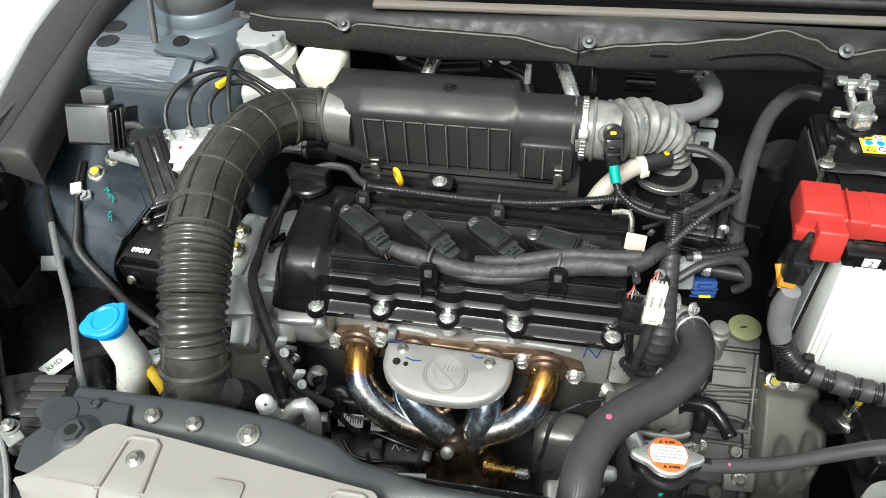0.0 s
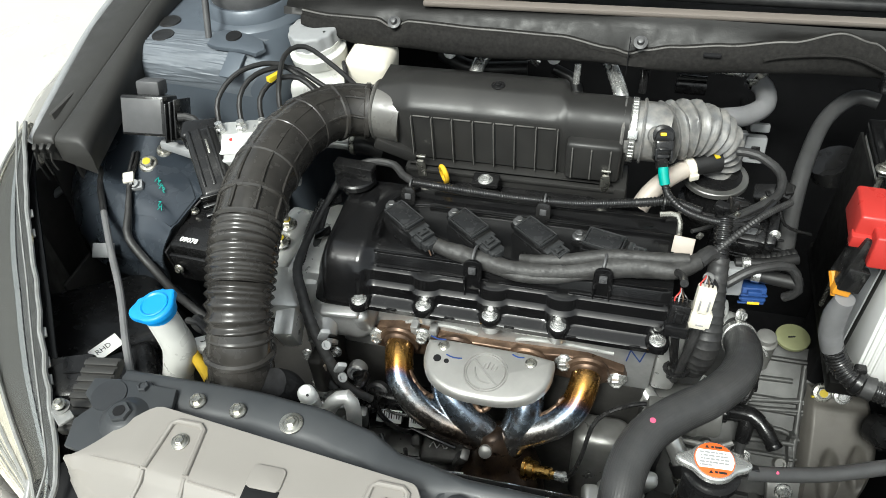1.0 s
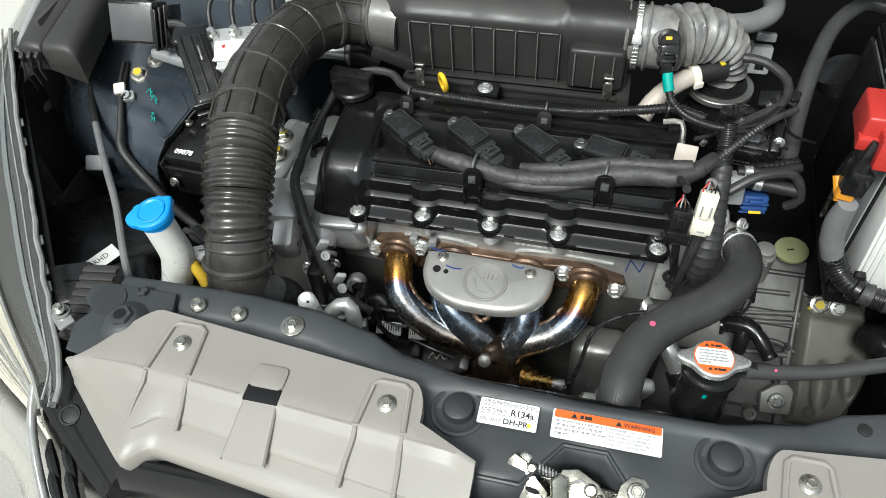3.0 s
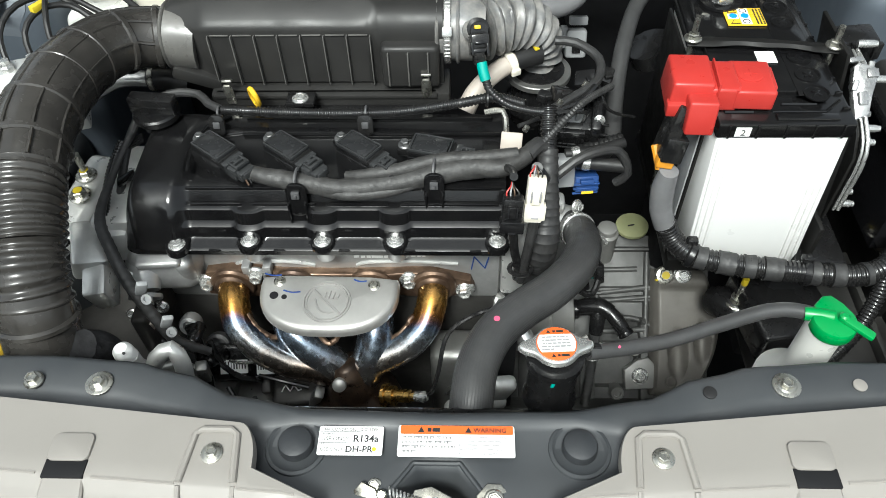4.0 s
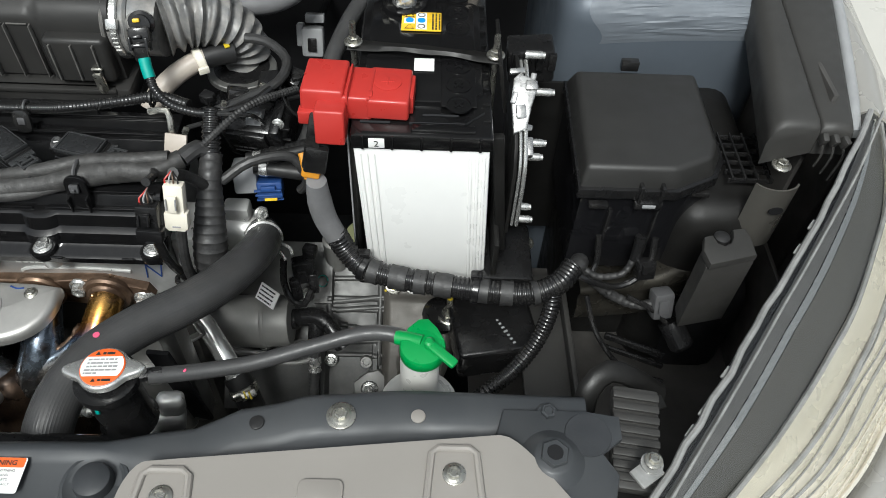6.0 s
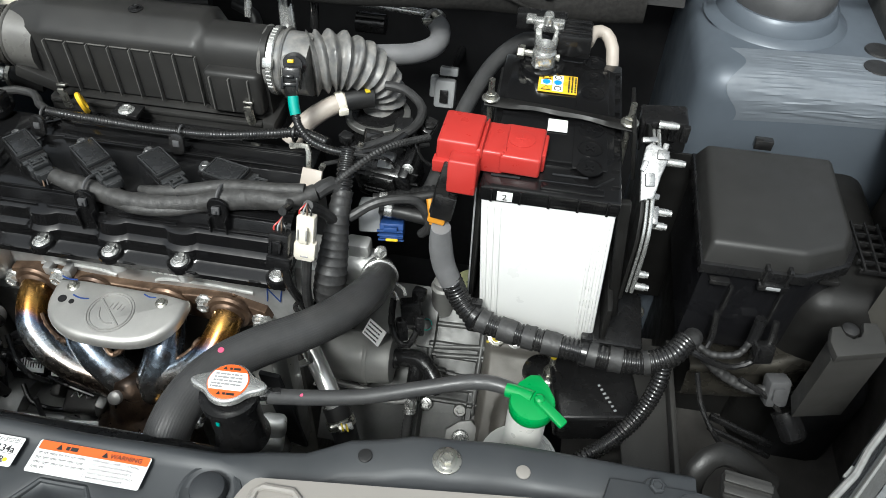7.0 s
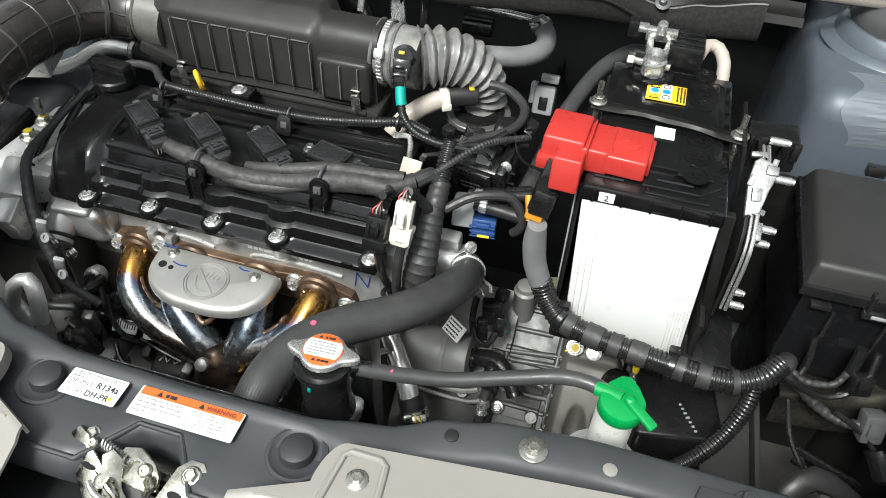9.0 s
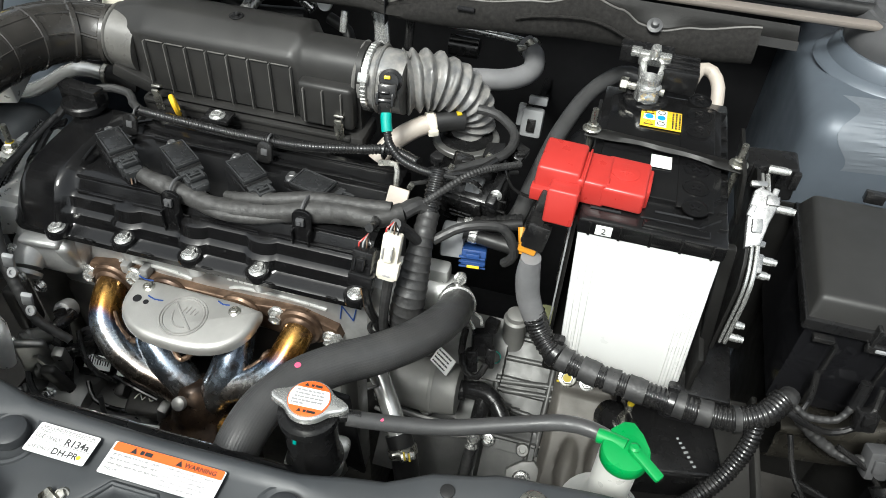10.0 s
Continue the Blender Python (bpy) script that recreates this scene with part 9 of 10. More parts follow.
tube(bm, [(0.615, 0.352, 0.775), (0.620, 0.372, 0.80), (0.638, 0.385, 0.81), (0.662, 0.384, 0.80), (0.69, 0.38, 0.78)], 0.010, n=12, flat=0.45)
part("hoop", bm, SHEET_BLACK, th)
bm = B()
box(bm, (0.664, 0.352, 0.812), (0.034, 0.012, 0.003), 0.001, (10, 10, 20))
part("flap", bm, SHEET_BLACK, th)


# ---- timing side of the bay: intake duct, brake unit, washer filler ----
duct = thing("intake_duct", "ribbed black rubber intake duct with corrugated lower half", "air hose", (-0.26, 0.58, 0.72))
smooth_line = [(-0.180, 0.773, 0.872), (-0.208, 0.770, 0.874), (-0.238, 0.756, 0.880), (-0.262, 0.722, 0.888), (-0.275, 0.676, 0.893), (-0.2785, 0.626, 0.896), (-0.278, 0.577, 0.893), (-0.272, 0.535, 0.886), (-0.270, 0.518, 0.882)]
bm = B()
tube(bm, smooth_line, [0.034, 0.0345, 0.036, 0.0375, 0.0385, 0.0385, 0.0375, 0.037], step=0.006, n=32)
part("smooth_elbow", bm, DUCT, duct, angle=70)
line = smooth_path(smooth_line, 0.004)
for f in (0.10, 0.24, 0.40, 0.56, 0.72, 0.88):
    k = int(f * (len(line) - 1))
    d = (line[k + 1] - line[k - 1]).normalized()
    bm = B()
    rr = lerp(0.0345, 0.0385, min(1, f * 1.2))
    lathe(bm, [(rr, -0.0042), (rr + 0.0022, -0.0024), (rr + 0.0022, 0.0024), (rr, 0.0042)], aim(line[k], d), 36)
    part("ring_rib", bm, DUCT, duct)
up = Vector((0, 0, 1))
for ang in (20, 62, 104, 150):
    pts = []
    for k in range(4, len(line) - 2, 3):
        d = (line[k + 1] - line[k - 1]).normalized()
        side = d.cross(up).normalized()
        n_ = side.cross(d)
        rr = lerp(0.0347, 0.0385, min(1, 1.2 * k / len(line)))
        a = radians(ang)
        pts.append(line[k] + (side * -math.cos(a) + n_ * math.sin(a)) * rr)
    bm = B()
    tube(bm, pts, 0.0019, n=6, smooth=False)
    part("long_rib", bm, DUCT, duct)
bm = B()
tube(bm, [(-0.160, 0.775, 0.870), (-0.195, 0.7745, 0.874)], [0.0385, 0.0385], n=32)
lathe(bm, [(0.039, -0.002), (0.0405, 0), (0.039, 0.002)], aim((-0.194, 0.7745, 0.874), (-1, 0, 0)), 36)
part("end_cuff", bm, CUFF, duct, "worn grey-black end cuff", angle=60)
bm = B()
tube(bm, [(-0.271, 0.524, 0.884), (-0.266, 0.498, 0.876), (-0.261, 0.476, 0.866), (-0.257, 0.457, 0.855)], [0.0348, 0.0350, 0.0346, 0.0338], n=40, ridge=(0.0094, 0.0046, 0.7))
part("corrugated_leg", bm, DUCT, duct, angle=75)
bm = B()
tube(bm, [(-0.2575, 0.459, 0.8562), (-0.254, 0.438, 0.841), (-0.251, 0.424, 0.824), (-0.250, 0.415, 0.811)], [0.0338, 0.0332, 0.0326, 0.0320], n=40, ridge=(0.0112, 0.0044, 1.3))
part("stretched_leg", bm, DUCT, duct, angle=75)
bm = B()
tube(bm, [(-0.252, 0.426, 0.827), (-0.250, 0.412, 0.808), (-0.248, 0.398, 0.782), (-0.248, 0.388, 0.755), (-0.250, 0.382, 0.72)], [0.034, 0.0355, 0.036, 0.037, 0.037], n=32)
for q, rr in (((-0.2495, 0.409, 0.804), 0.0362), ((-0.248, 0.394, 0.77), 0.0385), ((-0.248, 0.387, 0.752), 0.0385)):
    lathe(bm, [(rr, -0.0045), (rr + 0.0028, -0.002), (rr + 0.0028, 0.002), (rr, 0.0045)], aim(q, (0, 0.40, 1)), 36)
part("lower_cuff", bm, DUCT, duct)
bm = B()
tube(bm, [(-0.205, 0.385, 0.79), (-0.198, 0.395, 0.765), (-0.198, 0.395, 0.72)], [0.018, 0.022, 0.022], step=0.003, n=40)
for v in bm.verts:
    v.co += Vector((1, -1, 0.5)) * 0.0016 * noise.noise(v.co * 420)
part("foam_collar", bm, FOAM, duct, "coarse black foam collar")

th = thing("heater_return_pipe", "bare bent aluminium pipe under the intake duct", "pipe", (-0.33, 0.79, 0.74))
bm = B()
tube(bm, [(-0.50, 0.79, 0.712), (-0.445, 0.79, 0.729), (-0.388, 0.79, 0.744), (-0.347, 0.79, 0.765), (-0.322, 0.79, 0.782), (-0.290, 0.79, 0.798), (-0.262, 0.79, 0.799), (-0.248, 0.79, 0.798)], 0.0105, n=18)
part("pipe", bm, POLISHED, th)
bm = B()
tube(bm, [(-0.250, 0.79, 0.799), (-0.232, 0.79, 0.799), (-0.205, 0.795, 0.79)], [0.0135, 0.0145, 0.0135], n=16)
part("rubber_end", bm, RUBBER, th)
bm = B()
lathe(bm, [(0.0135, -0.004), (0.0158, -0.003), (0.0158, 0.003), (0.0135, 0.004)], aim((-0.245, 0.79, 0.799), (1, 0, 0)), 24)
part("clip", bm, ZINC, th)
bm = B()
lathe(bm, [(0.011, 0), (0.012, 0.010), (0.010, 0.022), (0.007, 0.026)], aim((-0.335, 0.80, 0.80), (0, -0.2, 1)), 20)
part("rust_ring", bm, RUSTY, th)

th = thing("engine_mount", "aluminium engine mount arm with yellow-marked studs", "bracket", (-0.30, 0.62, 0.68))
bm = B()
box(bm, (-0.295, 0.62, 0.745), (0.045, 0.13, 0.035), 0.010, (5, 0, -10), seg=3)
box(bm, (-0.262, 0.565, 0.735), (0.05, 0.05, 0.04), 0.012, (0, 0, 20), seg=3)
part("arm", bm, ALU, th)
for p in ((-0.297, 0.645, 0.765), (-0.292, 0.61, 0.766)):
    dabbed_bolt(p, (0, 0, 1), 0.0075, 0.010, th)
bolt((-0.268, 0.54, 0.757), r=0.008, h=0.010, parent=th, material=STEEL)
bm = B()
tube(bm, [(-0.297, 0.645, 0.773), (-0.297, 0.645, 0.80)], 0.004, n=10)
part("stud", bm, ZINC, th)
bm = B()
box(bm, (-0.385, 0.622, 0.7535), (0.115, 0.085, 0.030), 0.004, (6, 0, -3))
box(bm, (-0.385, 0.577, 0.725), (0.118, 0.006, 0.055), 0.002, (8, 0, -3))
box(bm, (-0.4455, 0.60, 0.735), (0.004, 0.05, 0.05), 0.0015, (6, 0, -3))
br = part("side_bracket", bm, BLACK, th, "black steel side bracket with white stamped digits")
part("digits", text_mesh("09078", 0.0105, pose(-0.431, 0.5885, 0.7665, 6, 0, -3), "LEFT", 0.0005), PAPER, br)
bolt((-0.432, 0.640, 0.772), r=0.004, h=0.008, parent=th, material=ZINC)
bm = B()
tube(bm, [(-0.432, 0.640, 0.778), (-0.424, 0.652, 0.785), (-0.415, 0.672, 0.79)], 0.0018, n=8)
part("wire", bm, LOOM, th)
bm = B()
lathe(bm, [(0.012, 0), (0.012, 0.002), (0.0105, 0.002), (0.010, 0.0006), (0, 0.0006)], aim((-0.385, 0.635, 0.7695), (0, -0.1, 1)), 26)
part("hole", bm, DARK_BOX, br)
bolt((-0.435, 0.572, 0.728), (0, -1, 0.2), r=0.004, h=0.006, parent=th, material=ZINC)

# marks and hardware on the inner wing
def on_wing(u, v, h=0.0):
    return Vector(wing_top(u, v)) + wing_up(u, v) * (h + 0.0015)


for u, v, dab, r in ((0.66, 0.60, True, 0.0078), (0.705, 0.755, False, 0.0068)):
    at_, up_ = on_wing(u, v), wing_up(u, v)
    wb = thing("marked_bolt" if dab else "wing_bolt", "yellow-marked flange bolt on the inner wing" if dab else "zinc flange bolt on the inner wing", "bolt", at_, "bolts")
    if dab:
        dabbed_bolt(at_, up_, r, 0.010, wb)
    else:
        bolt(at_, up_, r=r, h=0.010, parent=wb)
    part("washer", lathe(B(), [(r * 1.95, -0.001), (r * 1.95, 0.001), (r, 0.0015)], aim(at_, up_), 28), ZINC, wb)
th = thing("mount_top_plate", "dark slate mount plate with teal chalk scrawl on the inner wing", "plate", on_wing(0.75, 0.5))
bm = B()
rows = []
for i in range(17):
    u = lerp(0.70, 0.99, i / 16)
    lo, hi = lerp(0.22, 0.32, i / 16), lerp(0.62, 0.80, i / 16)
    rows.append([on_wing(u, lerp(lo, hi, k / 9), 0.003) for k in range(10)])
grid_surface(bm, rows)
thicken(bm, 0.003)
part("plate", bm, WING_SLATE, th, angle=50)
for u, v, w in ((0.745, 0.50, 0), (0.765, 0.485, 1), (0.785, 0.47, 0), (0.805, 0.455, 2), (0.845, 0.33, 1), (0.862, 0.32, 0)):
    c = on_wing(u, v, 0.0068)
    strokes = ([(0, 0), (0.004, 0.006), (0.006, 0.0)], [(0.0, 0.006), (0.004, 0.007), (0.001, 0.002), (0.005, 0.0), (0.006, 0.003)], [(0.002, 0.007), (0.005, 0.005), (0.002, 0.003), (0.006, 0.0)])[w]
    part("chalk_stroke", tube(B(), [c + Vector((x, y, y * 0.5)) for x, y in strokes], 0.0007, n=5), TEAL, th)
# cables
th = thing("bonnet_release_cable", "bonnet cable in a black and grey sleeve", "cable", (-0.47, 0.5, 0.70))
bm = B()
tube(bm, [(-0.588, 0.680, 0.800), (-0.572, 0.642, 0.795), (-0.546, 0.603, 0.787)], 0.0048, n=10)
part("black_sleeve", bm, RUBBER, th)
bm = B()
tube(bm, [(-0.546, 0.603, 0.787), (-0.495, 0.537, 0.786), (-0.445, 0.475, 0.785), (-0.40, 0.41, 0.782), (-0.365, 0.36, 0.775)], 0.0046, n=10)
part("grey_sleeve", bm, GREY_HOSE, th)
th = thing("wing_cable", "black taped cable clipped to the inner wing", "cable", (-0.48, 0.6, 0.60))
run = [on_wing(0.565, 0.63, 0.004), on_wing(0.60, 0.47, 0.006), on_wing(0.645, 0.35, 0.008), on_wing(0.70, 0.21, 0.010), on_wing(0.76, 0.08, 0.012)]
bm = B()
tube(bm, [*run, Vector((-0.456, 0.553, 0.735)), Vector((-0.432, 0.545, 0.705)), Vector((-0.405, 0.54, 0.68)), Vector((-0.37, 0.53, 0.66))], [0.0022, 0.0028, 0.0045, 0.0056, 0.006, 0.006, 0.006, 0.006], n=12)
part("cable", bm, TAPE, th)
bm = B()
tube(bm, [run[0] + Vector((0.006, 0.002, 0)), run[1] + Vector((0.007, 0, 0.001)), run[2] + Vector((0.004, 0, 0.001))], 0.0028, n=8)
part("spur", bm, LOOM, th)
for f, w in ((0.0, 0.010), (0.35, 0.007)):
    bm = B()
    box(bm, run[1].lerp(run[2], f + 0.3) + Vector((0.001, 0, 0.004)), (0.015, w, 0.006), 0.0015, (20, 0, 25))
    part("clip", bm, CREAM, th)
bm = B()
c = on_wing(0.665, 0.41, 0.005)
box(bm, c, (0.018, 0.014, 0.010), 0.002, (20, 0, 25))
lathe(bm, [(0.006, 0), (0.006, 0.004), (0.003, 0.004), (0.003, 0.001), (0, 0.001)], aim(c + Vector((0, -0.002, 0.004)), (0, -0.4, 1)), 16)
part("clip_base", bm, GREY_PLASTIC, th)

# arch liner, cross rod and washer filler
th = thing("arch_liner", "black moulded liner behind the headlamp with white sticker", "liner", (-0.47, 0.44, 0.6))
bm = B()
box(bm, (-0.53, 0.465, 0.70), (0.22, 0.15, 0.05), 0.018, (-6, 6, 36), seg=3)
box(bm, (-0.43, 0.385, 0.70), (0.12, 0.06, 0.10), 0.012, (0, 0, 38), seg=3)
box(bm, (-0.415, 0.34, 0.80), (0.05, 0.05, 0.03), 0.006, (10, 0, 20))
part("moulding", bm, BLACK, th)
bm = B()
for k in range(6):
    box(bm, (-0.395 - 0.004 * k, 0.345 + 0.006 * k, 0.815 - 0.006 * k), (0.05, 0.003, 0.004), 0.0008, (0, 0, 15))
part("louvre", bm, BLACK, th)
rhd = pose(-0.432, 0.408, 0.7655, 15, 0, 62) @ Matrix.Diagonal((0.72, 0.72, 0.72, 1))
bm = B()
box(bm, (0, 0, 0), (0.050, 0.026, 0.001), 0.0003)
put(bm, bm.verts, rhd)
st = part("sticker", bm, PAPER, th, "white sticker")
part("letters", text_mesh("RHD", 0.013, rhd @ pose(-0.004, -0.003, 0.0008), "CENTER"), INK, st)
bm = B()
box(bm, (-0.535, 0.562, 0.755), (0.03, 0.02, 0.004), 0.001, (40, 0, 10))
part("tag", bm, GREY_PLASTIC, th)
th = thing("wing_stay_rod", "thin grey stay rod inside the wing", "rod", (-0.62, 0.62, 0.74))
bm = B()
tube(bm, [(-0.745, 0.652, 0.705), (-0.635, 0.735, 0.765)], 0.006, n=10)
part("rod", bm, GREY_PLASTIC, th)

wf = thing("washer_filler", "milky washer filler neck with bright blue flip cap", "bottle", (-0.34, 0.4, 0.6))
bm = B()
tube(bm, [(-0.327, 0.405, 0.864), (-0.323, 0.404, 0.835), (-0.319, 0.402, 0.805), (-0.328, 0.400, 0.775), (-0.340, 0.400, 0.745), (-0.35, 0.40, 0.70)], [0.0165, 0.0168, 0.0185, 0.0175, 0.017, 0.017], n=24)
part("neck", bm, MILKY, wf)
bm = B()
outl = []
for k in range(40):
    a = 2 * math.pi * k / 40
    r = 0.0208 + 0.008 * max(0.0, math.cos(a - radians(205))) ** 8 + 0.005 * max(0.0, math.cos(a - radians(60))) ** 30
    outl.append((r * math.cos(a), r * math.sin(a)))
bt = pose(-0.327, 0.406, 0.864, 6, -6, 0)
prism(bm, outl, 0.007, bt, 0.003, seg=3)
lathe(bm, [(0.0185, -0.008), (0.019, 0.0)], bt, 28)
bc = part("cap", bm, BLUE, wf, "bright blue flip cap")
bm = B()
lathe(bm, [(0.0155, 0), (0.0155, 0.0012), (0.0142, 0.0018), (0.0125, 0.0006), (0, 0.0008)], bt @ pose(0, 0, 0.007), 32)
part("cap_disc", bm, BLUE, bc)
th = thing("yellow_drain_tube", "yellow plastic tube beside the washer filler", "tube", (-0.30, 0.4, 0.65))
bm = B()
tube(bm, [(-0.305, 0.402, 0.795), (-0.292, 0.395, 0.765), (-0.287, 0.39, 0.73), (-0.29, 0.39, 0.66)], [0.006, 0.008, 0.008, 0.008], n=12)
part("tube", bm, mat("dull_yellow_plastic", (0.55, 0.36, 0.03), 0.45, scale=30), th)
th = thing("tagged_connector", "white tagged plug hanging behind the intake duct", "connector", (-0.31, 0.45, 0.72))
bm = B()
box(bm, (-0.302, 0.425, 0.785), (0.02, 0.035, 0.012), 0.003, (-30, 0, -30))
part("tag", bm, WHITE, th)
bm = B()
tube(bm, [(-0.345, 0.455, 0.78), (-0.325, 0.45, 0.785), (-0.305, 0.435, 0.79)], 0.004, n=8)
tube(bm, [(-0.345, 0.47, 0.76), (-0.33, 0.455, 0.775), (-0.31, 0.45, 0.77), (-0.295, 0.44, 0.75)], 0.009, n=10)
part("lead", bm, TAPE, th)
bm = B()
bars(bm, pose(-0.302, 0.425, 0.785, -30, 0, -30) @ pose(0, 0, 0.0065, 0, 0, 90), -0.012, 0.012, -0.003, 0.002, random.Random(9))
part("small_print", bm, INK, th)
# pipe stub with white cap beside the fan
th = thing("charge_port", "white-capped aluminium service pipe behind the slam panel", "pipe", (-0.15, 0.38, 0.70))
bm = B()
lathe(bm, [(0.0098, 0), (0.010, 0.010), (0.0092, 0.015), (0.006, 0.0185), (0, 0.0195)], aim((-0.167, 0.388, 0.770), (-0.05, -0.1, 1)), 24)
cap_ = part("white_cap", bm, WHITE, th, "white plastic dust cap")
bm = B()
lathe(bm, [(0.0015, 0), (0.0015, 0.0005), (0, 0.0005)], aim((-0.163, 0.381, 0.788), (0.3, -0.6, 0.7)), 10)
part("pen_dot", bm, INK, cap_)
bm = B()
tube(bm, [(-0.167, 0.388, 0.772), (-0.166, 0.388, 0.755), (-0.160, 0.390, 0.735), (-0.15, 0.39, 0.70)], 0.0105, n=16)
tube(bm, [(-0.155, 0.388, 0.735), (-0.143, 0.392, 0.762), (-0.128, 0.398, 0.770), (-0.120, 0.392, 0.755), (-0.122, 0.385, 0.72)], 0.0085, n=14)
part("pipe", bm, ALU, th)

# brake unit
absu = thing("brake_modulator", "bare aluminium brake modulator with four steel pipes", "brake unit", (-0.34, 0.67, 0.80))
bm = B()
box(bm, (-0.326, 0.668, 0.864), (0.105, 0.075, 0.055), 0.003, (6, 0, 18))
part("block", bm, ALU, absu)
bm = B()
box(bm, (-0.330, 0.655, 0.8925), (0.062, 0.035, 0.002), 0.0005, (6, 0, 18))
part("sticker", bm, PAPER, absu, "white and red sticker")
bm = B()
box(bm, (-0.345, 0.660, 0.8938), (0.018, 0.006, 0.001), 0.0003, (6, 0, 40))
part("red_print", bm, RED, absu)
ends = [(-0.372, 0.671, 0.890), (-0.346, 0.680, 0.890), (-0.320, 0.688, 0.890), (-0.297, 0.698, 0.890)]
tops = [((-0.382, 0.70, 0.92), (-0.365, 0.74, 0.938), (-0.325, 0.77, 0.935), (-0.28, 0.765, 0.91), (-0.25, 0.755, 0.89)),
        ((-0.356, 0.71, 0.92), (-0.345, 0.745, 0.933), (-0.31, 0.775, 0.928), (-0.27, 0.775, 0.905), (-0.24, 0.77, 0.89)),
        ((-0.328, 0.71, 0.92), (-0.318, 0.74, 0.930), (-0.292, 0.757, 0.925), (-0.262, 0.75, 0.905), (-0.24, 0.745, 0.89)),
        ((-0.305, 0.72, 0.925), (-0.315, 0.775, 0.945), (-0.295, 0.80, 0.945), (-0.255, 0.795, 0.92), (-0.23, 0.79, 0.90))]
for e, t_ in zip(ends, tops):
    bm = B()
    lathe(bm, [(0.0075, 0), (0.0075, 0.008), (0.005, 0.010), (0.005, 0.016)], aim(e, (0, 0, 1)), 6)
    part("pipe_nut", bm, STEEL, absu)
    bm = B()
    tube(bm, [e, *t_], 0.0034, n=10)
    part("brake_pipe", bm, RUBBER, absu)
bm = B()
box(bm, (-0.318, 0.742, 0.933), (0.008, 0.022, 0.010), 0.002, (0, 0, -30))
part("paint_band", bm, YELLOW_MARK, absu)
th = thing("brake_unit_plug", "black finned multi-pin plug on the brake unit", "connector", (-0.385, 0.64, 0.78), "connectors")
bm = B()
box(bm, (-0.366, 0.622, 0.878), (0.040, 0.100, 0.026), 0.006, (20, 0, 36), seg=3)
shell = part("shell", bm, LOOM, th)
for k in range(3):
    bm = B()
    box(bm, (-0.378 + 0.0095 * k, 0.615 + 0.007 * k, 0.891), (0.004, 0.085, 0.006), 0.0012, (20, 0, 36))
    part("rib", bm, LOOM, shell)
for k in range(3):
    bm = B()
    box(bm, (-0.340 + 0.004 * k, 0.583 - 0.005 * k, 0.868 - 0.009 * k), (0.044, 0.005, 0.008), 0.0015, (20, 0, 36))
    part("fin", bm, LOOM, shell)
bm = B()
box(bm, (-0.372, 0.636, 0.896), (0.003, 0.022, 0.003), 0.001, (20, 0, 36))
part("lever_pin", bm, ZINC, th)
bm = B()
box(bm, (-0.400, 0.672, 0.885), (0.05, 0.03, 0.03), 0.006, (10, 0, 20), seg=3)
part("hood", bm, BLACK, th)
th = thing("relay_box", "grey-faced black relay box on the inner wing", "relay", (-0.465, 0.68, 0.79))
bm = B()
box(bm, (-0.468, 0.690, 0.885), (0.066, 0.040, 0.056), 0.003, (-30, 0, 4))
part("body", bm, BLACK, th)
bm = B()
box(bm, (-0.468, 0.6745, 0.894), (0.061, 0.0045, 0.049), 0.001, (-30, 0, 4))
part("face", bm, DARK_GREY, th, "flat dark grey face")
bm = B()
box(bm, (-0.474, 0.722, 0.910), (0.036, 0.026, 0.022), 0.004, (-20, 0, 4))
part("plug", bm, DARK_GREY, th)
for k in range(3):
    bm = B()
    box(bm, (-0.430 + 0.004 * k, 0.685 + 0.006 * k, 0.88), (0.003, 0.045, 0.054), 0.001, (-30, 0, 4))
    part("fin", bm, BLACK, th)
bm = B()
tube(bm, [(-0.42, 0.685, 0.89), (-0.40, 0.69, 0.885), (-0.37, 0.665, 0.87)], 0.006, n=10)
part("lead", bm, TAPE, th)
bm = B()
box(bm, (-0.425, 0.672, 0.842), (0.06, 0.012, 0.014), 0.003, (0, 10, -5))
part("foot", bm, GREY_PLASTIC, th)
th.location = Vector(th.location) + Vector((-0.024, 0.010, 0.006))
th.scale = (0.94, 0.94, 0.94)

res = thing("brake_fluid_reservoir", "white brake fluid reservoir with grey screw cap", "reservoir", (-0.31, 0.85, 0.75))
bm = B()
lathe(bm, [(0.038, -0.06), (0.040, -0.03), (0.036, -0.022), (0.040, -0.016), (0.041, -0.004), (0.034, 0.0), (0.034, 0.008)], pose(-0.312, 0.870, 0.905, 4, -4, 0), 32)
box(bm, (-0.300, 0.853, 0.85), (0.09, 0.08, 0.05), 0.015, seg=3)
part("neck", bm, MILKY, res)
bm = B()
box(bm, (-0.232, 0.865, 0.875), (0.065, 0.07, 0.07), 0.014, (0, 8, 0), seg=4)
part("side_tank", bm, CREAM, res)
bm = B()
outl = [((0.0355 + 0.0012 * math.cos(12 * 2 * math.pi * k / 72)) * math.cos(2 * math.pi * k / 72), (0.0355 + 0.0012 * math.cos(12 * 2 * math.pi * k / 72)) * math.sin(2 * math.pi * k / 72)) for k in range(72)]
prism(bm, outl, 0.022, pose(-0.314, 0.874, 0.911, 4, -4, 0), 0.004, seg=3)
part("cap", bm, GREY_PLASTIC, res, "grey knurled screw cap")
bm = B()
lathe(bm, [(0.002, 0), (0.002, 0.0006), (0, 0.0006)], pose(-0.293, 0.860, 0.9335, 4, -4, 0), 10)
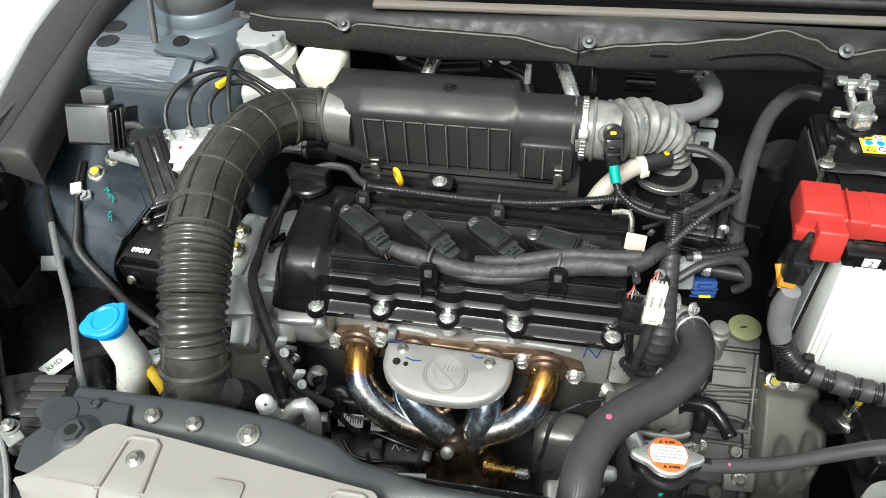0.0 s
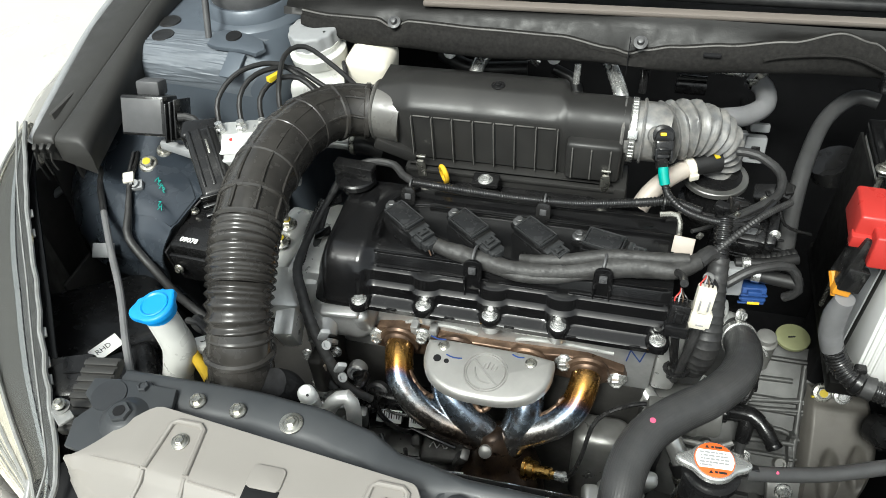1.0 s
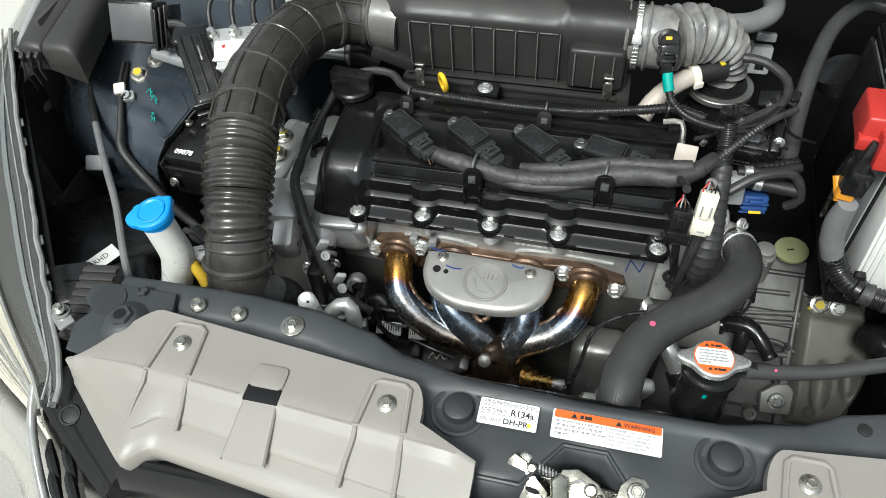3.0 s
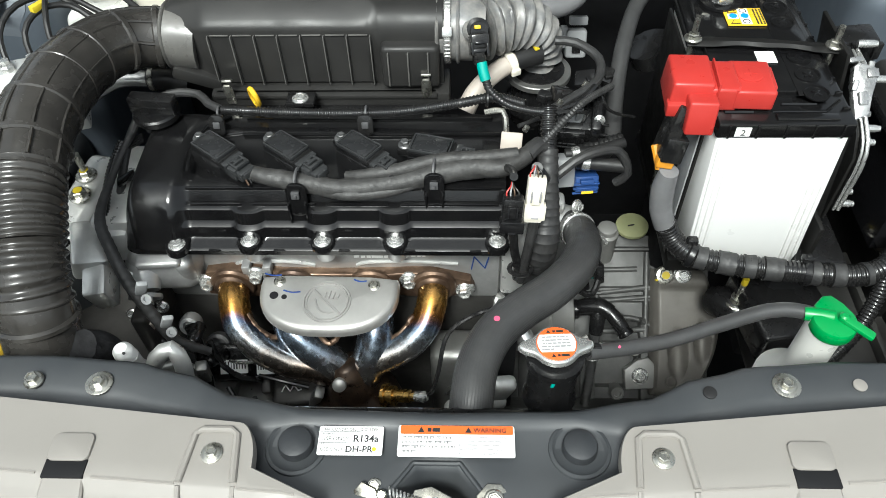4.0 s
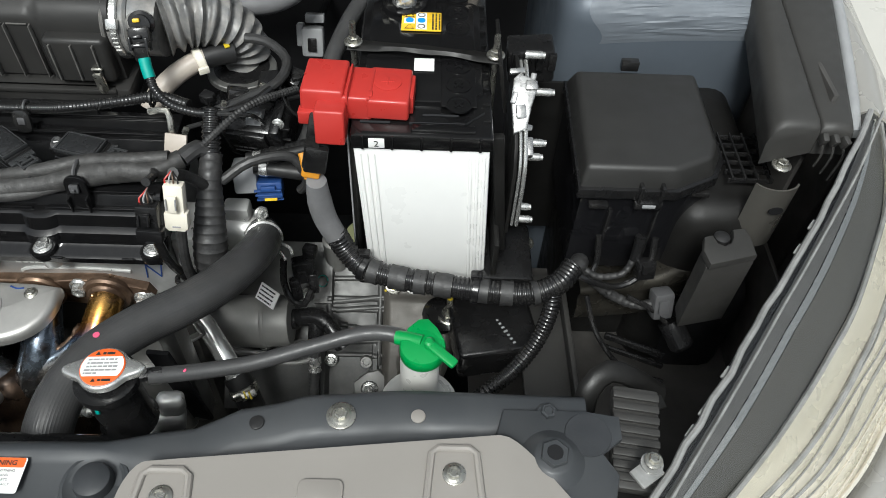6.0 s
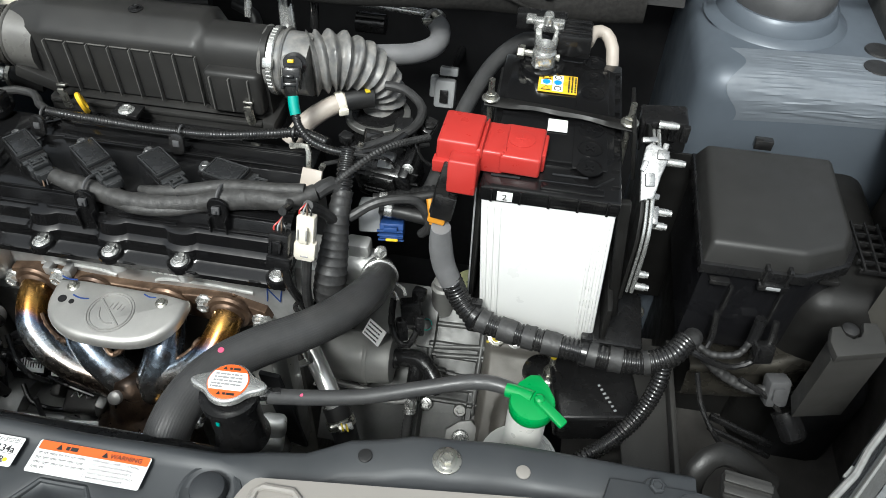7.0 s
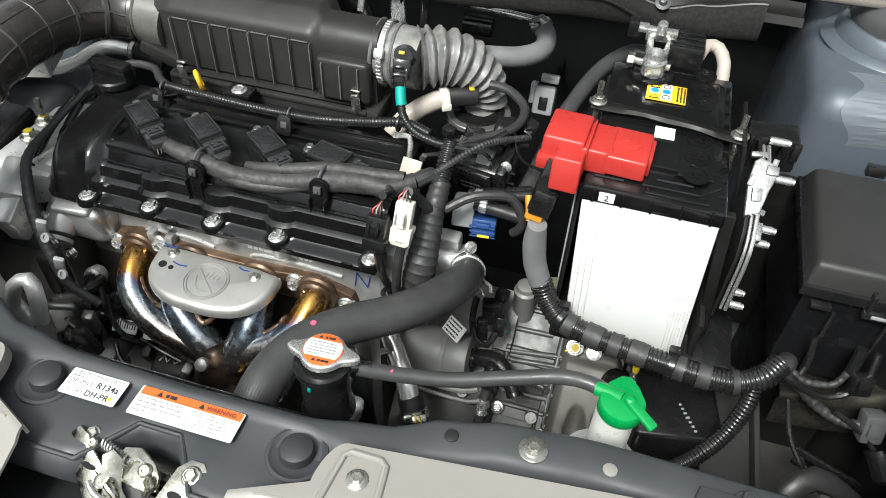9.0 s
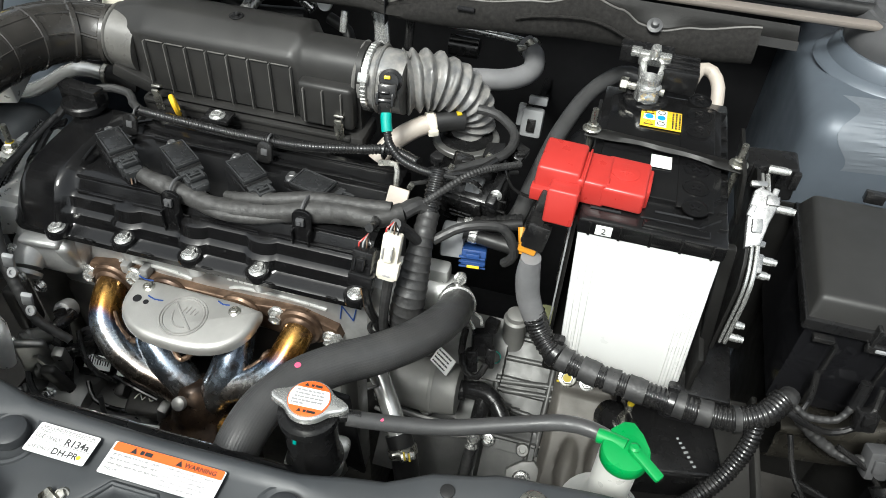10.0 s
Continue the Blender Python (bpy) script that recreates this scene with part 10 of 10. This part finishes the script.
part("vent_hole", bm, INK, res)
bm = B()
tube(bm, [(-0.262, 0.84, 0.90), (-0.255, 0.825, 0.895), (-0.252, 0.815, 0.87)], 0.004, n=8)
part("strap", bm, LOOM, res)

th = thing("tower_bracket", "grey pressed bracket and prop stay on the strut tower", "bracket", (-0.43, 0.84, 0.905))
bm = B()
prism(bm, [(-0.036, -0.016), (-0.02, -0.022), (0.02, -0.024), (0.045, -0.030), (0.055, -0.018), (0.045, 0.0), (0.02, 0.012), (-0.02, 0.02), (-0.036, 0.01)], 0.006, pose(-0.43, 0.852, 0.912, 6, 0, 0), 0.002)
box(bm, (-0.42, 0.812, 0.898), (0.028, 0.04, 0.004), 0.001, (30, 0, -10))
part("plate", bm, HARNESS_GREY, th)
bm = B()
lathe(bm, [(0.012, 0), (0.011, 0.002), (0, 0.002)], pose(-0.432, 0.855, 0.9185, 6, 0, 0), 24)
part("opening", bm, DARK_BOX, th)
bm = B()
tube(bm, [(-0.470, 0.850, 0.915), (-0.474, 0.870, 0.95), (-0.478, 0.890, 0.985), (-0.480, 0.91, 1.02)], 0.0048, n=14)
part("gas_stay", bm, DARK_GREY, th)


# ---- labels and latch at the front ----
def card(name, x0, x1, y0, y1, z, label):
    th = thing(name, label, "label", ((x0 + x1) / 2, (y0 + y1) / 2, z))
    bm = B()
    prism(bm, rounded(x1 - x0, y1 - y0, 0.0015, 4), 0.0003, pose((x0 + x1) / 2, (y0 + y1) / 2, z))
    part("card", bm, PAPER, th)
    return th, pose(x0, y0, z + 0.0004)


LZ = 0.8503
th, lm = card("air_conditioning_label", 0.0465, 0.0965, 0.2525, 0.2765, LZ, "white air conditioning refrigerant label on the slam panel")
part("print", text_mesh("AIR CONDITIONING SYSTEM", 0.0033, lm @ pose(0.025, 0.0202, 0), "CENTER"), INK, th)
part("print", text_mesh("Refrigerant", 0.0022, lm @ pose(0.0025, 0.0172, 0)), INK, th)
part("print", text_mesh("USE ONLY", 0.0046, lm @ pose(0.0022, 0.0120, 0)), INK, th)
part("print", text_mesh("R134a", 0.0078, lm @ pose(0.0268, 0.0112, 0), "LEFT", 0.00015), INK, th)
part("print", text_mesh("Oil", 0.0022, lm @ pose(0.0025, 0.0088, 0)), INK, th)
part("print", text_mesh("USE ONLY", 0.0038, lm @ pose(0.0022, 0.0035, 0)), INK, th)
part("print", text_mesh("DH-PR", 0.0072, lm @ pose(0.0215, 0.0026, 0), "LEFT", 0.00012), INK, th)
for y in (0.0193, 0.0100):
    bm = B()
    prism(bm, [(0.001, y), (0.049, y), (0.049, y + 0.0003), (0.001, y + 0.0003)], 0.0001, lm)
    part("rule", bm, INK, th)
bm = B()
lathe(bm, [(0.0017, 0), (0.0017, 0.0002), (0, 0.0002)], lm @ pose(0.0435, 0.005, 0), 16)
part("dot", bm, YELLOW, th, "orange dot")

th, lm = card("fan_warning_label", 0.1080, 0.1975, 0.2520, 0.2780, LZ, "white and orange fan warning label on the slam panel")
bm = B()
prism(bm, rounded(0.087, 0.0072, 0.0012, 4, 0.045, 0.0222), 0.0002, lm)
band = part("orange_band", bm, ORANGE, th)
part("print", text_mesh("WARNING", 0.0052, lm @ pose(0.058, 0.0203, 0.0003), "LEFT", 0.0001), INK, th)
rng = random.Random(31)
for x in (0.015, 0.0515):
    bm = B()
    prism(bm, [(x, 0.0200), (x + 0.0052, 0.0200), (x + 0.0026, 0.0246)], 0.0002, lm @ pose(0, 0, 0.0002))
    part("warning_sign", bm, INK, th)
bm = B()
bars(bm, lm @ pose(0, 0, 0.0003), 0.0225, 0.036, 0.0205, 0.0032, rng)
part("band_print", bm, INK, th)
bm = B()
for k in range(4):
    y = 0.0145 - 0.0038 * k
    x, x_end = 0.003, 0.0425 if k < 3 else 0.018
    while x < x_end - 0.003:
        w = rng.uniform(0.003, 0.0065)
        prism(bm, [(x, y + 0.0019), (x + w, y + 0.0019), (x + w, y + 0.0022), (x, y + 0.0022)], 0.0001, lm)
        xx = x + 0.0004
        while xx < x + w - 0.0006:
            hgt = rng.uniform(0.0010, 0.0019)
            prism(bm, [(xx, y + 0.0019 - hgt), (xx + 0.0004, y + 0.0019 - hgt), (xx + 0.0004, y + 0.0019), (xx, y + 0.0019)], 0.0001, lm)
            xx += rng.uniform(0.0008, 0.0013)
        x += w + 0.0011
part("small_print", bm, INK, th)
for k, w in enumerate(("KEEP HANDS, HAIR, CLOTHING,", "ETC. AWAY FROM FAN AND", "ANY OTHER MOVING PARTS.", "FAN STARTS AUTOMATICALLY", "AND MAY CAUSE INJURY.")):
    part("print", text_mesh(w, 0.0026, lm @ pose(0.0465, 0.0155 - 0.0033 * k, 0)), INK, th)
bm = B()
prism(bm, [(0.0445, 0.001), (0.0447, 0.001), (0.0447, 0.018), (0.0445, 0.018)], 0.0001, lm)
part("rule", bm, INK, th)

latch = thing("bonnet_latch", "zinc-plated bonnet latch with spring and pivot plates", "latch", (0.135, 0.21, 0.79))


def latch_plate(name, outline, depth, at, rot, material, bevel=0.001, label=""):
    bm = B()
    prism(bm, outline, depth, pose(*at, *rot), bevel)
    return part(name, bm, material, latch, label)


# two upright cheeks, the catch between them, and the folded right ear
latch_plate("cheek_plate", [(-0.012, 0.022), (-0.004, 0.026), (0.004, 0.018), (0.006, -0.002), (0.014, -0.016), (0.012, -0.030), (0.0, -0.032), (-0.006, -0.014), (-0.014, 0.004)], 0.003, (0.096, 0.214, 0.836), (34, -18, 12), LATCH_STEEL)
latch_plate("cheek_plate", [(-0.010, 0.016), (-0.002, 0.018), (0.006, 0.004), (0.012, -0.014), (0.006, -0.026), (-0.006, -0.020), (-0.012, 0.0)], 0.0025, (0.108, 0.208, 0.832), (40, -10, 14), LATCH_STEEL)
latch_plate("pivot_plate", [(-0.018, 0.010), (-0.006, 0.015), (0.012, 0.010), (0.020, 0.004), (0.024, -0.006), (0.016, -0.010), (0.002, -0.012), (-0.014, -0.012), (-0.020, 0.0)], 0.003, (0.138, 0.217, 0.838), (22, 0, -12), LATCH_STEEL)
latch_plate("pivot_plate", [(-0.022, 0.004), (0.016, 0.004), (0.026, -0.004), (0.022, -0.016), (-0.012, -0.020), (-0.024, -0.010)], 0.0025, (0.140, 0.206, 0.826), (48, 0, -10), DARK_GREY)
latch_plate("back_plate", [(-0.050, 0.012), (-0.030, 0.016), (0.040, 0.014), (0.056, 0.006), (0.054, -0.018), (-0.046, -0.022)], 0.003, (0.136, 0.219, 0.816), (58, 0, 0), LATCH_STEEL)
latch_plate("catch", [(-0.006, 0.022), (0.002, 0.026), (0.008, 0.018), (0.006, -0.004), (0.012, -0.020), (0.004, -0.026), (-0.006, -0.018), (-0.008, 0.004)], 0.004, (0.124, 0.205, 0.834), (50, 8, 30), LATCH_STEEL)
latch_plate("stop_tab", rounded(0.012, 0.020, 0.003), 0.003, (0.153, 0.208, 0.838), (60, 10, -50), LATCH_STEEL)
latch_plate("ear", [(-0.013, -0.020), (0.011, -0.018), (0.015, 0.0), (0.012, 0.014), (0.004, 0.020), (-0.006, 0.018), (-0.012, 0.008)], 0.003, (0.178, 0.216, 0.839), (16, 8, -10), LATCH_STEEL)
bm = B()
box(bm, (0.168, 0.214, 0.834), (0.003, 0.034, 0.014), 0.001, (14, 24, -8))
part("ear_fold", bm, LATCH_STEEL, latch)
for at_, r, rx in (((0.1755, 0.206, 0.8395), 0.0032, 0.0062), ((0.146, 0.214, 0.8415), 0.0022, 0.0022), ((0.101, 0.209, 0.838), 0.002, 0.006)):
    bm = B()
    prism(bm, ring(r, 20, rx), 0.0006, pose(*at_, 18, 4, -10))
    part("slot", bm, DARK_BOX, latch)
bm = B()
coil_pts = []
for k in range(73):
    a = 2 * math.pi * k / 8
    coil_pts.append((0.103 + 0.00036 * k, 0.228 - 0.00012 * k + 0.0036 * math.cos(a), 0.842 + 0.0036 * math.sin(a)))
tube(bm, coil_pts, 0.0009, n=6, smooth=False)
part("spring", bm, STEEL, latch)
bm = B()
tube(bm, [(0.129, 0.219, 0.842), (0.138, 0.222, 0.846), (0.146, 0.219, 0.844)], 0.0012, n=6)
part("spring_hook", bm, STEEL, latch)
for at_, r in (((0.146, 0.2175, 0.841), 0.0055), ((0.118, 0.203, 0.836), 0.006), ((0.098, 0.225, 0.844), 0.004)):
    bm = B()
    lathe(bm, [(r, 0), (r, 0.003), (r * 0.7, 0.0042), (r * 0.4, 0.0042), (r * 0.35, 0.003), (0, 0.003)], pose(*at_, 26, 0, 0), 20)
    part("pivot", bm, LATCH_STEEL, latch)
bm = B()
tube(bm, [(0.122, 0.208, 0.836), (0.126, 0.198, 0.842), (0.133, 0.195, 0.838), (0.135, 0.188, 0.826)], 0.0028, n=8)
part("hook", bm, LATCH_STEEL, latch)
bm = B()
tube(bm, [(0.108, 0.199, 0.836), (0.116, 0.193, 0.834), (0.128, 0.192, 0.826)], 0.0024, n=8)
part("rod", bm, STEEL, latch)
bolt((0.181, 0.2225, 0.843), (0, -0.3, 1), r=0.0052, h=0.007, parent=latch, flange=1.5)
bolt((0.092, 0.232, 0.842), (0, -0.3, 1), r=0.0042, h=0.006, parent=latch, flange=1.5)
th = thing("latch_cable", "pale grey bonnet release cable to the latch", "cable", (0.07, 0.22, 0.80))
bm = B()
tube(bm, [(0.02, 0.236, 0.815), (0.05, 0.231, 0.820), (0.085, 0.226, 0.825)], 0.0035, n=10)
part("sleeve", bm, GREY_HOSE, th)
